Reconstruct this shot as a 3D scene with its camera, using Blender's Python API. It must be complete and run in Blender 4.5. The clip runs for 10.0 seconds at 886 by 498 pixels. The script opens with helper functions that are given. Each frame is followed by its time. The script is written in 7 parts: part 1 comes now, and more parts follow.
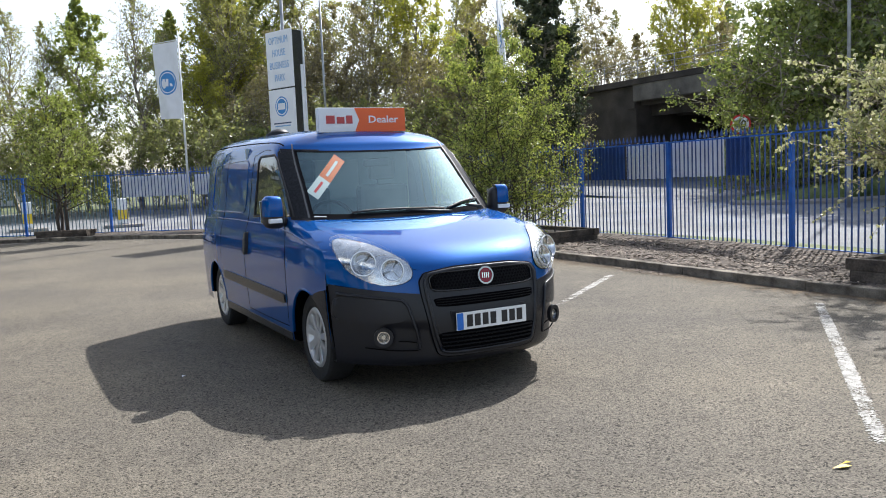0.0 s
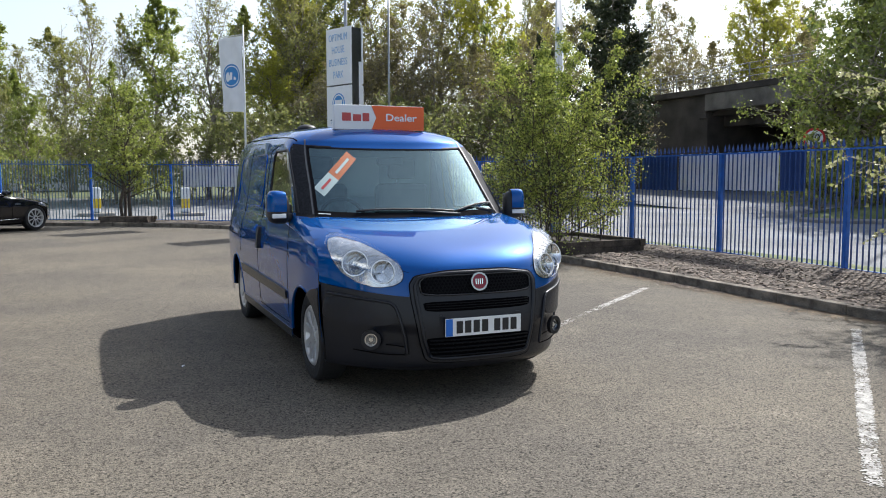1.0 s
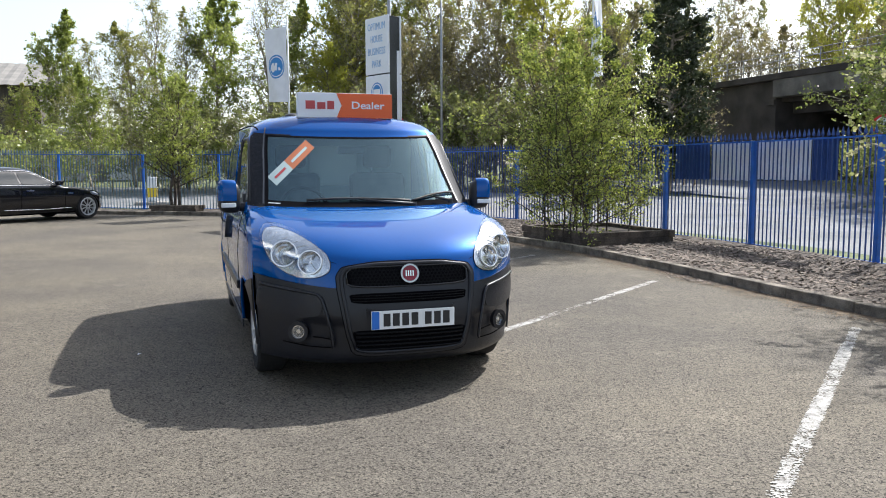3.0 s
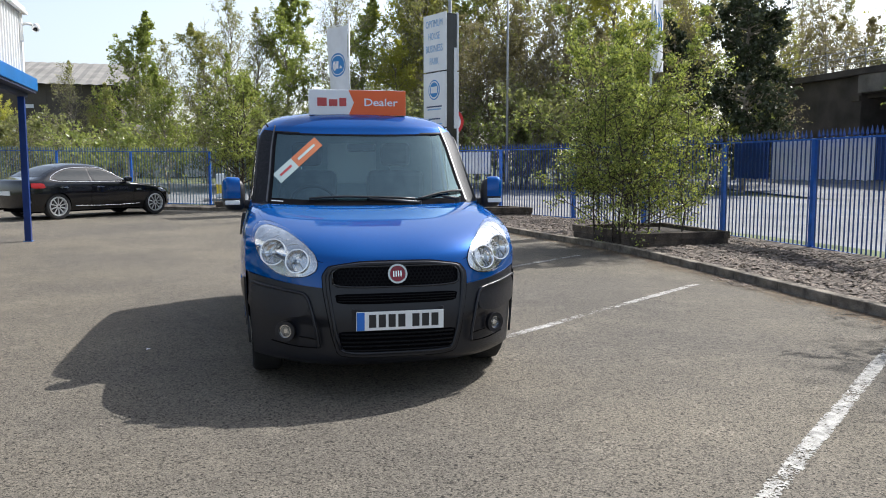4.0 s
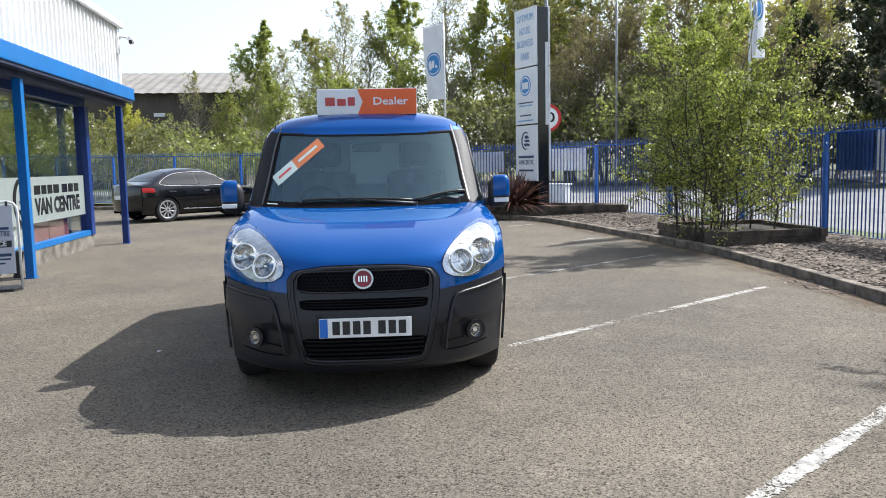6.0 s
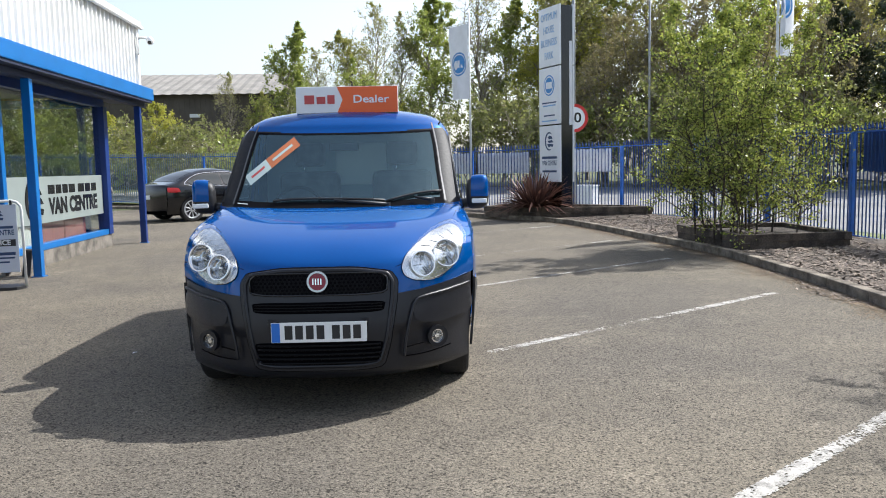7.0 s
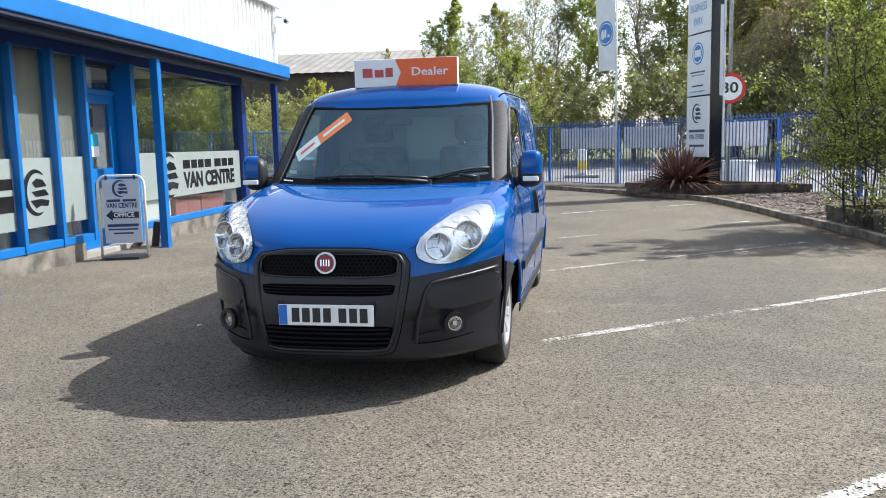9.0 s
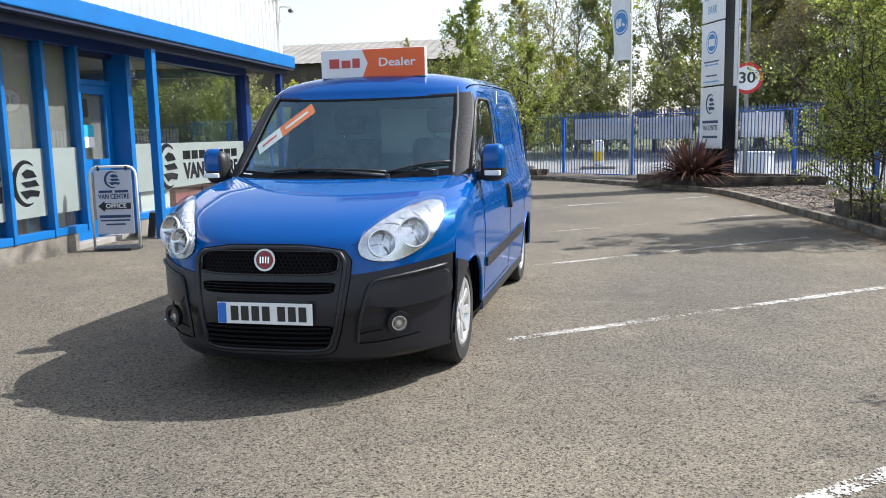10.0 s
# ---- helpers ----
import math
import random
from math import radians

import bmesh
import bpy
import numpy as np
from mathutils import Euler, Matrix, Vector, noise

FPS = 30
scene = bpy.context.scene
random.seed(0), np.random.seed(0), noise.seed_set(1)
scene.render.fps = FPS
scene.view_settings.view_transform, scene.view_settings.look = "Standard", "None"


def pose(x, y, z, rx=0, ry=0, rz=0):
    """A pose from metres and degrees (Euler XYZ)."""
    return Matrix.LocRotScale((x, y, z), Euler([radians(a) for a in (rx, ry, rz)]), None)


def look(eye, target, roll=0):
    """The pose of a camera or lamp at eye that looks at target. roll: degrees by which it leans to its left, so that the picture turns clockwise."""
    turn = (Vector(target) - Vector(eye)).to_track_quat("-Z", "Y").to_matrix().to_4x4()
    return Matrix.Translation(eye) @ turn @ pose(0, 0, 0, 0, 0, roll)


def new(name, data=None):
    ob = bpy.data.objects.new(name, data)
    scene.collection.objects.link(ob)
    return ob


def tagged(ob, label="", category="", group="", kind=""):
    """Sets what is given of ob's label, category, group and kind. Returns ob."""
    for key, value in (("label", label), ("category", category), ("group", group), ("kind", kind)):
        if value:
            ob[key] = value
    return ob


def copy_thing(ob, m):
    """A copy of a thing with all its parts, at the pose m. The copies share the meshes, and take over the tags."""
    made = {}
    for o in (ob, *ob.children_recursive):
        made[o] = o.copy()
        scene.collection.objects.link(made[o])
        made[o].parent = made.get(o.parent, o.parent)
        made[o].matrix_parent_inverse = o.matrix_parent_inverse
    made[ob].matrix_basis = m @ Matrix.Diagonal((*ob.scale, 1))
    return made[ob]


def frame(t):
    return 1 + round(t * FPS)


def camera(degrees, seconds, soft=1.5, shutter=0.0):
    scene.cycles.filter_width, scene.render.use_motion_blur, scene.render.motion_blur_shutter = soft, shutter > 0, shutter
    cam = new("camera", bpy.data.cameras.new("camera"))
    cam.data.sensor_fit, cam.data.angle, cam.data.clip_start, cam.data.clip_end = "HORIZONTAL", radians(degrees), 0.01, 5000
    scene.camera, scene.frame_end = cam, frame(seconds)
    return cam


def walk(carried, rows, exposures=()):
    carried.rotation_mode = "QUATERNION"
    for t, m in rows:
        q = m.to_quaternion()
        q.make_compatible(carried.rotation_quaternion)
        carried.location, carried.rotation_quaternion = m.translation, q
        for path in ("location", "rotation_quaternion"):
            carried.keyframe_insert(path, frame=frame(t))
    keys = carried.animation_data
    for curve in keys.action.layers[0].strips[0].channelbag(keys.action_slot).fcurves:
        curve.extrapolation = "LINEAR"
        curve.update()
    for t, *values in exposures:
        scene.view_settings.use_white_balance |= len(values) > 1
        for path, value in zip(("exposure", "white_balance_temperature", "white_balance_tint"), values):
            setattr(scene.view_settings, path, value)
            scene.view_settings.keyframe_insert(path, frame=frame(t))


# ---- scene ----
cam = camera(57.1, 10.0, soft=1.0)
PATH = [
    (0, (0.126, -0.15, 1.407), (1.057, 1.611, 1.223), -2.5),
    (0.5, (0.348, -0.251, 1.417), (1.151, 1.573, 1.239), -1.1),
    (1, (0.595, -0.233, 1.397), (1.378, 1.598, 1.221), -0.1),
    (1.5, (0.793, -0.266, 1.401), (1.564, 1.57, 1.22), -0.3),
    (2, (1.037, -0.39, 1.384), (1.735, 1.476, 1.206), -0.1),
    (2.2, (1.113, -0.431, 1.399), (1.757, 1.453, 1.215), -0.3),
    (3.5, (1.715, -0.374, 1.382), (2.31, 1.524, 1.174), -0.1),
    (4, (1.992, -0.396, 1.389), (2.432, 1.544, 1.183), 0.0),
    (4.5, (2.244, -0.311, 1.384), (2.663, 1.633, 1.176), -0.1),
    (5, (2.465, -0.27, 1.377), (2.852, 1.681, 1.168), -0.5),
    (5.5, (2.727, -0.325, 1.386), (2.924, 1.654, 1.18), -0.9),
    (6.8, (3.29, -0.126, 1.375), (3.372, 1.861, 1.168), -1.2),
    (7, (3.402, -0.108, 1.366), (3.435, 1.881, 1.163), -1.1),
    (7.5, (3.611, -0.059, 1.368), (3.474, 1.923, 1.141), -1.3),
    (8, (3.79, 0.097, 1.36), (3.63, 2.073, 1.101), -0.9),
    (8.5, (3.954, 0.196, 1.359), (3.767, 2.169, 1.095), -1.1),
    (9, (4.196, 0.271, 1.356), (3.82, 2.218, 1.1), -1.3),
    (9.5, (4.397, 0.362, 1.363), (3.983, 2.302, 1.105), -1.2),
    (10, (4.588, 0.497, 1.367), (4.149, 2.428, 1.088), -1.2),
]
walk(cam, [(t, look(eye, target, roll)) for t, eye, target, roll in PATH],
     exposures=[(0, 0.68, 6250, 10), (0.5, 0.46, 6250, 10), (1, 0.5, 6250, 10), (1.5, 0.58, 6250, 10), (2.2, 0.48, 6250, 10), (2.9, 0.66, 6250, 10), (3.5, 0.82, 6250, 10), (4, 0.52, 6250, 10), (4.5, 0.64, 6250, 10), (5, 0.69, 6250, 10), (5.7, 0.78, 6250, 10), (7, 0.7, 6250, 10), (7.6, 0.88, 6250, 10), (8.5, 0.9, 6250, 10), (9.5, 0.9, 6250, 10), (10, 0.85, 6250, 10)])

# ---- world, sun ----
SUN_TO = Vector((0.845, 0.525, 1.0)).normalized()
world = bpy.data.worlds.new("sky")
scene.world = world
world.use_nodes = True
_w = world.node_tree.nodes
_sky = _w.new("ShaderNodeTexSky")
_sky.sky_type = "NISHITA"
_sky.sun_disc = False
_sky.sun_elevation = math.asin(SUN_TO.z)
_sky.sun_rotation = math.atan2(SUN_TO.x, SUN_TO.y)
_sky.air_density, _sky.dust_density, _sky.ozone_density = 1.0, 2.0, 0.6
_w["Background"].inputs["Strength"].default_value = 0.146
_haze = _w.new("ShaderNodeHueSaturation")
_haze.inputs["Saturation"].default_value = 0.62
world.node_tree.links.new(_sky.outputs[0], _haze.inputs["Color"])
world.node_tree.links.new(_haze.outputs[0], _w["Background"].inputs["Color"])
sun_data = bpy.data.lights.new("sun", "SUN")
sun_data.energy, sun_data.angle, sun_data.color = 4.25, radians(0.53), (1.0, 0.965, 0.915)
sun_lamp = new("sun", sun_data)
sun_lamp.matrix_world = look(SUN_TO * 60, (0, 0, 0))

# ---- materials ----


def surf(name, base, rough=0.6, metal=0.0, var=0.12, scale=3.0, bump=0.0, bscale=80.0, coat=0.0, spec=0.5, second=None, alpha=1.0, rand=0.0, trans=0.0, sub=None):
    """A procedural surface: colour drift at two scales, fine relief, optional second colour in patches."""
    m = bpy.data.materials.new(name)
    m.use_nodes = True
    nt = m.node_tree
    n, l = nt.nodes, nt.links
    b = n["Principled BSDF"]
    co = n.new("ShaderNodeTexCoord")
    big, fine = n.new("ShaderNodeTexNoise"), n.new("ShaderNodeTexNoise")
    big.inputs["Scale"].default_value, big.inputs["Detail"].default_value = scale, 5
    fine.inputs["Scale"].default_value, fine.inputs["Detail"].default_value = bscale, 3
    for t in (big, fine):
        l.new(co.outputs["Object"], t.inputs["Vector"])
    ramp = n.new("ShaderNodeValToRGB")
    lo = [max(0.0, c * (1 - var)) for c in base]
    hi = [min(1.0, c * (1 + var)) for c in (second or base)]
    ramp.color_ramp.elements[0].position, ramp.color_ramp.elements[1].position = 0.36, 0.64
    ramp.color_ramp.elements[0].color, ramp.color_ramp.elements[1].color = (*lo, 1), (*hi, 1)
    l.new(big.outputs["Fac"], ramp.inputs[0])
    mix = n.new("ShaderNodeMix")
    mix.data_type, mix.blend_type = "RGBA", "OVERLAY"
    mix.inputs[0].default_value = min(1.0, var * 2.2)
    l.new(ramp.outputs[0], mix.inputs[6])
    l.new(fine.outputs["Fac"], mix.inputs[7])
    last = mix.outputs[2]
    if rand:
        info = n.new("ShaderNodeObjectInfo")
        isl = n.new("ShaderNodeNewGeometry")
        add = n.new("ShaderNodeMath")
        add.operation = "ADD"
        l.new(info.outputs["Random"], add.inputs[0])
        l.new(isl.outputs["Random Per Island"], add.inputs[1])
        fr = n.new("ShaderNodeMath")
        fr.operation = "FRACT"
        l.new(add.outputs[0], fr.inputs[0])
        rng = n.new("ShaderNodeMapRange")
        rng.inputs["To Min"].default_value, rng.inputs["To Max"].default_value = 1 - rand, 1 + rand
        l.new(fr.outputs[0], rng.inputs[0])
        hsv = n.new("ShaderNodeHueSaturation")
        l.new(rng.outputs[0], hsv.inputs["Value"])
        l.new(last, hsv.inputs["Color"])
        last = hsv.outputs[0]
    l.new(last, b.inputs["Base Color"])
    b.inputs["Roughness"].default_value = rough
    b.inputs["Metallic"].default_value = metal
    b.inputs["Specular IOR Level"].default_value = spec
    b.inputs["Coat Weight"].default_value = coat
    b.inputs["Coat Roughness"].default_value = 0.02
    if trans:
        b.inputs["Transmission Weight"].default_value = trans
    if bump:
        bp = n.new("ShaderNodeBump")
        bp.inputs["Strength"].default_value = min(1.0, bump)
        bp.inputs["Distance"].default_value = 0.01
        l.new(fine.outputs["Fac"], bp.inputs["Height"])
        l.new(bp.outputs[0], b.inputs["Normal"])
    return m


def leafy(name, base, other, glow=0.45):
    """Leaves: a colour per leaf, with light passing through."""
    m = bpy.data.materials.new(name)
    m.use_nodes = True
    nt = m.node_tree
    n, l = nt.nodes, nt.links
    n.remove(n["Principled BSDF"])
    geo, ramp = n.new("ShaderNodeNewGeometry"), n.new("ShaderNodeValToRGB")
    ramp.color_ramp.elements[0].color, ramp.color_ramp.elements[1].color = (*base, 1), (*other, 1)
    l.new(geo.outputs["Random Per Island"], ramp.inputs[0])
    d, t, g = n.new("ShaderNodeBsdfDiffuse"), n.new("ShaderNodeBsdfTranslucent"), n.new("ShaderNodeBsdfGlossy")
    g.inputs["Roughness"].default_value = 0.38
    a, b = n.new("ShaderNodeMixShader"), n.new("ShaderNodeMixShader")
    a.inputs[0].default_value, b.inputs[0].default_value = glow, 0.06
    for s in (d, t):
        l.new(ramp.outputs[0], s.inputs["Color"])
    l.new(d.outputs[0], a.inputs[1])
    l.new(t.outputs[0], a.inputs[2])
    l.new(a.outputs[0], b.inputs[1])
    l.new(g.outputs[0], b.inputs[2])
    l.new(b.outputs[0], n["Material Output"].inputs["Surface"])
    return m


def glazing(name, tint=(0.9, 0.95, 0.95), rough=0.0, gloss=1.0, sheen=(1.0, 1.0, 1.0)):
    """A thin pane: clear with a mirror sheen that grows at a slant."""
    m = bpy.data.materials.new(name)
    m.use_nodes = True
    nt = m.node_tree
    n, l = nt.nodes, nt.links
    n.remove(n["Principled BSDF"])
    tr, gl, mx, fr = n.new("ShaderNodeBsdfTransparent"), n.new("ShaderNodeBsdfGlossy"), n.new("ShaderNodeMixShader"), n.new("ShaderNodeLayerWeight")
    tr.inputs["Color"].default_value = (*tint, 1)
    gl.inputs["Roughness"].default_value = rough
    gl.inputs["Color"].default_value = (*sheen, 1)
    fr.inputs["Blend"].default_value = 0.5
    pw = n.new("ShaderNodeMath")
    pw.operation = "POWER"
    pw.inputs[1].default_value = 5.0
    l.new(fr.outputs["Facing"], pw.inputs[0])
    mul = n.new("ShaderNodeMath")
    mul.operation, mul.use_clamp = "MULTIPLY_ADD", True
    mul.inputs[1].default_value, mul.inputs[2].default_value = 0.96 * gloss, 0.04 * gloss
    l.new(pw.outputs[0], mul.inputs[0])
    l.new(mul.outputs[0], mx.inputs[0])
    l.new(tr.outputs[0], mx.inputs[1])
    l.new(gl.outputs[0], mx.inputs[2])
    l.new(mx.outputs[0], n["Material Output"].inputs["Surface"])
    return m


def asphalt(name, base, dark, grain):
    """Worn tarmac: stones of many greys with dark pits between, faint broad stains and fine relief."""
    m = surf(name, base, 0.88, var=0.07, scale=0.45, second=dark, bump=0.55, bscale=110)
    nt = m.node_tree
    n, l = nt.nodes, nt.links
    co = n.new("ShaderNodeTexCoord")

    def node(kind, scale, detail=None):
        t = n.new(kind)
        t.inputs["Scale"].default_value = scale
        if detail is not None:
            t.inputs["Detail"].default_value = detail
        l.new(co.outputs["Object"], t.inputs["Vector"])
        return t

    def ramp(source, stops):
        r = n.new("ShaderNodeValToRGB")
        el = r.color_ramp.elements
        el[0].position, el[1].position = stops[0][0], stops[-1][0]
        el[0].color, el[1].color = (stops[0][1],) * 3 + (1,), (stops[-1][1],) * 3 + (1,)
        for pos, v in stops[1:-1]:
            el.new(pos).color = (v, v, v, 1)
        l.new(source, r.inputs[0])
        return r.outputs[0]

    def times(a, b):
        k = n.new("ShaderNodeMath")
        k.operation = "MULTIPLY"
        l.new(a, k.inputs[0])
        l.new(b, k.inputs[1])
        return k.outputs[0]

    stone, pit, clump = node("ShaderNodeTexVoronoi", 135), node("ShaderNodeTexVoronoi", 78), node("ShaderNodeTexNoise", 45, 4)
    wear, broad = node("ShaderNodeTexNoise", 3.2, 7), node("ShaderNodeTexNoise", 0.55, 3)
    sep = n.new("ShaderNodeSeparateColor")
    l.new(stone.outputs["Color"], sep.inputs[0])
    g = grain
    v = ramp(sep.outputs[0], [(0.0, 1 - 0.78 * g), (0.12, 1 - 0.62 * g), (0.24, 1 - 0.26 * g), (0.5, 1 + 0.02 * g), (0.85, 1 + 0.26 * g), (1.0, 1 + 0.62 * g)])
    sep2 = n.new("ShaderNodeSeparateColor")
    l.new(pit.outputs["Color"], sep2.inputs[0])
    v = times(v, ramp(sep2.outputs[0], [(0.0, 1 - 0.74 * g), (0.035, 1 - 0.6 * g), (0.05, 1.0), (0.95, 1.0), (1.0, 1 + 0.3 * g)]))
    v = times(v, ramp(clump.outputs["Fac"], [(0.3, 1 - 0.18 * g), (0.7, 1 + 0.18 * g)]))
    v = times(v, ramp(wear.outputs["Fac"], [(0.30, 0.95), (0.55, 1.0), (0.64, 1.08), (0.72, 1.26)]))
    v = times(v, ramp(broad.outputs["Fac"], [(0.35, 0.95), (0.65, 1.06)]))
    hsv = n.new("ShaderNodeHueSaturation")
    b = n["Principled BSDF"]
    old = b.inputs["Base Color"].links[0].from_socket
    l.new(old, hsv.inputs["Color"])
    l.new(v, hsv.inputs["Value"])
    l.new(hsv.outputs[0], b.inputs["Base Color"])
    b.inputs["Specular IOR Level"].default_value = 0.25
    return m


ASPHALT = asphalt("asphalt", (0.133, 0.118, 0.096), (0.156, 0.136, 0.104), 1.0)
ROAD = asphalt("road_asphalt", (0.205, 0.21, 0.215), (0.245, 0.25, 0.255), 0.3)
WHITE_LINE = surf("worn_white_line", (0.40, 0.385, 0.35), 0.9, var=0.3, scale=14, bump=0.5, bscale=120)
KERB = surf("kerb_concrete", (0.12, 0.098, 0.072), 0.9, var=0.35, scale=5, bump=0.6, second=(0.18, 0.155, 0.12), rand=0.15)
MULCH = surf("bark_mulch", (0.085, 0.070, 0.058), 0.95, var=0.4, scale=7, bump=1.0, bscale=40, second=(0.13, 0.108, 0.088))
CHIP = surf("bark_chip", (0.21, 0.17, 0.135), 0.9, var=0.3, scale=6, bump=0.4, rand=0.55)
DIRT = surf("kerb_dirt", (0.165, 0.115, 0.068), 0.95, var=0.35, scale=6, bump=0.6, bscale=90, second=(0.19, 0.14, 0.088))
GRASS = surf("grass", (0.075, 0.115, 0.03), 0.9, var=0.4, scale=1.2, bump=0.8, bscale=40, second=(0.12, 0.14, 0.05))
SOIL = surf("woodland_floor", (0.07, 0.065, 0.035), 0.95, var=0.4, scale=0.8, bump=0.8, bscale=20, second=(0.08, 0.10, 0.03))
SLEEPER = surf("weathered_sleeper", (0.075, 0.058, 0.045), 0.9, var=0.35, scale=5, bump=0.7, bscale=40, second=(0.10, 0.08, 0.06), rand=0.2)
FENCE_BLUE = surf("fence_blue_paint", (0.010, 0.105, 0.44), 0.42, var=0.15, scale=6)
# pales darker than the posts: their backlit silhouette is put into the colour
PALE_BLUE = surf("fence_pale_backlit", (0.022, 0.065, 0.22), 0.45, var=0.2, scale=5, rand=0.15)
# paler teal for the joined far pales
PALE_TEAL = surf("fence_far_teal", (0.085, 0.15, 0.20), 0.4, var=0.2, scale=5, rand=0.15)
BLUE = surf("building_blue_paint", (0.001, 0.125, 0.39), 0.4, var=0.08, scale=2)
# navy of the end and corner posts; on the head rail it paints shade
NAVY = surf("navy_posts_and_shaded_rail", (0.004, 0.03, 0.17), 0.4, var=0.08, scale=2)
CLAD = surf("white_cladding", (0.80, 0.80, 0.78), 0.5, var=0.04, scale=1.2)
PLINTH = surf("plinth_render", (0.11, 0.10, 0.085), 0.9, var=0.3, scale=4, bump=0.5, second=(0.165, 0.15, 0.128))
BLIND = surf("taupe_blind", (0.30, 0.265, 0.235), 0.8, var=0.06, scale=3)
CONCRETE = surf("concrete", (0.27, 0.255, 0.23), 0.85, var=0.2, scale=2, bump=0.4)
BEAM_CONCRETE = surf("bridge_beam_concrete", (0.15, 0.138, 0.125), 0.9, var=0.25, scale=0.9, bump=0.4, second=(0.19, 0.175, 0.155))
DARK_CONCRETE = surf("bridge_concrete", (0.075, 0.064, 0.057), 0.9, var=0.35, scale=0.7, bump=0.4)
SIGN_WHITE = surf("sign_white", (0.78, 0.80, 0.82), 0.35, var=0.03)
SIGN_GREY = surf("sign_pale_grey", (0.55, 0.58, 0.65), 0.4, var=0.05, scale=3)
SIGN_FADED = surf("sign_faded_blue", (0.22, 0.40, 0.64), 0.5, var=0.2, scale=6)
SIGN_BLUE = surf("sign_blue", (0.03, 0.22, 0.55), 0.4, var=0.05)
SIGN_NAVY = surf("sign_navy", (0.02, 0.05, 0.13), 0.4, var=0.05)
BLACK_GLOSS = surf("black_gloss", (0.012, 0.013, 0.015), 0.12, var=0.1)
BLACK = surf("black_plastic", (0.02, 0.02, 0.022), 0.5, var=0.15, scale=10, bump=0.1, bscale=300)
GALV = surf("galvanised_steel", (0.33, 0.34, 0.35), 0.45, 0.7, var=0.12, scale=6)
POLE_WHITE = surf("pole_white", (0.68, 0.69, 0.68), 0.4, var=0.06)
RED = surf("sign_red", (0.55, 0.02, 0.02), 0.45, var=0.05)
YELLOW = surf("bollard_yellow", (0.75, 0.55, 0.03), 0.5, var=0.08)
BARK = surf("tree_bark", (0.20, 0.17, 0.13), 0.9, var=0.35, scale=6, bump=0.7, bscale=30, second=(0.31, 0.27, 0.21))
PANE = glazing("window_glass", (0.86, 0.90, 0.90), gloss=1.5)
LEAF_SPRING = leafy("spring_leaves", (0.20, 0.26, 0.042), (0.43, 0.47, 0.10), 0.6)
LEAF_BUD = leafy("brown_bud_leaves", (0.25, 0.21, 0.09), (0.42, 0.37, 0.16), 0.45)
LEAF_THICKET = leafy("thicket_leaves", (0.085, 0.14, 0.018), (0.53, 0.57, 0.115), 0.48)
LEAF_YELLOW = leafy("yellow_green_leaves", (0.38, 0.39, 0.045), (0.60, 0.58, 0.09), 0.6)
LEAF_DEEP = leafy("deep_green_leaves", (0.18, 0.23, 0.045), (0.42, 0.45, 0.12), 0.6)
LEAF_OLIVE = leafy("budding_olive_leaves", (0.27, 0.285, 0.075), (0.48, 0.465, 0.135), 0.55)
LEAF_DARK = leafy("evergreen_leaves", (0.022, 0.034, 0.016), (0.085, 0.105, 0.042), 0.25)
LEAF_MAPLE = leafy("maple_leaves", (0.10, 0.145, 0.026), (0.34, 0.38, 0.09), 0.45)
LEAF_SCRUB = leafy("scrub_leaves", (0.155, 0.18, 0.05), (0.34, 0.345, 0.11), 0.55)
# dark soil, taken darker still for the shade under the planting
PLOT_SOIL = surf("planter_soil", (0.055, 0.044, 0.034), 0.95, var=0.4, scale=14, bump=0.8, bscale=40)
BARK_DARK = surf("dark_stem_bark", (0.075, 0.06, 0.048), 0.9, var=0.35, scale=12, bump=0.5, bscale=60)
LEAF_PALE = leafy("pale_blossom_leaves", (0.30, 0.34, 0.09), (0.62, 0.58, 0.34), 0.5)
LEAF_PURPLE = leafy("bronze_strap_leaves", (0.10, 0.048, 0.040), (0.30, 0.16, 0.115), 0.3)

# ---- building helpers ----


def link(name, me, parent=None, label="", m=None):
    ob = new(name, me)
    if parent is not None:
        ob.parent = parent
    if m is not None:
        ob.matrix_basis = m
    if label:
        ob["label"] = label
    return ob


def part(name, bm, material, parent=None, label="", smooth=False, m=None):
    me = bpy.data.meshes.new(name)
    bmesh.ops.recalc_face_normals(bm, faces=bm.faces)
    bm.to_mesh(me)
    bm.free()
    me.materials.append(material)
    if smooth:
        me.polygons.foreach_set("use_smooth", [True] * len(me.polygons))
    return link(name, me, parent, label, m)


def raw(name, verts, faces, material, parent=None, label="", smooth=False, m=None):
    me = bpy.data.meshes.new(name)
    me.from_pydata([tuple(v) for v in verts], [], [tuple(f) for f in faces])
    me.update()
    me.materials.append(material)
    if smooth:
        me.polygons.foreach_set("use_smooth", [True] * len(me.polygons))
    return link(name, me, parent, label, m)


def thing(name, m, label, category, group="", kind=""):
    ob = new(name)
    ob.matrix_basis = m
    ob.empty_display_size = 0.1
    return tagged(ob, label, category, group, kind)


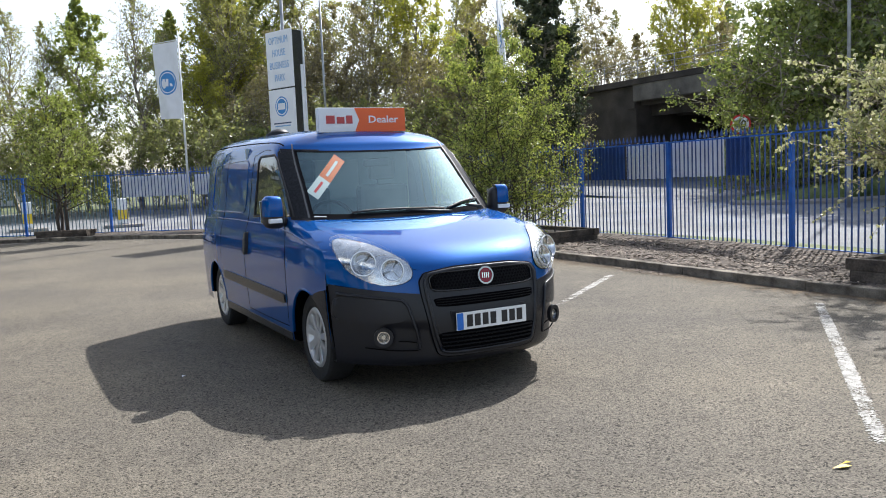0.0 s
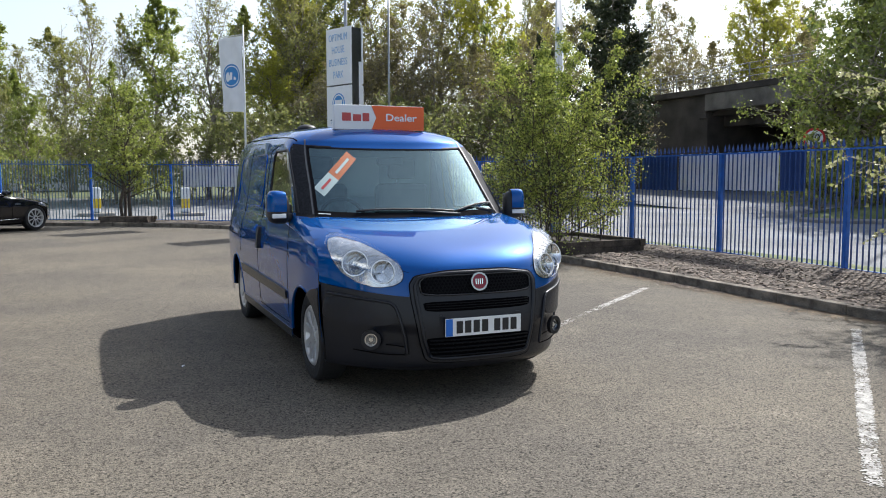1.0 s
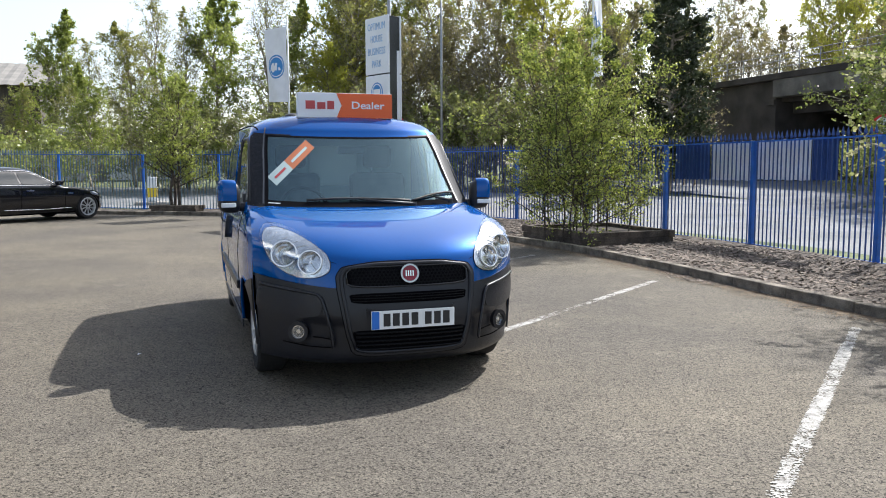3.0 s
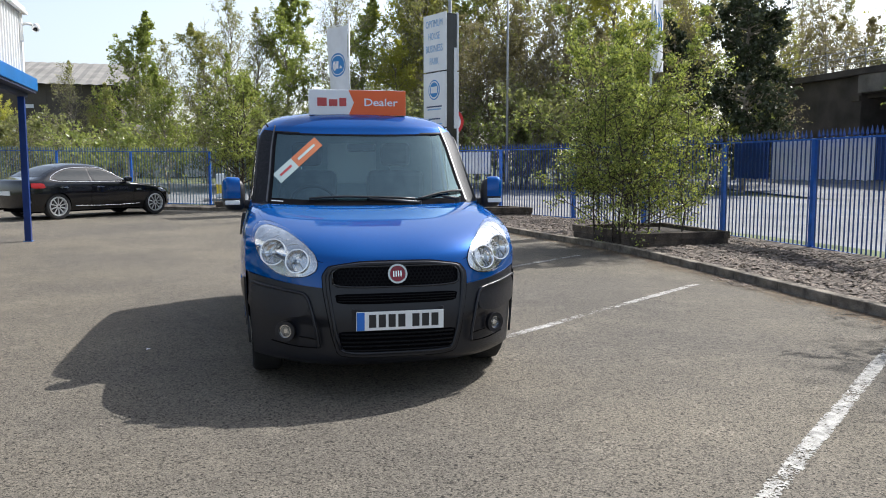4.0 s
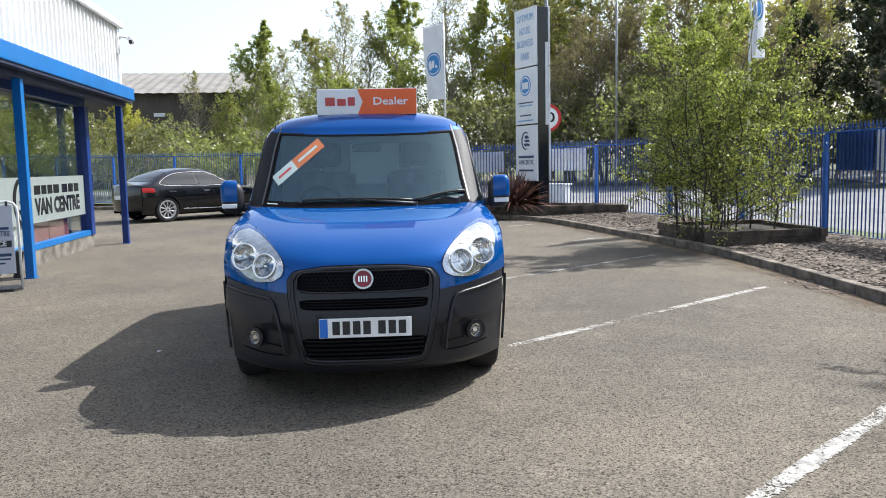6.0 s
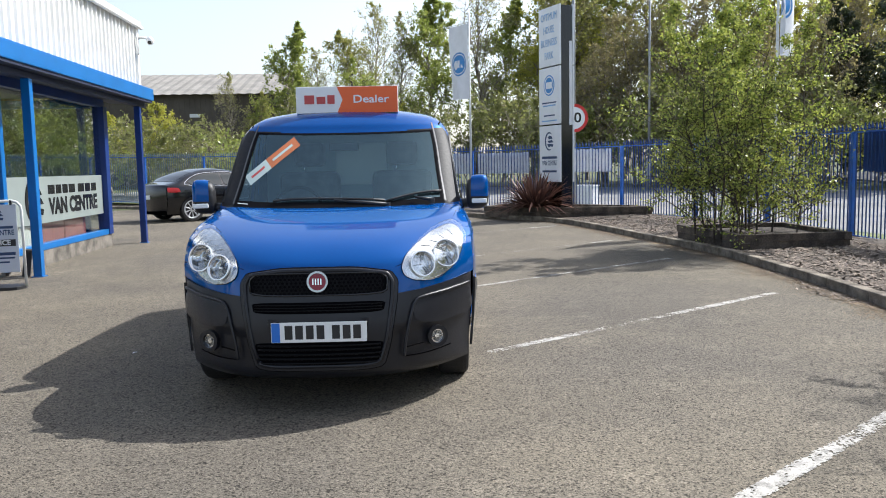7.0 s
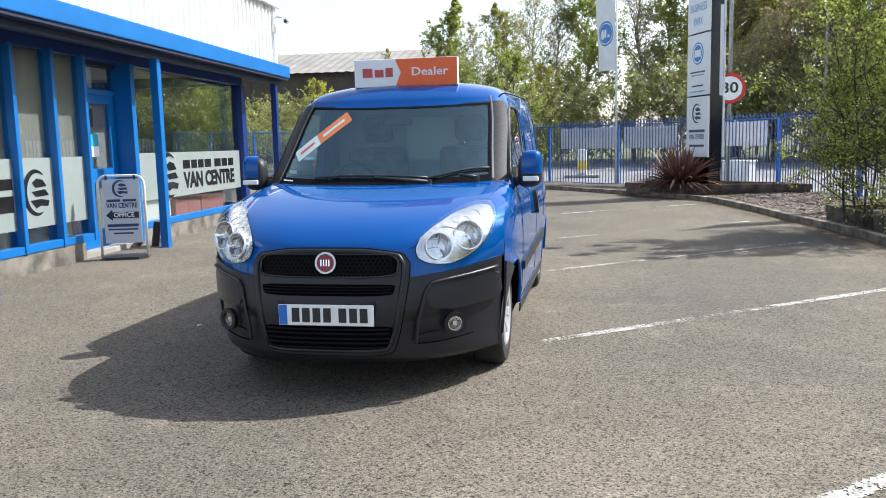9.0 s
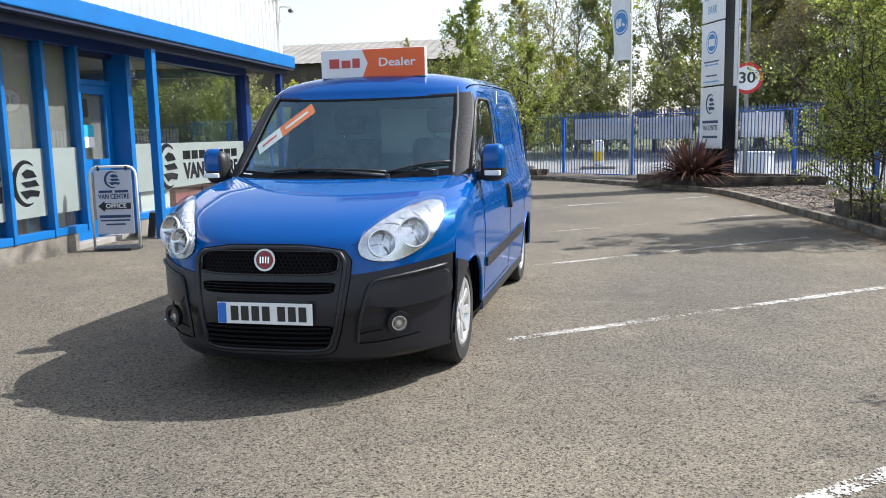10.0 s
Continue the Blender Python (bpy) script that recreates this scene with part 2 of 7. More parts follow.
def box(bm, x0, x1, y0, y1, z0, z1, bevel=0.0, m=None):
    r = bmesh.ops.create_cube(bm, size=1.0, matrix=Matrix.Translation(((x0 + x1) / 2, (y0 + y1) / 2, (z0 + z1) / 2)) @ Matrix.Diagonal((abs(x1 - x0), abs(y1 - y0), abs(z1 - z0), 1)))
    vs = r["verts"]
    if bevel:
        es = list({e for v in vs for e in v.link_edges})
        out = bmesh.ops.bevel(bm, geom=es, offset=bevel, segments=2, affect="EDGES", profile=0.5)
        vs = list({v for f in out["faces"] for v in f.verts} | {v for v in vs if v.is_valid})
    if m is not None:
        bmesh.ops.transform(bm, matrix=m, verts=vs)
    return vs


def boxed(name, dims, material, parent=None, label="", bevel=0.0, m=None):
    bm = bmesh.new()
    box(bm, *dims, bevel)
    return part(name, bm, material, parent, label, m=m)


def rod(bm, a, b, r0, r1=None, n=10, cap=True):
    """A round bar from a to b."""
    a, b = Vector(a), Vector(b)
    d = b - a
    q = d.to_track_quat("Z", "Y").to_matrix().to_4x4()
    return bmesh.ops.create_cone(bm, cap_ends=cap, segments=n, radius1=r0, radius2=r0 if r1 is None else r1, depth=d.length, matrix=Matrix.Translation((a + b) / 2) @ q)["verts"]


def rodded(name, a, b, r0, material, parent=None, r1=None, n=12, label="", smooth=True):
    bm = bmesh.new()
    rod(bm, a, b, r0, r1, n)
    ob = part(name, bm, material, parent, label)
    if smooth:
        for p in ob.data.polygons:
            p.use_smooth = len(p.vertices) == 4
    return ob


def tube(bm, pts, r, n=8, closed=False):
    """A bent bar of radius r (one value or one a point) along pts."""
    pts = [Vector(p) for p in pts]
    k = len(pts)
    rings = []
    for i, p in enumerate(pts):
        if closed:
            d = (pts[(i + 1) % k] - pts[i - 1]).normalized()
        else:
            d = (pts[min(i + 1, k - 1)] - pts[max(i - 1, 0)]).normalized()
        u = d.orthogonal().normalized() if i == 0 else (u - d * u.dot(d)).normalized()
        w = d.cross(u)
        ri = r[i] if isinstance(r, (list, tuple)) else r
        rings.append([bm.verts.new(p + (u * math.cos(a) + w * math.sin(a)) * ri) for a in [2 * math.pi * j / n for j in range(n)]])
    for i in range(k if closed else k - 1):
        p, q = rings[i], rings[(i + 1) % k]
        for j in range(n):
            bm.faces.new((p[j], p[(j + 1) % n], q[(j + 1) % n], q[j]))
    if not closed:
        bm.faces.new(rings[0][::-1])
        bm.faces.new(rings[-1])


def tubed(name, pts, r, material, parent=None, n=8, closed=False, label=""):
    bm = bmesh.new()
    tube(bm, pts, r, n, closed)
    return part(name, bm, material, parent, label, smooth=True)


def slab(bm, outline, z0, z1):
    """A flat plate of the outline's shape between two heights."""
    lo = [bm.verts.new((x, y, z0)) for x, y in outline]
    hi = [bm.verts.new((x, y, z1)) for x, y in outline]
    k = len(outline)
    bm.faces.new(lo[::-1])
    bm.faces.new(hi)
    for i in range(k):
        bm.faces.new((lo[i], lo[(i + 1) % k], hi[(i + 1) % k], hi[i]))


def lettering(name, text, size, material, parent, m, width=None, label="", depth=0.002, bold=0.0):
    """Raised letters in the built-in font, centred, made into a mesh."""
    cu = bpy.data.curves.new(name, "FONT")
    cu.body, cu.size, cu.extrude, cu.align_x, cu.align_y, cu.offset = text, size, depth, "CENTER", "CENTER", bold
    cu.resolution_u = 3
    tmp = bpy.data.objects.new(name, cu)
    scene.collection.objects.link(tmp)
    me = bpy.data.meshes.new_from_object(tmp.evaluated_get(bpy.context.evaluated_depsgraph_get()))
    bpy.data.objects.remove(tmp)
    bpy.data.curves.remove(cu)
    if width:
        xs = [v.co.x for v in me.vertices]
        k = width / (max(xs) - min(xs))
        for v in me.vertices:
            v.co.x *= k
    me.name = name
    me.materials.clear()
    me.materials.append(material)
    return link(name, me, parent, label, m)


def catmull(pts, n):
    """n points on a smooth line through pts, even by index."""
    p = [np.array(q, float) for q in pts]
    k = len(p)
    out = []
    for s in np.linspace(0, k - 1, n):
        i = min(int(s), k - 2)
        t = s - i
        a, b, c, d = p[max(i - 1, 0)], p[i], p[i + 1], p[min(i + 2, k - 1)]
        out.append(0.5 * ((2 * b) + (c - a) * t + (2 * a - 5 * b + 4 * c - d) * t * t + (3 * b - a - 3 * c + d) * t ** 3))
    return out

# ---- ground, car park, road ----


def rise(x, y):
    """The land climbs gently beyond the car park."""
    d = math.hypot(x - 3, y - 6)
    s = min(1.0, max(0.0, (d - 17) / 34))
    return 0.62 * s * s * (3 - 2 * s) + 0.004 * max(0.0, d - 51)


def sheet(name, outline_in, z, material, label, step=None, kind="structure"):
    bm = bmesh.new()
    bm.faces.new([bm.verts.new((x, y, z)) for x, y in outline_in])
    bmesh.ops.triangulate(bm, faces=bm.faces)
    ob = part(name, bm, material)
    return tagged(ob, label, name.replace("_", " "), "", kind)


def grid_sheet(name, xs, ys, zf, material, label):
    verts = [(x, y, zf(x, y)) for y in ys for x in xs]
    w = len(xs)
    faces = [(j * w + i, j * w + i + 1, (j + 1) * w + i + 1, (j + 1) * w + i) for j in range(len(ys) - 1) for i in range(w - 1)]
    return tagged(raw(name, verts, faces, material, smooth=True), label, name, "", "structure")


def spread(a, b, n, bias=0.0):
    return [a + (b - a) * i / n for i in range(n + 1)]


FAR = [-900, -400, -200, -120] + spread(-80, 100, 60) + [140, 220, 420, 920]
grid_sheet("ground", FAR, FAR, lambda x, y: rise(x, y) - 0.10, SOIL, "leaf-littered earth and rough grass under the trees")

# the inner edge of the kerb, from the right-hand side round to the far left
KERB_LINE = catmull([(7.75, -9), (7.72, -2), (7.62, 2.5), (7.52, 6), (7.62, 9.0), (7.6, 11.6), (7.2, 14.3), (6.85, 16.6), (6.3, 18.9), (5.1, 20.6), (3.4, 22.9), (2.2, 24.2), (0.0, 25.55), (-4.0, 28.0), (-9.0, 30.6), (-16, 34)], 120)
KERB_LINE = [(float(p[0]), float(p[1])) for p in KERB_LINE]
# posts of the boundary fence, same way round
FENCE = [(9.72, -5.7), (9.74, -3.0), (9.78, -0.3), (9.85, 2.4), (9.95, 5.2), (10.13, 7.9), (10.33, 10.6), (10.25, 12.95), (9.9, 15.4), (9.33, 17.9), (8.3, 20.5), (6.6, 22.35), (4.72, 24.0), (2.72, 25.35), (0.52, 26.45), (-2.0, 27.7), (-4.5, 28.95), (-7.0, 30.2), (-9.5, 31.45), (-12, 32.7), (-14.5, 33.95)]

sheet("car_park", [(-16, -9)] + KERB_LINE, 0.0, ASPHALT, "worn grey-brown tarmac car park with patches and old stains")


def offset_line(line, d):
    out = []
    for i, p in enumerate(line):
        a, b = line[max(i - 1, 0)], line[min(i + 1, len(line) - 1)]
        t = Vector((b[0] - a[0], b[1] - a[1])).normalized()
        out.append((p[0] + t.y * d, p[1] - t.x * d))
    return out


def resample(line, step):
    out, left = [line[0]], step
    for a, b in zip(line, line[1:]):
        a, b = Vector(a), Vector(b)
        seg = (b - a).length
        pos = 0.0
        while seg - pos >= left:
            pos += left
            out.append(tuple(a + (b - a) * (pos / seg)))
            left = step
        left -= seg - pos
    return out


# road and verge beyond the fence
ROAD_IN, ROAD_OUT = offset_line(FENCE, 1.3), offset_line(FENCE, 15.0)


def ribbon(name, inner, outer, zf, material, label, across=6, cat=""):
    verts, faces = [], []
    for a, b in zip(inner, outer):
        for j in range(across + 1):
            x, y = a[0] + (b[0] - a[0]) * j / across, a[1] + (b[1] - a[1]) * j / across
            verts.append((x, y, zf(x, y, j / across)))
    w = across + 1
    for i in range(len(inner) - 1):
        for j in range(across):
            faces.append((i * w + j, (i + 1) * w + j, (i + 1) * w + j + 1, i * w + j + 1))
    return tagged(raw(name, verts, faces, material, smooth=True), label, cat or name.replace("_", " "), "", "structure")


ribbon("road", ROAD_IN, ROAD_OUT, lambda x, y, s: rise(x, y) - 0.03, ROAD, "pale grey public road behind the fence")
ribbon("verge", offset_line(FENCE, 0.0), ROAD_IN, lambda x, y, s: rise(x, y) + 0.05 * (1 - s) + 0.02, GRASS, "strip of short grass outside the fence", 2, "grass verge")
sheet("side_road", [(24, 2), (60, -6), (70, 30), (46, 52), (24, 44), (22, 20)], 0.0, ROAD, "pale grey side road running under the bridge")
_sr = bpy.data.objects["side_road"]
bm = bmesh.new()
bm.from_mesh(_sr.data)
bmesh.ops.subdivide_edges(bm, edges=bm.edges, cuts=7, use_grid_fill=True)
for v in bm.verts:
    v.co.z = rise(v.co.x, v.co.y) - 0.02
bm.to_mesh(_sr.data)
bm.free()

# grassed bank across the road, under the large trees
BANK = [(20.6, 18.6), (20.9, 17.4), (22.2, 16.3), (24.5, 14.9), (27.0, 12.0), (28.6, 7.0), (29.0, -4.0), (44.0, -8.0), (44.0, 12.0), (33.0, 22.0), (27.0, 22.0), (22.5, 20.0)]
_bk = [(float(p[0]), float(p[1])) for p in catmull(BANK + BANK[:1], 90)][:-1]
_cx, _cy = 31.0, 10.0
verts, faces = [], []
for p in _bk:
    for f, h in ((0.0, 0.10), (0.04, 0.16), (0.18, 0.45), (0.5, 0.9)):
        x, y = p[0] + (_cx - p[0]) * f, p[1] + (_cy - p[1]) * f
        verts.append((x, y, rise(x, y) + h))
_nb = len(_bk)
for i in range(_nb):
    for j in range(3):
        a, b = i * 4 + j, ((i + 1) % _nb) * 4 + j
        faces.append((a, b, b + 1, a + 1))
faces.append(tuple(i * 4 + 3 for i in range(_nb)))
tagged(raw("grass_bank", verts, faces, GRASS, smooth=True), "grassy bank under the trees across the road", "grass bank", "", "structure")
bm = bmesh.new()
tube(bm, [(x, y, rise(x, y) + 0.04) for x, y in _bk], 0.09, 6, True)
tagged(part("bank_kerb", bm, CONCRETE), "low concrete kerb round the grass bank", "kerb", "", "structure")

# planting bed between kerb and fence
K_OUT = offset_line(KERB_LINE, 0.13)


def bed_z(x, y):
    return 0.075 + 0.03 * noise.noise((x * 0.8, y * 0.8, 3)) + 0.012 * noise.noise((x * 4, y * 4, 1))


_fl = resample(FENCE, 0.25)


def near_fence(p):
    return min(_fl, key=lambda q: (q[0] - p[0]) ** 2 + (q[1] - p[1]) ** 2)


_in = resample(K_OUT, 0.3)
ribbon("planting_bed", _in, [near_fence(p) for p in _in], lambda x, y, s: bed_z(x, y) + 0.05 * s, MULCH, "bed of dark bark mulch between kerb and fence", 10, "mulch bed")

# kerb stones
kerb = thing("kerb", pose(0, 0, 0), "low brown-stained concrete kerb edging the tarmac", "kerb", "", "structure")
_k = resample(KERB_LINE, 0.915)
bm = bmesh.new()
box(bm, 0.0, 0.125, 0.004, 0.908, -0.1, 0.105, 0.012)
_kerb_me = part("kerb_stone", bm, KERB, kerb).data
bpy.data.objects.remove(bpy.data.objects["kerb_stone"])
for a, b in zip(_k, _k[1:]):
    d = Vector((b[0] - a[0], b[1] - a[1]))
    link("kerb_stone", _kerb_me, kerb, "", Matrix.Translation((a[0], a[1], random.uniform(-0.008, 0.004))) @ Matrix.Rotation(math.atan2(d.y, d.x) - math.pi / 2, 4, "Z") @ Matrix.Diagonal((1, d.length / 0.912, 1, 1)))

# painted bay lines
markings = thing("bay_markings", pose(0, 0, 0), "worn white painted parking bay lines on the tarmac", "road marking", "", "structure")


def worn_line(a, b, width, wear, seed):
    """A painted stripe broken up by wear: one sheet of small cells with the worn ones left out."""
    rng = random.Random(seed)
    a, b = Vector((*a, 0)), Vector((*b, 0))
    d = (b - a).normalized()
    s = Vector((-d.y, d.x, 0))
    length = (b - a).length
    nx, ny = int(length / 0.008), 13
    verts, faces = [], []
    for i in range(nx + 1):
        for j in range(ny + 1):
            verts.append(a + d * (length * i / nx + rng.uniform(-0.003, 0.003)) + s * ((j / ny - 0.5) * width + rng.uniform(-0.003, 0.003)) + Vector((0, 0, 0.004)))
    for i in range(nx):
        for j in range(ny):
            q = a + d * (length * (i + 0.5) / nx) + s * ((j + 0.5) / ny - 0.5) * width
            g = noise.noise((q.x * 1.1, q.y * 1.1, seed)) * 0.8 + noise.noise((q.x * 11, q.y * 11, seed + 5)) * 0.6 + noise.noise((q.x * 60, q.y * 60, seed)) * 0.9 + rng.uniform(-0.3, 0.3)
            if g < wear(i / nx) - 0.75 + (0.45 if j in (0, ny - 1) else 0.15 if j in (1, ny - 2) else 0.0):
                continue
            k = i * (ny + 1) + j
            faces.append((k, k + ny + 1, k + ny + 2, k + 1))
    raw("line", verts, faces, WHITE_LINE, markings)


for i, (p, q, wr) in enumerate([((3.78, 2.28), (6.98, 5.06), 0.58), ((3.82, 5.74), (6.95, 8.12), 0.62), ((3.66, 8.82), (6.8, 11.3), 0.80), ((3.6, 11.75), (6.6, 14.1), 0.95), ((3.5, 15.72), (6.2, 17.8), 0.8)]):
    worn_line(p, q, 0.10, lambda s, w=wr: w, 11 + i)

# earth washed out of the bed along the foot of the kerb
_d = random.Random(5)
verts, faces = [], []
_ki = [p for p in resample(KERB_LINE, 0.02) if 2.0 < p[1] < 21.0]
_kn = offset_line(_ki, -1.0)
while len(faces) < 24000:
    i = _d.randrange(len(_ki))
    p, q = _ki[i], _kn[i]
    reach = max(0.05, 0.16 + 0.16 * noise.noise((p[0] * 0.9, p[1] * 0.9, 8)) + 0.07 * noise.noise((p[0] * 5, p[1] * 5, 2)))
    f = abs(_d.gauss(0, reach)) + 0.004
    x, y = p[0] + (q[0] - p[0]) * f, p[1] + (q[1] - p[1]) * f
    a, r = _d.uniform(0, 6.28), _d.uniform(0.005, 0.015)
    k = len(verts)
    verts += [(x + r * math.cos(a + t) * (1 if t != 1.6 else 0.6), y + r * math.sin(a + t), 0.003 + _d.uniform(0, 0.002)) for t in (0.0, 1.6, 3.1, 4.7)]
    faces.append((k, k + 1, k + 2, k + 3))
tagged(raw("kerb_dirt", verts, faces, DIRT), "thin brown earth washed over the tarmac by the kerb", "dirt", "", "stuff")

# ---- timber planters ----


def planter(corners, z0, top, label, close=True):
    """Low walls of old sleepers round a plot of soil."""
    t = thing("planter", pose(corners[0][0], corners[0][1], z0), label, "planter", "timber planters in the bed")
    o = Vector((corners[0][0], corners[0][1], z0))
    ring = [Vector((x, y, z0)) - o for x, y in corners]
    k = len(ring)
    for i in range(k):
        a, b = ring[i], ring[(i + 1) % k]
        d = b - a
        for c, (h0, h1) in enumerate(((0.0, top * 0.52), (top * 0.53, top))):
            bm = bmesh.new()
            box(bm, -0.05 * (c % 2), d.length + 0.05 * (1 - c % 2) - 0.06, 0.0, 0.11, h0, h1, 0.008)
            part("sleeper", bm, SLEEPER, t, m=Matrix.Translation(a) @ Matrix.Rotation(math.atan2(d.y, d.x), 4, "Z"))
    bm = bmesh.new()
    bm.faces.new([bm.verts.new((p.x, p.y, top - 0.07)) for p in ring])
    part("soil", bm, PLOT_SOIL, t, "dark soil with the shade of the plants in its colour")
    return t


planter([(7.86, 11.42), (9.55, 11.62), (9.5, 13.7), (7.62, 13.6)], 0.05, 0.25, "dark weathered timber planter holding a leafy thicket")
planter([(4.85, 20.75), (6.1, 19.55), (8.7, 19.1), (8.4, 19.9), (6.6, 21.4), (5.3, 21.7)], 0.05, 0.27, "long dark timber planter round the foot of the pylon sign")
planter([(0.72, 25.45), (2.0, 24.75), (2.25, 25.2), (0.97, 25.9)], 0.05, 0.22, "small dark timber planter with a young tree")
planter([(7.98, 3.9), (9.5, 3.95), (9.5, 5.5), (7.98, 5.45)], 0.06, 0.26, "dark timber planter with a pale-leaved shrub")

# ---- boundary fence ----
fence = thing("boundary_fence", pose(0, 0, 0), "blue-painted steel railing fence with spiked tops", "fence", "", "structure")
bm = bmesh.new()
box(bm, -0.034, 0.034, -0.034, 0.034, -0.1, 1.755, 0.006)
_post_me = part("fence_post", bm, FENCE_BLUE).data
bpy.data.objects.remove(bpy.data.objects["fence_post"])
bm = bmesh.new()
rod(bm, (0, 0, 0.06), (0, 0, 1.775), 0.0125, n=6)
rod(bm, (0, 0, 1.785), (0, 0, 1.805), 0.014, 0.026, 6)
rod(bm, (0, 0, 1.805), (0, 0, 1.905), 0.026, 0.002, 6)
_pale_me = part("pale", bm, PALE_BLUE).data
bpy.data.objects.remove(bpy.data.objects["pale"])


def fence_z(x, y):
    return rise(x, y) + 0.02


_far_v, _far_f = [], []
_pv = [tuple(v.co) for v in _pale_me.vertices]
_pf = [tuple(p.vertices) for p in _pale_me.polygons]
for a, b in zip(FENCE, FENCE[1:]):
    d = Vector((b[0] - a[0], b[1] - a[1]))
    turn = Matrix.Rotation(math.atan2(d.y, d.x), 4, "Z")
    link("fence_post", _post_me, fence, "", Matrix.Translation((a[0], a[1], fence_z(*a))) @ turn)
    for h in (0.10, 1.755):
        za, zb = fence_z(*a) + h, fence_z(*b) + h
        bm = bmesh.new()
        box(bm, 0, d.length, -0.018, 0.018, -0.012, 0.012)
        for v in bm.verts:
            v.co.z += za + (zb - za) * v.co.x / d.length
        part("rail", bm, FENCE_BLUE, fence, m=Matrix.Translation((a[0], a[1], 0)) @ turn)
    k = int(round(d.length / 0.101))
    for i in range(1, k):
        x, y = a[0] + d.x * i / k, a[1] + d.y * i / k
        jz = random.uniform(-0.006, 0.006)
        mm = Matrix.Translation((x, y, fence_z(x, y) + jz)) @ Matrix.Rotation(random.uniform(-0.006, 0.006), 4, "X") @ turn
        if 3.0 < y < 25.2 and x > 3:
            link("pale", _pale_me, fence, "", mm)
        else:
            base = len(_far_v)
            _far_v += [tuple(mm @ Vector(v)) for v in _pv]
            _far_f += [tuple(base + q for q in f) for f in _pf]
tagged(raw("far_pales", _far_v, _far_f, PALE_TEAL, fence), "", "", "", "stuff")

# ---- showroom building ----
BLD = pose(-2.40, 12.0, 0, 0, 0, 3.5)
INTERIOR = surf("interior_plaster", (0.74, 0.70, 0.63), 0.8, var=0.06)
INFLOOR = surf("interior_floor", (0.22, 0.21, 0.20), 0.6, var=0.12)
BRICK = surf("dull_red_plastic", (0.42, 0.12, 0.11), 0.6, var=0.15, scale=5, rand=0.12)
FROST = surf("frosted_film", (0.24, 0.28, 0.268), 0.45, var=0.04)


def wall_part(name, dims, material, label="", cat="wall", bevel=0.0):
    return tagged(boxed(name, dims, material, None, "", bevel, m=BLD), label, cat, "", "structure")


Y0, Y1 = -9.0, 4.10
YC = 3.80
# near-black navy: the shade below the canopy is put into this colour
SOFFIT_SHADED = surf("soffit_shade", (0.012, 0.020, 0.055), 0.6, var=0.1)
wall_part("plinth", (-0.25, 0.06, Y0, -2.52, -0.05, 0.23), PLINTH, "low rough concrete plinth under the glazing", "plinth", 0.01)
wall_part("plinth_north", (-0.25, 0.06, -1.12, 3.2, -0.05, 0.23), PLINTH, "low rough concrete plinth under the big window", "plinth", 0.01)
wall_part("threshold", (-0.5, 0.02, -2.52, -1.12, -0.05, 0.07), CONCRETE, "worn concrete doorway threshold", "threshold", 0.01)
wall_part("floor", (-6.0, -0.25, Y0, 3.0, 0.1, 0.22), INFLOOR, "grey showroom floor", "floor")
wall_part("wall_partition", (-0.62, -0.52, Y0, -2.4, 0.22, 2.74), INTERIOR, "pale inner partition behind the glass", "wall")
wall_part("wall_back", (-6.15, -6.0, Y0, 3.2, 0.0, 4.1), INTERIOR, "plain beige inner wall of the showroom", "wall")
wall_part("wall_south", (-6.0, 0.2, Y0 - 0.15, Y0, 0.0, 4.1), INTERIOR, "plain end wall", "wall")
wall_part("ceiling", (-6.0, -0.1, Y0, 3.2, 2.74, 2.8), INTERIOR, "plain white showroom ceiling", "ceiling")
wall_part("canopy", (-0.1, 0.725, Y0, Y1, 2.73, 2.965), BLUE, "deep blue metal canopy running along the shopfront", "canopy", 0.015)
wall_part("soffit", (-0.08, 0.70, Y0, Y1 - 0.03, 2.69, 2.726), SOFFIT_SHADED, "boarded underside of the canopy, its shade put in the colour", "soffit")
wall_part("soffit_beam", (0.46, 0.56, Y0, Y1 - 0.05, 2.60, 2.69), SOFFIT_SHADED, "beam under the canopy edge, coloured dark for shade", "beam", 0.006)
# head rail coloured darker than its end piece, for the canopy's shade
wall_part("head_beam", (-0.12, 0.05, Y0, 3.2, 2.55, 2.69), NAVY, "blue head rail above the glazing, darkened for shade", "beam", 0.006)
# corrugated upper wall
bm = bmesh.new()
prof = []
y = Y0
while y < YC:
    prof += [(0.52, y), (0.52, y + 0.09), (0.555, y + 0.115), (0.555, y + 0.17), (0.52, y + 0.195)]
    y += 0.2
prof = [p for p in prof if p[1] <= YC]
lo = [bm.verts.new((x, yy, 2.96)) for x, yy in prof]
hi = [bm.verts.new((x, yy, 4.10)) for x, yy in prof]
for i in range(len(prof) - 1):
    bm.faces.new((lo[i], lo[i + 1], hi[i + 1], hi[i]))
tagged(part("wall_cladding", bm, CLAD, m=BLD), "white ribbed metal cladding above the canopy", "cladding", "", "structure")
wall_part("wall_upper", (-6.0, 0.50, Y0, YC, 2.97, 4.08), CLAD, "white metal upper wall", "wall")
wall_part("corner_flashing", (0.44, 0.575, YC - 0.10, YC + 0.03, 2.97, 4.12), CLAD, "white corner flashing of the cladding", "trim", 0.008)
wall_part("roof_edge", (-6.0, 0.62, Y0, YC + 0.08, 4.12, 4.20), CLAD, "white metal roof edge", "roof", 0.012)

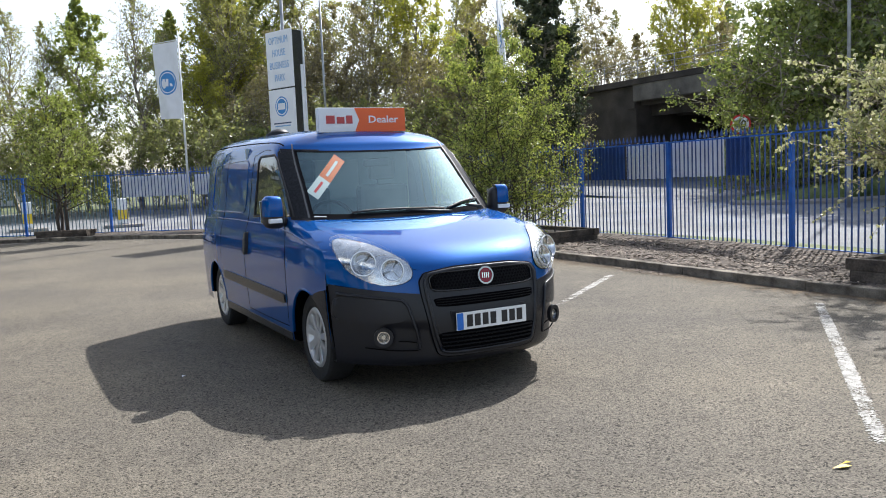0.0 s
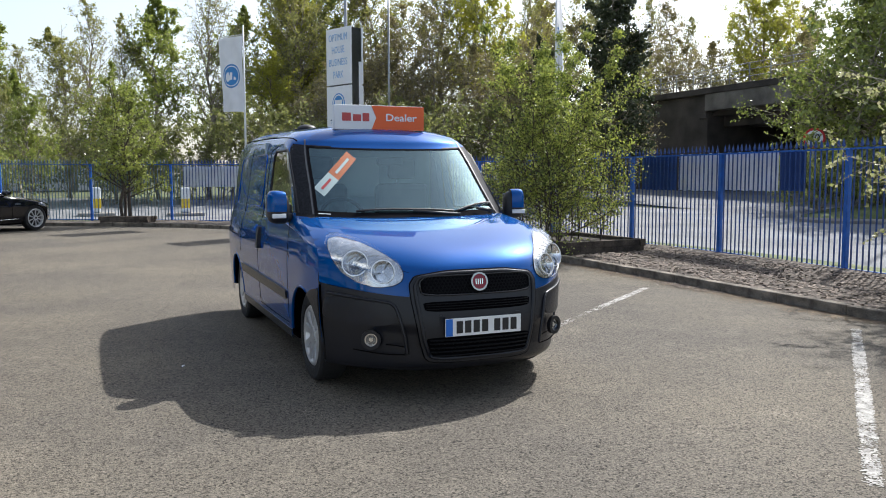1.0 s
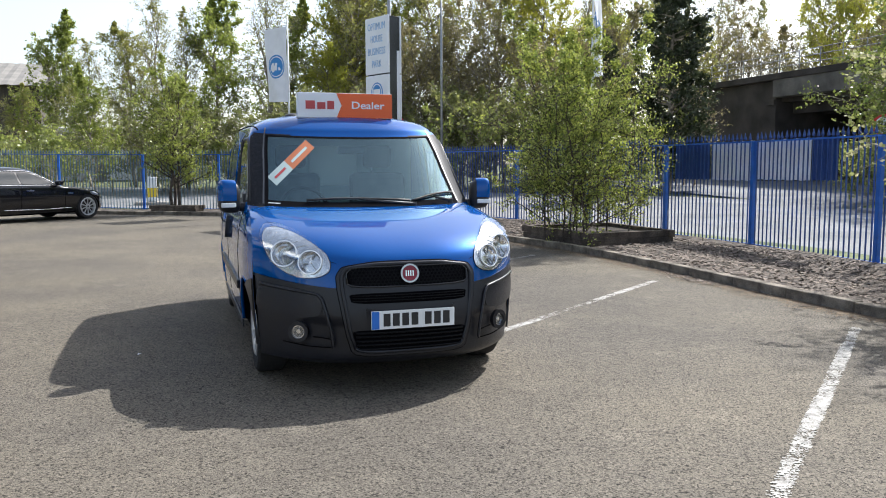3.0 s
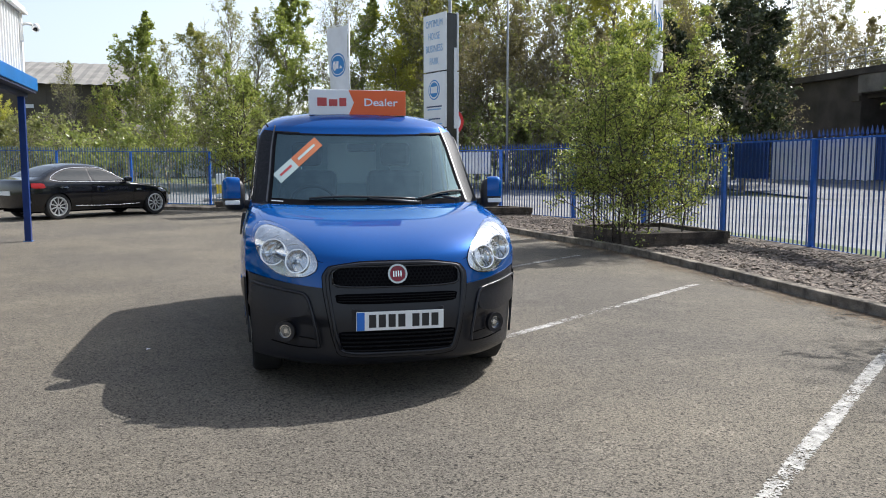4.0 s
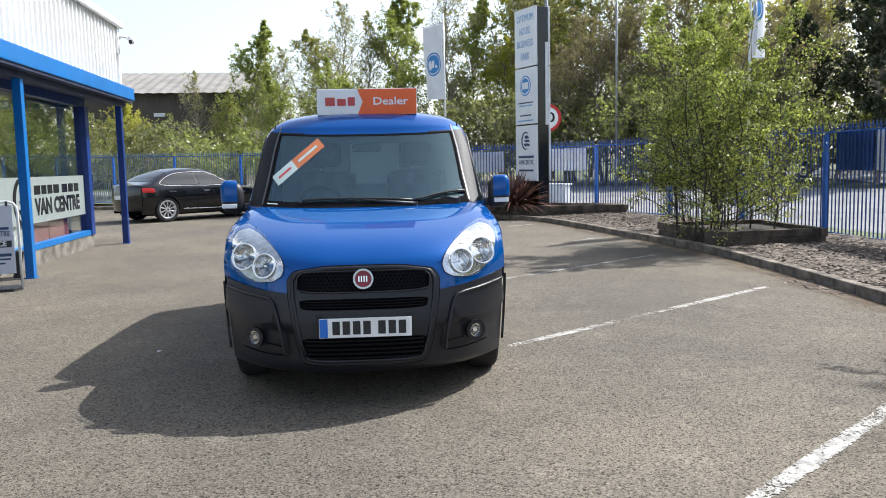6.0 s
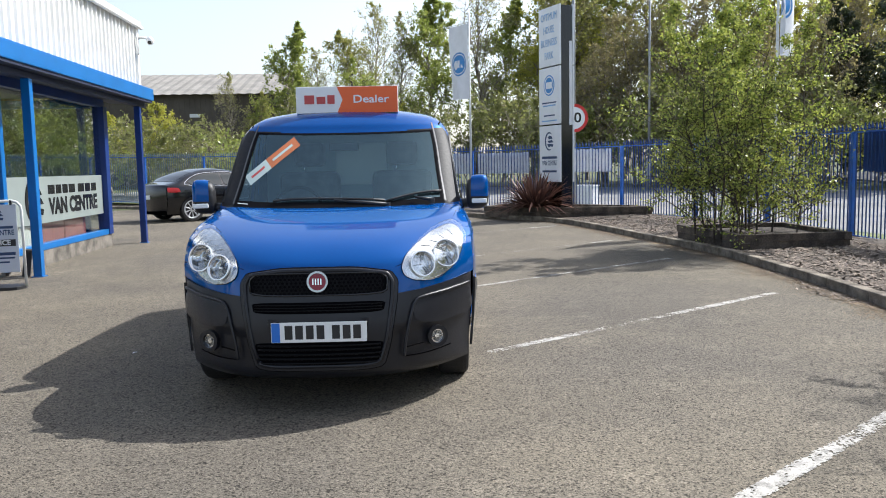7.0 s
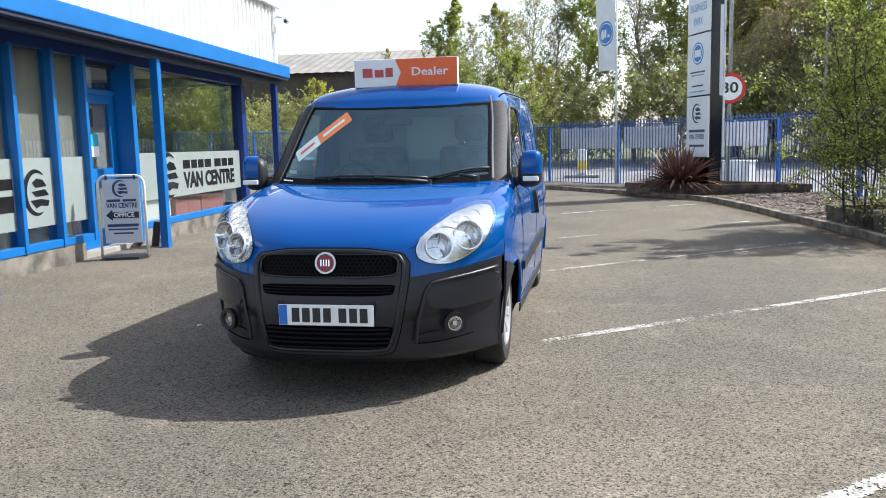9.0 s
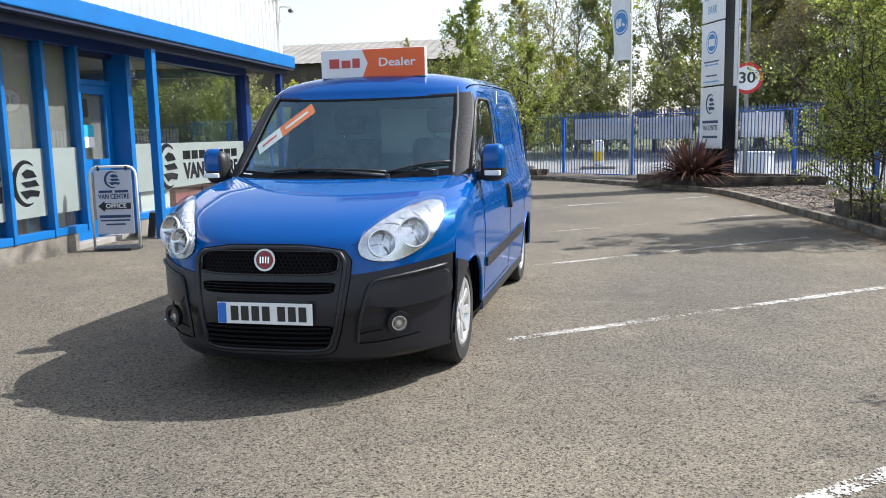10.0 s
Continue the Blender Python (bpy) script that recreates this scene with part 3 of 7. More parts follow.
# posts carrying the canopy
for i, yy in enumerate((-8.6, -5.0, -1.28, 3.66)):
    t = thing("canopy_post", BLD @ pose(0.52, yy, 0), "square blue steel post carrying the canopy", "post", "canopy posts")
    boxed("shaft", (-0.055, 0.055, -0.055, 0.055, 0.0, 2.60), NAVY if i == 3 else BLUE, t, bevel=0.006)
    boxed("foot", (-0.075, 0.075, -0.075, 0.075, 0.0, 0.012), BLUE, t)

# glazing: mullions and panes along the front
MULL = [-8.2, -7.45, -6.7, -5.95, -5.2, -4.46, -3.72, -2.98, -2.30]


def window_unit(n, y0, y1, z0=0.23, z1=2.56, frosted=None):
    t = thing("window_%d" % n, BLD @ pose(0, (y0 + y1) / 2, 0), "tall blue-framed shop window", "window", "", "structure")
    w = (y1 - y0) / 2
    boxed("window_sill", (-0.05, 0.07, -w, w, z0, z0 + 0.09), BLUE, t, bevel=0.004)
    boxed("pane", (-0.012, -0.006, -w + 0.02, w - 0.02, z0 + 0.08, z1), PANE, t)
    if frosted:
        for k in range(6):
            a, b = -w + 2 * w * k / 6, -w + 2 * w * (k + 1) / 6
            boxed("blind_slat", (-0.075 - 0.001 * (k % 2), -0.070 - 0.001 * (k % 2), a, b + 0.01, 0.62, z1), BLIND, t, "taupe vertical blind")
    if frosted:
        boxed("frosted_band", (-0.004, 0.0, -w + 0.03, w - 0.03, *frosted), FROST, t, "translucent white film band")
    return t


for i, (a, b) in enumerate(zip(MULL, MULL[1:])):
    window_unit(i + 1, a, b, frosted=(0.50, 1.30))
window_unit(9, -1.10, 3.10)
for yy in MULL:
    wall_part("mullion", (-0.12, 0.085, yy - 0.032, yy + 0.032, 0.23, 2.56), BLUE, "blue painted glazing post", "mullion", 0.005)
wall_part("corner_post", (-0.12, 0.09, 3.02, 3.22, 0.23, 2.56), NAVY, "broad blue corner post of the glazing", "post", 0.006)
# the recess of the door
wall_part("door_return", (-0.26, 0.09, -1.17, -1.06, 0.05, 2.56), BLUE, "blue return wall beside the recessed door", "post", 0.005)
wall_part("door_return_south", (-0.26, -0.12, -2.36, -2.28, 0.05, 2.56), BLUE, "blue return wall of the doorway", "post", 0.005)
wall_part("door_head", (-0.28, -0.12, -2.28, -1.17, 2.50, 2.69), SOFFIT_SHADED, "head of the doorway, coloured dark for shade", "beam")
# the end window, round the corner
t = thing("window_end", BLD @ pose(-0.05, 3.2, 0, 0, 0, 90), "tall blue-framed end window of the showroom", "window", "", "structure")
boxed("window_sill", (-0.07, 0.05, 0.0, 2.6, 0.23, 0.32), BLUE, t)
boxed("pane", (-0.01, 0.0, 0.1, 2.6, 0.30, 2.56), PANE, t)
wall_part("wall_north", (-6.0, -2.7, 3.1, 3.25, 0.0, 2.8), INTERIOR, "end wall of the showroom", "wall")
wall_part("head_beam_end", (-6.0, -0.12, 3.1, 3.26, 2.55, 2.69), BLUE, "blue head rail at the end window", "beam")

# ---- pylon sign, flags, lamp posts, signs ----
PYL = Matrix.Translation((6.44, 20.10, 0)) @ Matrix.Rotation(math.atan2(-0.927, 0.375), 4, "Z")
pylon = thing("pylon_sign", PYL, "tall two-sided business park sign with white panels on a black core", "sign")
# local x runs along the white face, local -y looks at the building
boxed("core", (-0.50, 0.43, 0.05, 0.36, 0.0, 5.14), BLACK_GLOSS, pylon, "glossy black steel core", 0.01)
for z0, z1 in ((0.92, 2.30), (2.335, 3.71), (3.745, 5.16)):
    boxed("panel", (-0.54, 0.45, 0.0, 0.045, z0, z1), SIGN_WHITE, pylon, "white sign panel", 0.006)
    boxed("panel", (-0.54, 0.45, 0.365, 0.41, z0, z1), SIGN_WHITE, pylon, "white sign panel", 0.006)
F = Matrix.Rotation(math.pi / 2, 4, "X")
for i, word in enumerate(("OPTIMUM", "HOUSE", "BUSINESS", "PARK")):
    lettering("lettering", word, 0.25, SIGN_FADED, pylon, Matrix.Translation((-0.05, -0.004, 4.92 - i * 0.31)) @ F, width=(0.74, 0.50, 0.74, 0.40)[i])


def ring(name, m, r0, r1, material, parent, depth=0.01, n=32, label=""):
    bm = bmesh.new()
    for z in (0, depth):
        for r in (r0, r1):
            for j in range(n):
                bm.verts.new((r * math.cos(2 * math.pi * j / n), r * math.sin(2 * math.pi * j / n), z))
    bm.verts.ensure_lookup_table()
    v = lambda z, r, j: bm.verts[(z * 2 + r) * n + j % n]
    for j in range(n):
        bm.faces.new((v(1, 0, j), v(1, 0, j + 1), v(1, 1, j + 1), v(1, 1, j)))
        bm.faces.new((v(0, 0, j), v(0, 1, j), v(0, 1, j + 1), v(0, 0, j + 1)))
        bm.faces.new((v(0, 1, j), v(1, 1, j), v(1, 1, j + 1), v(0, 1, j + 1)))
        bm.faces.new((v(0, 0, j), v(0, 0, j + 1), v(1, 0, j + 1), v(1, 0, j)))
    return part(name, bm, material, parent, label, m=m)


def disc(name, m, r, material, parent, depth=0.01, n=32, label=""):
    bm = bmesh.new()
    bmesh.ops.create_cone(bm, cap_ends=True, segments=n, radius1=r, radius2=r, depth=depth, matrix=Matrix.Translation((0, 0, depth / 2)))
    return part(name, bm, material, parent, label, m=m)


disc("emblem", Matrix.Translation((-0.05, 0.0, 3.28)) @ F, 0.25, SIGN_BLUE, pylon, 0.006, label="round blue emblem")
ring("emblem_ring", Matrix.Translation((-0.05, -0.001, 3.28)) @ F, 0.19, 0.22, SIGN_WHITE, pylon, 0.008)
boxed("emblem_bar", (-0.19, 0.09, -0.012, 0.0, 3.2, 3.36), SIGN_WHITE, pylon)
for i, (z, w) in enumerate(((2.86, 0.34), (2.79, 0.30), (2.55, 0.26), (2.42, 0.36))):
    boxed("small_print", (-0.05 - w, -0.05 + w, -0.005, 0.0, z - 0.016, z + 0.016), SIGN_FADED if i % 2 else SIGN_NAVY, pylon)


def swoosh_emblem(parent, m, s, material):
    """The dealer's round emblem as plain shapes: an open ring and a slanting wedge."""
    bm = bmesh.new()
    pts = [(0.45 * math.cos(a) * s, 0.5 * math.sin(a) * s, 0) for a in [math.radians(55 + 9.5 * i) for i in range(26)]]
    tube(bm, pts, [0.015 * s + 0.065 * s * math.sin(math.pi * i / 25) for i in range(26)], 6)
    for v in bm.verts:
        v.co.z = max(0.0, min(0.004, v.co.z))
    part("emblem", bm, material, parent, m=m)
    for pl in ([(-0.16, 0.24), (0.02, 0.33), (0.24, 0.29), (0.37, 0.14), (-0.04, 0.12)], [(-0.20, 0.03), (0.30, 0.07), (0.44, -0.07), (-0.04, -0.09)], [(-0.26, -0.17), (0.12, -0.15), (0.44, -0.20), (0.38, -0.33), (0.10, -0.30), (-0.06, -0.36)]):
        bm = bmesh.new()
        slab(bm, [(x * s, y * s) for x, y in pl], 0.0, 0.004)
        part("emblem", bm, material, parent, m=m)


swoosh_emblem(pylon, Matrix.Translation((-0.05, -0.001, 1.92)) @ F, 0.42, SIGN_NAVY)
for i, (z, w, h) in enumerate(((1.52, 0.36, 0.03), (1.18, 0.34, 0.025))):
    boxed("small_print", (-0.05 - w, -0.05 + w, -0.005, 0.0, z - h, z + h), SIGN_NAVY, pylon)
lettering("lettering", "VAN CENTRE", 0.17, SIGN_NAVY, pylon, Matrix.Translation((-0.05, -0.003, 1.38)) @ F, width=0.70)
boxed("end_panel", (0.432, 0.45, 0.27, 0.355, 2.3, 4.3), SIGN_WHITE, pylon, "narrow white end panel")


def flag(m, turn, label, pole_h, z_top, seed, blue_high, fold=0.05):
    f = thing("flag", m, label, "flag", "banner flags on poles")
    rodded("pole", (0, 0, -0.05), (0, 0, pole_h), 0.035, POLE_WHITE, f, 0.022)
    mm = Matrix.Rotation(turn, 4, "Z")
    bm = bmesh.new()
    rod(bm, (0, 0, z_top), (1.05, 0, z_top), 0.012)
    part("arm", bm, POLE_WHITE, f, m=mm)
    nx, nz = 14, 22
    verts, faces = [], []

    def cloth(u, w):
        x = 0.04 + u * (1.0 - 0.05 * w)
        y = fold * (w ** 0.6 * math.sin(u * 7 + w * 4 + seed) + 0.9 * w * w * math.sin(seed * 2 + u * 2))
        return Vector((x, y, z_top - 0.03 - 2.15 * w + 0.05 * u * w))
    for j in range(nz + 1):
        for i in range(nx + 1):
            verts.append(cloth(i / nx, j / nz))
    for j in range(nz):
        for i in range(nx):
            a = j * (nx + 1) + i
            faces.append((a, a + 1, a + nx + 2, a + nx + 1))
    ob = raw("cloth", verts, faces, FLAG_CLOTH, f, "white cloth banner", True, mm)
    # printed emblem follows the cloth on both sides
    for side in (-1, 1):
        vs, fs = [], []
        n = 28

        def pt(r, a):
            p = cloth(0.5 + r * math.cos(a), blue_high + r * math.sin(a) * 0.47)
            return p + Vector((0, side * 0.006, 0))
        for r0, r1 in ((0.0, 0.27), (0.30, 0.345)):
            for j in range(n):
                a0, a1 = 2 * math.pi * j / n, 2 * math.pi * (j + 1) / n
                k = len(vs)
                vs += [pt(r0, a0), pt(r1, a0), pt(r1, a1), pt(r0, a1)]
                fs.append((k, k + 1, k + 2, k + 3))
        raw("emblem", vs, fs, SIGN_BLUE, f, "round blue printed emblem", False, mm)
        vs, fs = [], []
        for u0 in (0.32, 0.46, 0.58):
            k = len(vs)
            vs += [cloth(u, w) + Vector((0, side * 0.010, 0)) for u, w in ((u0, blue_high - 0.05), (u0 + 0.09, blue_high - 0.05), (u0 + 0.09, blue_high + 0.05), (u0, blue_high + 0.05))]
            fs.append((k, k + 1, k + 2, k + 3))
        raw("emblem_mark", vs, fs, FLAG_CLOTH, f, "", False, mm)
    return f


FLAG_CLOTH = surf("flag_cloth", (0.80, 0.81, 0.84), 0.8, var=0.04, scale=4)
flag(pose(4.66, 23.7, 0.1), math.radians(122), "white banner flag with a round blue emblem on a pole", 5.6, 5.35, 1.0, 0.52)
flag(pose(10.15, 15.7, 0.1), math.radians(53), "white banner flag with a blue emblem on a pole", 5.6, 5.45, 2.3, 0.5, 0.11)


def speed_sign(m, z, r, pole_h, label):
    s = thing("speed_limit_sign", m, label, "road sign", "speed limit signs")
    rodded("pole", (0, 0.05, -0.1), (0, 0.05, pole_h), 0.05, GALV, s)
    face = Matrix.Translation((0, -0.01, z)) @ F
    disc("plate", face, r, RED, s, 0.006, 40, "round red-rimmed plate")
    disc("face", Matrix.Translation((0, -0.014, z)) @ F, r * 0.78, SIGN_WHITE, s, 0.006, 40, "white face")
    lettering("numerals", "30", r * 0.98, BLACK_GLOSS, s, Matrix.Translation((0, -0.023, z)) @ F, width=r * 1.02, bold=0.008)
    return s


speed_sign(pose(7.63, 23.5, 0, 0, 0, -8), 2.66, 0.405, 9.0, "round red-bordered 30 limit sign on a tall grey lamp column")
speed_sign(pose(26.5, 23.5, 0.2, 0, 0, -45), 2.68, 0.40, 3.05, "round red-bordered 30 limit sign on a grey post beyond the fence")


def lamp_column(m, h, label):
    c = thing("lamp_column", m, label, "lamp post", "street lamp columns")
    rodded("base", (0, 0, -0.1), (0, 0, 1.2), 0.09, GALV, c)
    rodded("shaft", (0, 0, 1.2), (0, 0, h), 0.06, GALV, c, 0.04)
    tubed("arm", [(0, 0, h), (0, 0, h + 0.3), (0.3, 0, h + 0.55), (0.9, 0, h + 0.6)], 0.03, GALV, c)
    boxed("lantern", (0.8, 1.4, -0.12, 0.12, h + 0.55, h + 0.68), GALV, c, bevel=0.03)


lamp_column(pose(12.6, 33.8, 0.3, 0, 0, 200), 9.5, "slim grey street lamp column among the trees")
lamp_column(pose(20.5, 14.4, 0.1, 0, 0, 200), 9.5, "grey street lamp column beyond the fence")

# banners tied to the outside of the far fence
DARK_SHEET = surf("dark_blue_sheet", (0.008, 0.045, 0.20), 0.6, var=0.15, scale=3)
BANNER = surf("banner_sheet", (0.80, 0.82, 0.86), 0.6, var=0.08, scale=2)


def banner(a, b, z0, z1, label, material=None):
    d = Vector((b[0] - a[0], b[1] - a[1], 0))
    t = thing("banner", Matrix.Translation((a[0], a[1], 0)) @ Matrix.Rotation(math.atan2(d.y, d.x), 4, "Z"), label, "banner", "sheets tied to the fence")
    n = 14
    verts, faces = [], []
    for s in (0, 0.006):
        for i in range(n + 1):
            for z in (z0, z1):
                verts.append((d.length * i / n, 0.055 + s + 0.01 * math.sin(i * 1.3), z + 0.008 * math.sin(i * 2)))
    w = 2 * (n + 1)
    for i in range(n):
        a0 = 2 * i
        faces += [(a0, a0 + 2, a0 + 3, a0 + 1), (w + a0, w + a0 + 1, w + a0 + 3, w + a0 + 2), (a0, a0 + w, a0 + w + 2, a0 + 2), (a0 + 1, a0 + 3, a0 + w + 3, a0 + w + 1)]
    raw("sheet", verts, faces, material or BANNER, t)


def along(i, f):
    a, b = FENCE[i], FENCE[i + 1]
    return (a[0] + (b[0] - a[0]) * f, a[1] + (b[1] - a[1]) * f)


banner(along(12, 0.84), along(12, 0.03), 1.12, 1.72, "pale sheet banner tied to the fence")
banner(along(11, 0.93), along(11, 0.21), 1.12, 1.70, "pale printed banner tied to the fence")
banner(along(10, 0.63), along(10, 0.14), 1.14, 1.73, "white sheet banner tied to the fence")
banner(along(6, 0.90), along(6, 0.49), 1.15, 1.79, "dark blue sheet tied to the fence", DARK_SHEET)
banner(along(6, 0.47), along(6, 0.015), 1.15, 1.79, "white sheet tied to the fence", BANNER)
banner(along(5, 0.985), along(5, 0.52), 1.17, 1.79, "white sheet tied to the fence", BANNER)
banner(along(5, 0.50), along(5, 0.31), 1.18, 1.79, "dark blue sheet tied to the fence", DARK_SHEET)

# traffic island bollards
for x, y in ((0.65, 31.0), (3.6, 30.2)):
    b = thing("bollard", pose(x, y, rise(x, y) - 0.03), "white and yellow traffic island bollard", "bollard", "traffic bollards")
    boxed("base", (-0.6, 0.6, -0.5, 0.5, 0, 0.1), CONCRETE, b, bevel=0.02)
    boxed("body", (-0.16, 0.16, -0.12, 0.12, 0.1, 1.0), SIGN_WHITE, b, bevel=0.05)
    boxed("band", (-0.165, 0.165, -0.125, 0.125, 0.25, 0.62), YELLOW, b, bevel=0.03)

# ---- bridge ----
BR = Matrix.Translation((33.3, 37.4, 0)) @ Matrix.Rotation(math.radians(-90), 4, "Z")
bridge = thing("road_bridge", BR, "dark concrete road bridge with a paler deck edge and railing", "bridge")
boxed("abutment", (-9.0, 0.0, 0.0, 9.0, -0.2, 6.1), DARK_CONCRETE, bridge, "dark abutment wall", 0.04)
boxed("deck_beam", (0.02, 24, -0.25, 0.4, 5.15, 6.1), BEAM_CONCRETE, bridge, "grey concrete edge beam", 0.03)
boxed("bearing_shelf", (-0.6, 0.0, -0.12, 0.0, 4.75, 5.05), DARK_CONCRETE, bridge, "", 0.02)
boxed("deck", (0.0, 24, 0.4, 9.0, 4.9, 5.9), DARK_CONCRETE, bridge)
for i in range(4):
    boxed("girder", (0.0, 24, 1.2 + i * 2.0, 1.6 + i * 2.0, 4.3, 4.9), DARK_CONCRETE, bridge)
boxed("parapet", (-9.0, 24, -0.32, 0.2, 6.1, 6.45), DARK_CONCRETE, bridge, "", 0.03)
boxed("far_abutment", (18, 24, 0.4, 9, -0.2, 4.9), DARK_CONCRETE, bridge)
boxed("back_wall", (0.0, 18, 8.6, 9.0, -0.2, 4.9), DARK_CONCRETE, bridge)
for i in range(22):
    rodded("railing_post", (-8.8 + i * 1.5, 0, 6.45), (-8.8 + i * 1.5, 0, 7.5), 0.03, GALV, bridge, n=6)
for z in (6.8, 7.15, 7.5):
    rodded("railing_bar", (-8.8, 0, z), (23.8, 0, z), 0.022, GALV, bridge, n=6)

# ---- long low building behind the trees ----
BARN_ROOF = surf("fibre_cement_roof", (0.25, 0.235, 0.21), 0.85, var=0.15, scale=0.8, bump=0.3)
BARN_WALL = surf("dark_metal_wall", (0.10, 0.085, 0.07), 0.7, var=0.15, scale=1)
barn = thing("industrial_shed", Matrix.Translation((-9.2, 47.5, 1.4)) @ Matrix.Rotation(math.radians(3), 4, "Z"), "long brown industrial shed with a pale corrugated roof", "building")
boxed("wall", (-26, 4.0, 0, 14, -1.3, 4.3), BARN_WALL, barn, "dark brown ribbed wall")
bm = bmesh.new()
xs = [-26.6 + 0.3 * i for i in range(104)]
for j, (yy, zz) in enumerate(((-0.6, 4.25), (7.0, 6.2), (14.6, 4.25))):
    for i, x in enumerate(xs):
        bm.verts.new((x, yy, zz + (0.04 if i % 2 else 0)))
bm.verts.ensure_lookup_table()
k = len(xs)
for j in range(2):
    for i in range(k - 1):
        bm.faces.new([bm.verts[q] for q in (j * k + i, j * k + i + 1, (j + 1) * k + i + 1, (j + 1) * k + i)])
part("roof", bm, BARN_ROOF, barn, "pale corrugated roof sheets")
for i in range(100):
    x = -26 + i * 0.3
    boxed("wall_rib", (x, x + 0.12, -0.03, 0.0, -1.2, 4.25), BARN_WALL, barn)
boxed("sign", (-1.0, -0.4, -0.06, -0.03, 3.0, 3.2), SIGN_WHITE, barn)

# pale low unit seen between the trunks, further back
unit = thing("trade_unit", Matrix.Translation((-1.2, 56.0, 0.6)), "low pale trade unit with a white roof edge behind the trees", "building")
boxed("wall", (-4.0, 3.4, 0.0, 8.0, -0.2, 2.95), BARN_ROOF, unit, "grey ribbed wall")
boxed("roof_edge", (-4.2, 3.6, -0.15, 8.2, 2.95, 3.3), SIGN_WHITE, unit, "white metal roof edge", 0.02)
for x in (-3.0, -0.6, 1.8):
    boxed("shutter", (x - 0.9, x + 0.9, -0.05, 0.0, 0.0, 2.3), BANNER, unit, "pale roller shutter", 0.01)

# low white cabinet by the pylon sign
cab = thing("roadside_cabinet", pose(8.05, 24.4, rise(8.05, 24.4), 0, 0, -40), "low white roadside cabinet outside the fence", "cabinet")
boxed("body", (-0.42, 0.42, -0.2, 0.2, 0.0, 0.66), SIGN_WHITE, cab, bevel=0.02)
boxed("lid", (-0.45, 0.45, -0.23, 0.23, 0.66, 0.71), SIGN_WHITE, cab, bevel=0.012)
boxed("door", (-0.36, 0.36, -0.215, -0.2, 0.06, 0.60), SIGN_WHITE, cab, bevel=0.006)

# ---- vehicle shells ----
from mathutils.bvhtree import BVHTree


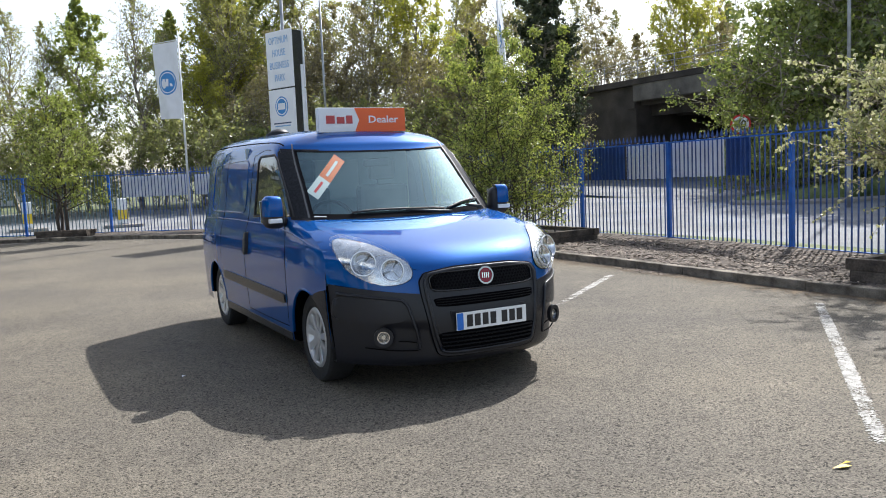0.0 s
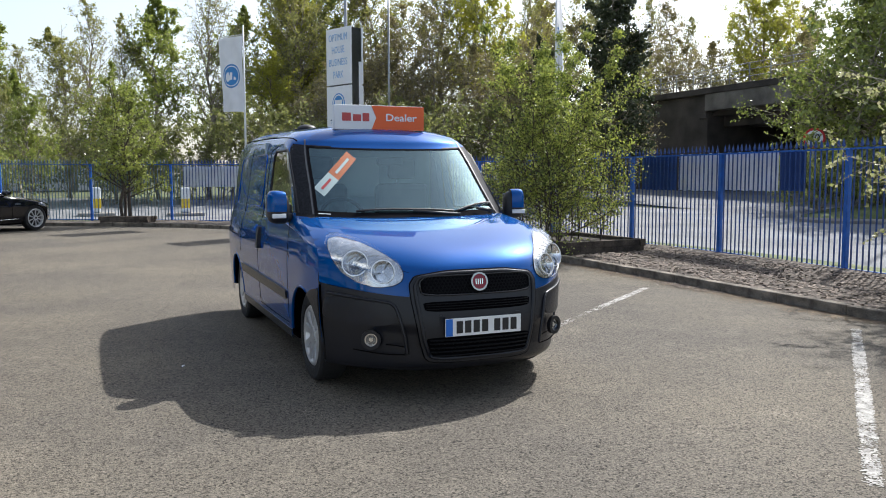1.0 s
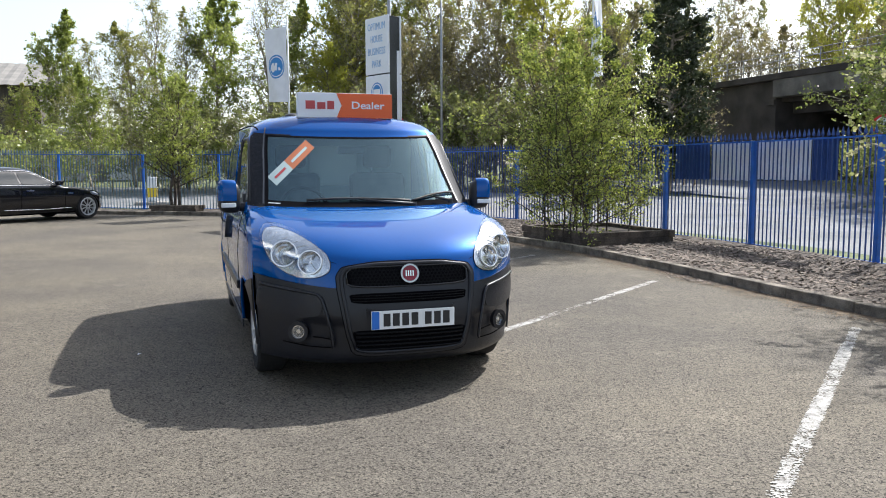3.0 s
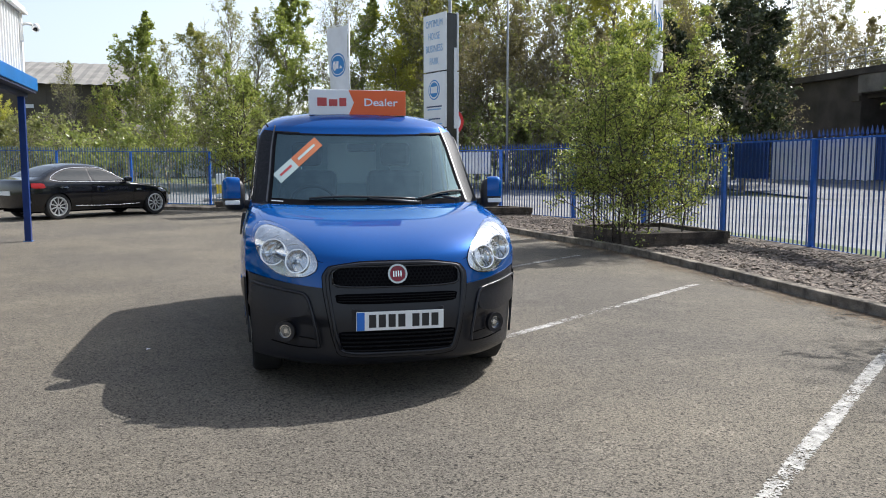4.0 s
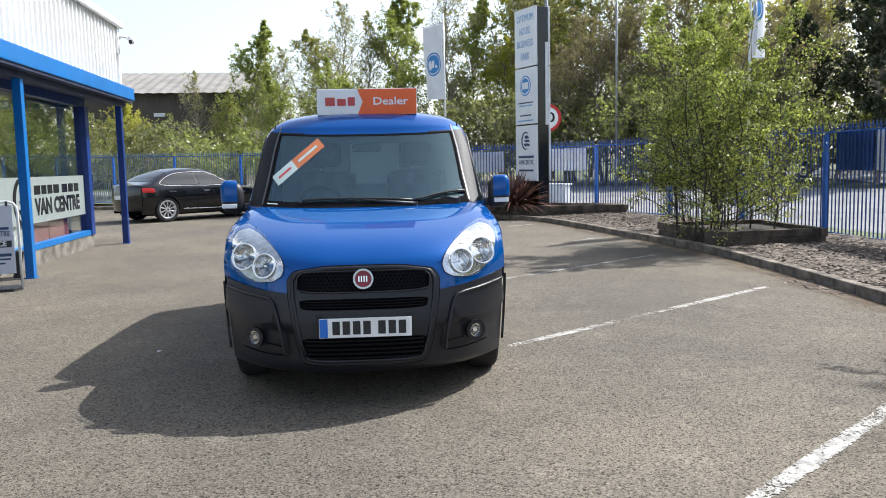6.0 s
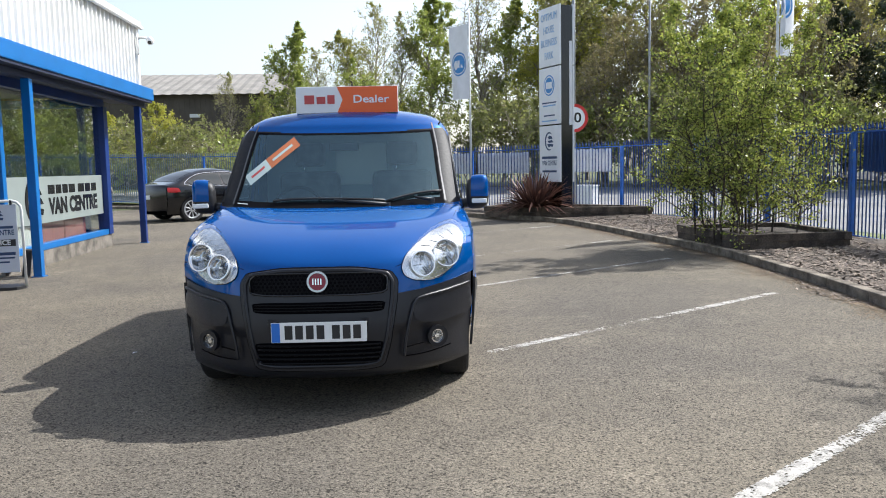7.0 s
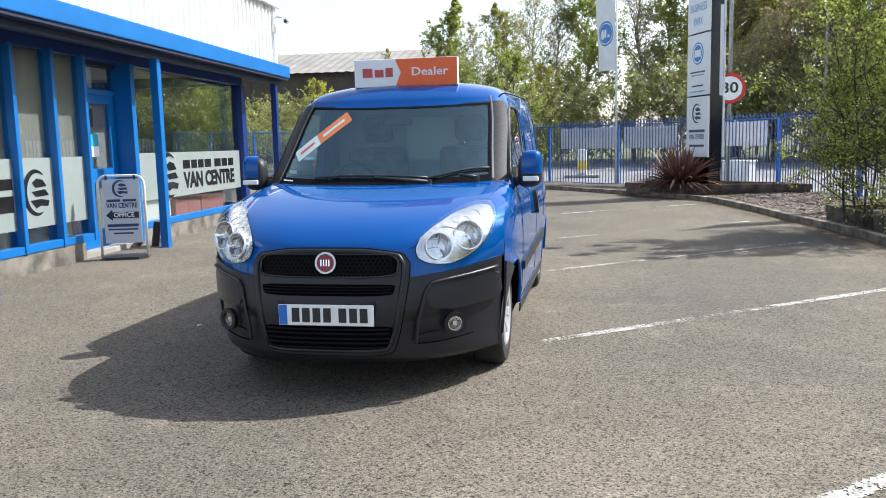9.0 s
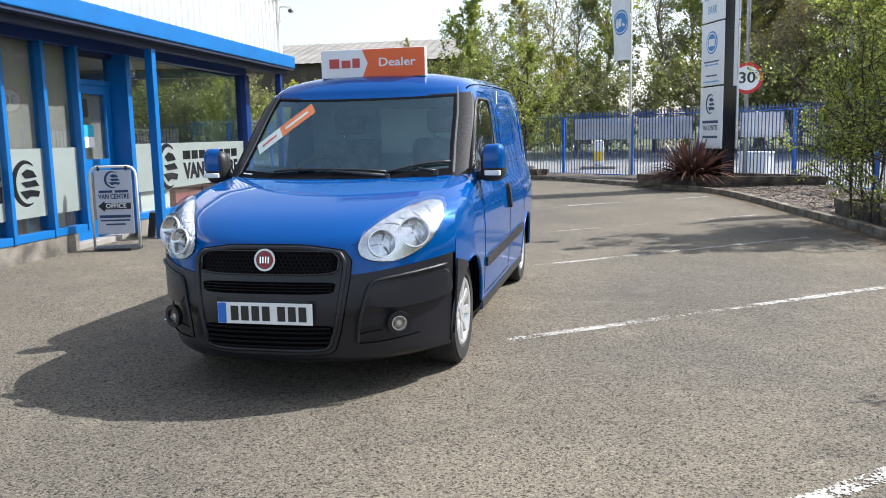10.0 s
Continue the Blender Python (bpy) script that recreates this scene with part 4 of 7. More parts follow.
class Shell:
    """A car body from a few stations: the centre line and the edge line of its upper skin, and its half width by height."""

    def __init__(self, rows, widths, taper, plan=3.0, crown=2.2, edge=0.05, soft=6.0, fade=None):
        self.fade = fade
        self.soft = soft
        self.rows = np.array(rows, float)
        self.wz, self.ww = np.array([w[0] for w in widths]), np.array([w[1] for w in widths])
        self.taper, self.plan, self.crown, self.edge = taper, plan, crown, edge

    def station(self, v):
        r = self.rows
        k = len(r)
        i = max(0, min(int(v), k - 2))
        t = v - i
        a, b, c, d = r[max(i - 1, 0)], r[i], r[i + 1], r[min(i + 2, k - 1)]
        m0, m1 = (c - a) / 2, (d - b) / 2
        return (2 * t ** 3 - 3 * t ** 2 + 1) * b + (t ** 3 - 2 * t ** 2 + t) * m0 + (-2 * t ** 3 + 3 * t ** 2) * c + (t ** 3 - t ** 2) * m1

    def half(self, y, z, ze=None):
        w = float(np.interp(z, self.wz, self.ww)) * self.taper(y)
        if ze is not None and ze - z < self.edge:
            w -= 0.45 * self.edge * (1 - (ze - z) / self.edge) ** 2
        return w

    def point(self, u, v):
        yc, zc, ye, ze = self.station(v)
        a = abs(u)
        k = min(1.0, max(0.0, (v - 4.3) / 0.9)) if v < self.soft else 1.0
        if self.fade and v < 10:
            k = float(np.interp(ye, *self.fade))
        hw = self.half(ye, ze) * (1 - k) + self.half(ye, ze, ze) * k
        y = yc + (ye - yc) * a ** self.plan
        lift = self.edge * 0.45 * k
        z = zc + (ze + lift - zc) * a ** self.crown - (lift * ((a - 0.86) / 0.14) ** 2 if a > 0.86 else 0.0)
        return Vector((u * hw, y, z))

    def patch(self, bm, v0, v1, u0=-1.0, u1=1.0, nu=24, nv=12, off=0.0, flip=False):
        """A piece of the skin; v0 and v1 may be functions of u."""
        f0 = v0 if callable(v0) else (lambda u: v0)
        f1 = v1 if callable(v1) else (lambda u: v1)
        grid = []
        for j in range(nv + 1):
            row = []
            for i in range(nu + 1):
                u = u0 + (u1 - u0) * i / nu
                v = f0(u) + (f1(u) - f0(u)) * j / nv
                p = self.point(u, v)
                if off:
                    e = 0.01
                    n = (self.point(min(1, u + e), v) - self.point(max(-1, u - e), v)).cross(self.point(u, v + e) - self.point(u, v - e)).normalized()
                    p = p - n * off if n.y + n.z * 0 > 0 and v < 8 else p + n * (off if n.z > 0 else -off)
                row.append(bm.verts.new(p))
            grid.append(row)
        for j in range(nv):
            for i in range(nu):
                bm.faces.new((grid[j][i], grid[j][i + 1], grid[j + 1][i + 1], grid[j + 1][i]))
        return grid

    def edge_line(self, v0, v1, n=200):
        return [tuple(self.station(v0 + (v1 - v0) * i / n)[2:4]) for i in range(n + 1)]

    def side(self, bm, sgn, v0, v1, ys, bottom, rows=22):
        """The flank, from the skin's edge down to the sill and the wheel arches."""
        line = self.edge_line(v0, v1)
        ly, lz = [p[0] for p in line], [p[1] for p in line]
        prev = None
        for y in ys:
            ze, zb = float(np.interp(y, ly, lz)), bottom(y)
            col = []
            for j in range(rows + 1):
                s = j / rows
                s = 1 - (1 - s) ** 1.35
                z = zb + (ze - zb) * s
                k = float(np.interp(y, *self.fade)) if self.fade else 1.0
                w = self.half(y, z) * (1 - k) + self.half(y, z, ze) * k
                col.append(bm.verts.new((sgn * w, y, z)))
            if prev:
                for j in range(rows):
                    bm.faces.new((prev[j], col[j], col[j + 1], prev[j + 1]))
            prev = col


def arch_bottom(axles, radius, zc, sill):
    def f(y):
        for a in axles:
            if abs(y - a) < radius:
                return max(sill(y), zc + math.sqrt(radius * radius - (y - a) ** 2))
        return sill(y)
    return f


def arch_columns(y0, y1, axles, radius, step):
    ys = set(np.arange(y0, y1, step).round(4)) | {y1}
    for a in axles:
        ys = {y for y in ys if abs(y - a) > radius + step * 0.3}
        ys |= {round(a + radius * math.sin(math.pi / 2 * k / 12), 5) for k in range(-12, 13)}
        ys |= {round(a - radius - 0.0005, 5), round(a + radius + 0.0005, 5)}
    return sorted(ys)


def bvh_of(bm):
    return BVHTree.FromBMesh(bm)


class Draw:
    """Lays flat outlines onto a shell, as thin pieces that follow its shape."""

    def __init__(self, tree):
        self.tree = tree

    def hit(self, p, way, off=0.0):
        loc, nor, _, _ = self.tree.ray_cast(Vector(p), Vector(way))
        if loc is None:
            loc, nor, _, _ = self.tree.find_nearest(Vector(p) + Vector(way) * 1.0)
        if nor.dot(Vector(way)) > 0:
            nor = -nor
        return loc + nor * off

    def from_axis(self, axis, a, b, off=0.0):
        if axis == "front":
            return self.hit((a, -2, b), (0, 1, 0), off)
        if axis == "top":
            return self.hit((a, b, 4), (0, 0, -1), off)
        return self.hit((2 if axis == "left" else -2, a, b), (-1 if axis == "left" else 1, 0, 0), off)

    def piece(self, name, axis, outline, off, material, parent, label="", cuts=3, depth=0.012, smooth=True):
        bm = bmesh.new()
        f = bm.faces.new([bm.verts.new((a, b, 0)) for a, b in outline])
        bmesh.ops.triangulate(bm, faces=[f])
        for _ in range(cuts):
            longs = [e for e in bm.edges if e.calc_length() > 0.035]
            if not longs:
                break
            bmesh.ops.subdivide_edges(bm, edges=longs, cuts=1)
            bmesh.ops.triangulate(bm, faces=[q for q in bm.faces if len(q.verts) > 3])
        for v in bm.verts:
            v.co = self.from_axis(axis, v.co.x, v.co.y, off)
        rim = [e for e in bm.edges if e.is_boundary]
        ext = bmesh.ops.extrude_edge_only(bm, edges=rim)["geom"]
        way = {"front": (0, 1, 0), "top": (0, 0, -1), "left": (-1, 0, 0), "right": (1, 0, 0)}[axis]
        for v in [g for g in ext if isinstance(g, bmesh.types.BMVert)]:
            v.co += Vector(way) * depth
        ob = part(name, bm, material, parent, label, smooth=smooth)
        if smooth:
            ob.data.set_sharp_from_angle(angle=radians(40))
        return ob

    def line(self, name, axis, pts, r, material, parent, off=0.0, n=24, label="", closed=False, sides=6):
        q = catmull(pts, n) if n else pts
        bm = bmesh.new()
        tube(bm, [self.from_axis(axis, float(p[0]), float(p[1]), off) for p in q], r, sides, closed)
        return part(name, bm, material, parent, label, smooth=True)


def rounded(pts, n=4, r=0.25):
    """An outline with its corners cut round."""
    out = []
    k = len(pts)
    for i in range(k):
        p, a, b = Vector(pts[i]), Vector(pts[i - 1]), Vector(pts[(i + 1) % k])
        s, e = p + (a - p) * r, p + (b - p) * r
        for j in range(n + 1):
            t = j / n
            out.append(tuple(s * (1 - t) ** 2 + p * 2 * t * (1 - t) + e * t * t))
    return out


def cut_out(bm, axis, outline):
    """Cuts the outline (convex) into the shell and returns the faces inside it."""
    k = len(outline)
    c = Vector((sum(p[0] for p in outline) / k, sum(p[1] for p in outline) / k))
    lo, hi = [min(p[i] for p in outline) - 0.05 for i in (0, 1)], [max(p[i] for p in outline) + 0.05 for i in (0, 1)]
    ia, ib, side = (1, 2, 0)

    def near():
        out = []
        for f in bm.faces:
            m = f.calc_center_median()
            if m[side] * (1 if axis == "left" else -1) > 0.2 and lo[0] - 0.15 < m[ia] < hi[0] + 0.15 and lo[1] - 0.15 < m[ib] < hi[1] + 0.15:
                out.append(f)
        return out
    for i in range(k):
        a, b = outline[i], outline[(i + 1) % k]
        fs = near()
        geom = fs + list({e for f in fs for e in f.edges}) + list({v for f in fs for v in f.verts})
        no = Vector((0, b[1] - a[1], -(b[0] - a[0])))
        bmesh.ops.bisect_plane(bm, geom=geom, plane_co=(0, a[0], a[1]), plane_no=no, dist=1e-5)

    def inside(y, z):
        for i in range(k):
            a, b = outline[i], outline[(i + 1) % k]
            s = (b[0] - a[0]) * (z - a[1]) - (b[1] - a[1]) * (y - a[0])
            sc = (b[0] - a[0]) * (c[1] - a[1]) - (b[1] - a[1]) * (c[0] - a[0])
            if s * sc < 0:
                return False
        return True
    return [f for f in near() if inside(f.calc_center_median()[ia], f.calc_center_median()[ib])]


def split_off(bm, faces):
    """Takes faces out of a mesh into a new one."""
    out = bmesh.new()
    seen = {}
    for f in faces:
        vs = []
        for v in f.verts:
            if v not in seen:
                seen[v] = out.verts.new(v.co)
            vs.append(seen[v])
        out.faces.new(vs)
    bmesh.ops.delete(bm, geom=faces, context="FACES")
    return out


# ---- materials of the vehicles ----
VAN_BLUE = surf("van_blue_paint", (0.0, 0.075, 0.305), 0.36, 0.22, var=0.03, scale=1.2, coat=1.0, spec=0.0)
VAN_BLUE.node_tree.nodes["Principled BSDF"].inputs["Coat IOR"].default_value = 1.42
TRIM = surf("grey_black_bumper", (0.012, 0.013, 0.018), 0.33, spec=0.42, var=0.12, scale=5, bump=0.12, bscale=420)
GRILLE = surf("grille_plastic", (0.006, 0.006, 0.007), 0.5, spec=0.12, var=0.1)
BORDER = surf("screen_border_black", (0.010, 0.010, 0.012), 0.9, spec=0.02, var=0.1)
GAP = surf("panel_gap", (0.003, 0.003, 0.004), 0.9, spec=0.02, var=0.1)
PILLAR = surf("pillar_grey", (0.022, 0.023, 0.027), 0.46, 0.0, var=0.2, scale=60, spec=0.07)
STRIP = surf("pillar_strip", (0.10, 0.104, 0.112), 0.45, 0.15, var=0.08, scale=9)
CHROME = surf("chrome", (0.75, 0.76, 0.78), 0.10, 1.0, var=0.03)
SILVER = surf("wheel_silver", (0.62, 0.63, 0.64), 0.30, 0.55, var=0.06, scale=12)
TYRE = surf("tyre_rubber", (0.018, 0.018, 0.019), 0.8, var=0.2, scale=14, bump=0.3, bscale=160)
CLOTH = surf("seat_cloth", (0.10, 0.11, 0.115), 0.9, var=0.2, scale=12)
LAMP_BOWL = surf("lamp_reflector", (0.60, 0.62, 0.64), 0.16, 0.85, var=0.12, scale=22, bump=0.10, bscale=26)
FOG_BOWL = surf("fog_reflector", (0.22, 0.23, 0.25), 0.2, 0.8, var=0.2, scale=40)
LAMP_DARK = surf("lamp_housing_grey", (0.16, 0.17, 0.18), 0.3, 0.4, var=0.15, scale=20)
LAMP_SILVER = surf("lamp_silver", (0.90, 0.91, 0.92), 0.22, 0.6, var=0.04)
LENS = glazing("lamp_lens", (0.97, 0.98, 0.98), gloss=1.0)
SCREEN = glazing("windscreen_glass", (0.62, 0.76, 0.78), rough=0.0, gloss=3.5, sheen=(0.62, 0.90, 1.0))
DARK_GLASS = glazing("tinted_glass", (0.80, 0.86, 0.86), gloss=1.6)
ORANGE = surf("sign_orange", (0.80, 0.13, 0.03), 0.4, var=0.03)
STICKER_ORANGE = surf("sticker_orange", (0.50, 0.155, 0.06), 0.5, var=0.05)
PALE = surf("sticker_white", (0.46, 0.57, 0.56), 0.5, var=0.03)
PLATE_W = surf("plate_white", (0.82, 0.84, 0.84), 0.4, var=0.04)
EU_BLUE = surf("plate_blue", (0.02, 0.16, 0.60), 0.4, var=0.04)
BADGE_RIM = surf("badge_rim", (0.42, 0.43, 0.45), 0.22, 1.0, var=0.05)
BADGE_RED = surf("badge_red", (0.22, 0.01, 0.03), 0.25, var=0.1)
MARK_RED = surf("mark_red", (0.50, 0.07, 0.07), 0.4, var=0.05)
AMBER = surf("tail_red", (0.45, 0.015, 0.015), 0.2, var=0.1)


def wheel(parent, x, y, r, width, sgn, rim_r, spokes, rim_mat=None, spoke_w=0.03, name="wheel"):
    """A tyre with tread blocks on a spoked disc; sgn: the side that it faces."""
    w = new(name)
    w.parent = parent
    w.matrix_basis = Matrix.Translation((x, y, r)) @ Matrix.Rotation(sgn * math.pi / 2, 4, "Y")
    n = 48
    prof = [(rim_r, width * 0.5 - 0.02), (rim_r + 0.018, width * 0.5), (r * 0.93, width * 0.5), (r * 0.985, width * 0.42), (r, width * 0.3), (r, -width * 0.3), (r * 0.985, -width * 0.42), (r * 0.93, -width * 0.5), (rim_r, -width * 0.5)]
    bm = bmesh.new()
    rings = []
    for j in range(n):
        a = 2 * math.pi * j / n
        rings.append([bm.verts.new((pr * math.cos(a), pr * math.sin(a), pz)) for pr, pz in prof])
    for j in range(n):
        p, q = rings[j], rings[(j + 1) % n]
        for i in range(len(prof) - 1):
            bm.faces.new((p[i], q[i], q[i + 1], p[i + 1]))
    tread = [f for f in bm.faces if abs(f.calc_center_median().z) < width * 0.3 and math.hypot(*f.calc_center_median()[:2]) > r * 0.97]
    res = bmesh.ops.inset_individual(bm, faces=tread, thickness=0.004, depth=-0.0)
    part("tyre", bm, TYRE, w, smooth=True).data.set_sharp_from_angle(angle=radians(35))
    rm = rim_mat or SILVER
    bm = bmesh.new()
    pr2 = [(rim_r + 0.004, width * 0.5 - 0.012), (rim_r - 0.012, width * 0.5 + 0.002), (rim_r - 0.03, width * 0.5 - 0.012), (rim_r - 0.035, -0.02), (rim_r - 0.03, -width * 0.45)]
    rings = [[bm.verts.new((q * math.cos(2 * math.pi * j / n), q * math.sin(2 * math.pi * j / n), z)) for q, z in pr2] for j in range(n)]
    for j in range(n):
        p, q = rings[j], rings[(j + 1) % n]
        for i in range(len(pr2) - 1):
            bm.faces.new((p[i], q[i], q[i + 1], p[i + 1]))
    part("rim", bm, rm, w, smooth=True)
    zf = width * 0.5 - 0.028
    bm = bmesh.new()
    bmesh.ops.create_cone(bm, cap_ends=True, segments=32, radius1=rim_r - 0.03, radius2=rim_r - 0.03, depth=0.01, matrix=Matrix.Translation((0, 0, zf - 0.06)))
    part("brake_disc", bm, BLACK, w)
    for k in range(spokes):
        a = 2 * math.pi * k / spokes
        bm = bmesh.new()
        box(bm, 0.045, rim_r - 0.02, -spoke_w, spoke_w, zf - 0.012, zf + 0.008, 0.006)
        for v in bm.verts:
            s = (v.co.x - 0.045) / (rim_r - 0.065)
            v.co.y *= 0.62 + 0.55 * s
            v.co.z += 0.018 * (1 - s) * s * 4 * 0.5 + 0.012 * s
        part("spoke", bm, rm, w, m=Matrix.Rotation(a, 4, "Z"))
    disc("hub_cap", Matrix.Translation((0, 0, zf - 0.01)), 0.062, rm, w, 0.028, 24)
    disc("hub_badge", Matrix.Translation((0, 0, zf + 0.018)), 0.026, SILVER if rim_mat is None else BLACK, w, 0.003, 20)
    return w


# ---- the van ----
van = thing("panel_van", pose(2.785, 4.30, 0), "bright blue small panel van with black bumpers parked on the tarmac", "van")
VS = Shell([(.075, .185, .555, .20), (.012, .235, .545, .245), (.002, .35, .548, .385), (.0, .50, .55, .52), (.025, .64, .552, .66), (.06, .765, .56, .80), (.115, .855, .60, .905), (.28, .95, .72, .975),
            (.57, 1.03, .90, 1.03), (.85, 1.078, 1.10, 1.07), (1.05, 1.102, 1.27, 1.095), (1.10, 1.106, 1.32, 1.112), (1.38, 1.35, 1.565, 1.36), (1.655, 1.605, 1.81, 1.605), (1.74, 1.70, 1.89, 1.675),
            (1.89, 1.782, 2.04, 1.715), (2.22, 1.83, 2.34, 1.74), (3.1, 1.857, 3.1, 1.765), (3.9, 1.858, 3.9, 1.77), (4.24, 1.835, 4.24, 1.745), (4.37, 1.68, 4.35, 1.62), (4.40, 1.2, 4.37, 1.2), (4.40, .6, 4.37, .6), (4.36, .3, 4.33, .3)],
           [(.2, .888), (.4, .904), (.6, .916), (.8, .920), (.95, .905), (1.05, .874), (1.1, .856), (1.3, .824), (1.5, .800), (1.6, .780), (1.7, .750), (1.77, .715)],
           lambda y: 1 - 0.21 * max(0.0, (1.0 - y)) ** 2 - 0.05 * max(0.0, (y - 3.4)) ** 2, plan=3.0, crown=2.4, edge=0.055, fade=((.56, .62, .95), (0.0, 0.3, 1.0)))
V_BUMP = lambda u: 4.05 + 0.42 * abs(u) ** 2
AX, AR = (0.92, 3.675), 0.355
sill = lambda y: 0.235 if y > 0.6 else 0.24
bottom = arch_bottom(AX, AR, 0.30, sill)
ys = arch_columns(0.555, 4.33, AX, AR, 0.07)

# everything once as one surface, to lay the details on
full = bmesh.new()
VS.patch(full, 0.0, 23.0, nu=48, nv=150)
for s in (-1, 1):
    VS.side(full, s, 5.0, 20.2, ys, bottom)
full.normal_update()
draw = Draw(bvh_of(full))
full.free()

shell = bmesh.new()
VS.patch(shell, V_BUMP, 11.0, nu=40, nv=34)
for u0, u1 in ((-1.0, -0.868), (0.868, 1.0)):
    VS.patch(shell, 11.0, 13.1, u0, u1, nu=5, nv=16)
VS.patch(shell, 13.1, 23.0, nu=40, nv=56)
for s in (-1, 1):
    VS.side(shell, s, 5.0, 20.2, ys, bottom, 26)
bmesh.ops.remove_doubles(shell, verts=shell.verts, dist=0.004)
bmesh.ops.recalc_face_normals(shell, faces=shell.faces)
WIN = [(1.345, 1.138), (2.31, 1.125), (2.31, 1.57), (2.27, 1.61), (1.88, 1.61), (1.81, 1.575)]
PIL = [(1.18, 1.105), (1.345, 1.118), (1.86, 1.63), (1.86, 1.66), (1.72, 1.64)]
panes, pillars = {}, {}
for nm in ("left", "right"):
    pillars[nm] = split_off(shell, cut_out(shell, nm, PIL))
    panes[nm] = split_off(shell, cut_out(shell, nm, WIN))
body = part("body", shell, VAN_BLUE, van, "glossy bright blue painted bodywork", smooth=True)
body.data.set_sharp_from_angle(angle=radians(50))
for nm in ("left", "right"):
    part("pillar", pillars[nm], PILLAR, van, "gunmetal grey screen pillar", smooth=True)
    ob = part("side_window", panes[nm], DARK_GLASS, van, "tinted door window")
    draw.line("window_seal", nm, WIN + WIN[:1], 0.011, BLACK, van, 0.0, n=0)
bm = bmesh.new()
VS.patch(bm, 11.0, 13.1, -0.868, 0.868, nu=28, nv=16)
scr = part("windscreen", bm, SCREEN, van, "sloping tinted windscreen", smooth=True)
# black border of the screen and the gloss strips on the pillars
for u0, u1 in ((-0.870, -0.846), (0.846, 0.870)):
    bm = bmesh.new()
    VS.patch(bm, 11.0, 13.1, u0, u1, nu=2, nv=18, off=0.003)
    part("screen_border", bm, BORDER, van)
for u0, u1 in ((-0.892, -0.878), (0.878, 0.892)):
    bm = bmesh.new()
    VS.patch(bm, 11.0, 13.9, u0, u1, nu=2, nv=26, off=0.003)
    part("pillar_strip", bm, STRIP, van, "thin silver strip beside the screen", smooth=True)
for v0, v1 in ((10.98, 11.16), (13.02, 13.1)):
    bm = bmesh.new()
    VS.patch(bm, v0, v1, -0.870, 0.870, nu=24, nv=2, off=0.003)
    part("screen_border", bm, BORDER, van)
bm = bmesh.new()
VS.patch(bm, 10.55, 11.02, -0.875, 0.875, nu=26, nv=4, off=0.006)
part("scuttle", bm, BORDER, van, "black plastic scuttle under the screen")

# bumper, standing a little proud of the bodywork
bm = bmesh.new()
g = VS.patch(bm, 0.0, V_BUMP, nu=44, nv=22, off=0.012)
inner = [bm.verts.new(v.co + Vector((0, 0.03, -0.002))) for v in g[-1]]
for i in range(len(inner) - 1):
    bm.faces.new((g[-1][i], g[-1][i + 1], inner[i + 1], inner[i]))
low = [bm.verts.new((v.co.x * 0.96, v.co.y + 0.30, 0.205)) for v in g[0]]
for i in range(len(low) - 1):
    bm.faces.new((g[0][i + 1], g[0][i], low[i], low[i + 1]))
bumper = part("front_bumper", bm, TRIM, van, "grained grey-black plastic bumper", smooth=True)
bumper.data.set_sharp_from_angle(angle=radians(45))
for s in (-1, 1):
    # raised pod around each fog lamp and the crease of the corner
    draw.piece("bumper_pod", "front", rounded([(s * .50, .62), (s * .84, .665), (s * .86, .50), (s * .66, .475), (s * .52, .50)], 4, .3), 0.018, TRIM, van, cuts=4, depth=0.03)
    POD = [(s * .455, .315), (s * .468, .42), (s * .505, .575), (s * .525, .615), (s * .56, .632), (s * .70, .650), (s * .835, .668)]
    draw.line("pod_edge", "front", POD, 0.010, TRIM, van, 0.018, n=36)
    draw.line("fog_slot", "front", [(s * .47, .362), (s * .52, .37), (s * .565, .372)], 0.004, GAP, van, 0.013, n=10)
    draw.line("fog_slot", "front", [(s * .46, .312), (s * .58, .312), (s * .72, .325)], 0.004, GAP, van, 0.013, n=14)
    c = draw.from_axis("front", s * .637, .398, 0.012)
    fog = new("fog_lamp")
    fog.parent = van
    fog.matrix_basis = Matrix.Translation(c) @ Matrix.Rotation(s * 0.42, 4, "Z") @ F
    ring("bezel", Matrix.Identity(4), 0.040, 0.062, TRIM, fog, 0.026)
    ring("rim", Matrix.Identity(4), 0.033, 0.041, CHROME, fog, 0.014)
    disc("bowl", Matrix.Translation((0, 0, 0.004)), 0.034, FOG_BOWL, fog, 0.004, 24)
    disc("bulb_cap", Matrix.Translation((0, 0, 0.008)), 0.013, CHROME, fog, 0.004, 16)
    disc("lens", Matrix.Translation((0, 0, 0.011)), 0.034, LENS, fog, 0.003, 24)

# grille: a black shield with mesh, slot, plate and lower slats
SHIELD = rounded([(-.345, .262), (.345, .262), (.385, .40), (.425, .64), (.43, .735), (.395, .785), (.2, .812), (-.2, .812), (-.395, .785), (-.43, .735), (-.425, .64), (-.385, .40)], 3, .2)
draw.piece("grille_surround", "front", SHIELD, 0.020, TRIM, van, "black grille shield", 5, 0.03)
draw.line("shield_groove", "front", SHIELD + SHIELD[:1], 0.0065, GAP, van, 0.014, n=0)
RIM = rounded([(-.322, .285), (.322, .285), (.36, .40), (.398, .64), (.402, .73), (.372, .775), (.2, .797), (-.2, .797), (-.372, .775), (-.402, .73), (-.398, .64), (-.36, .40)], 3, .2)
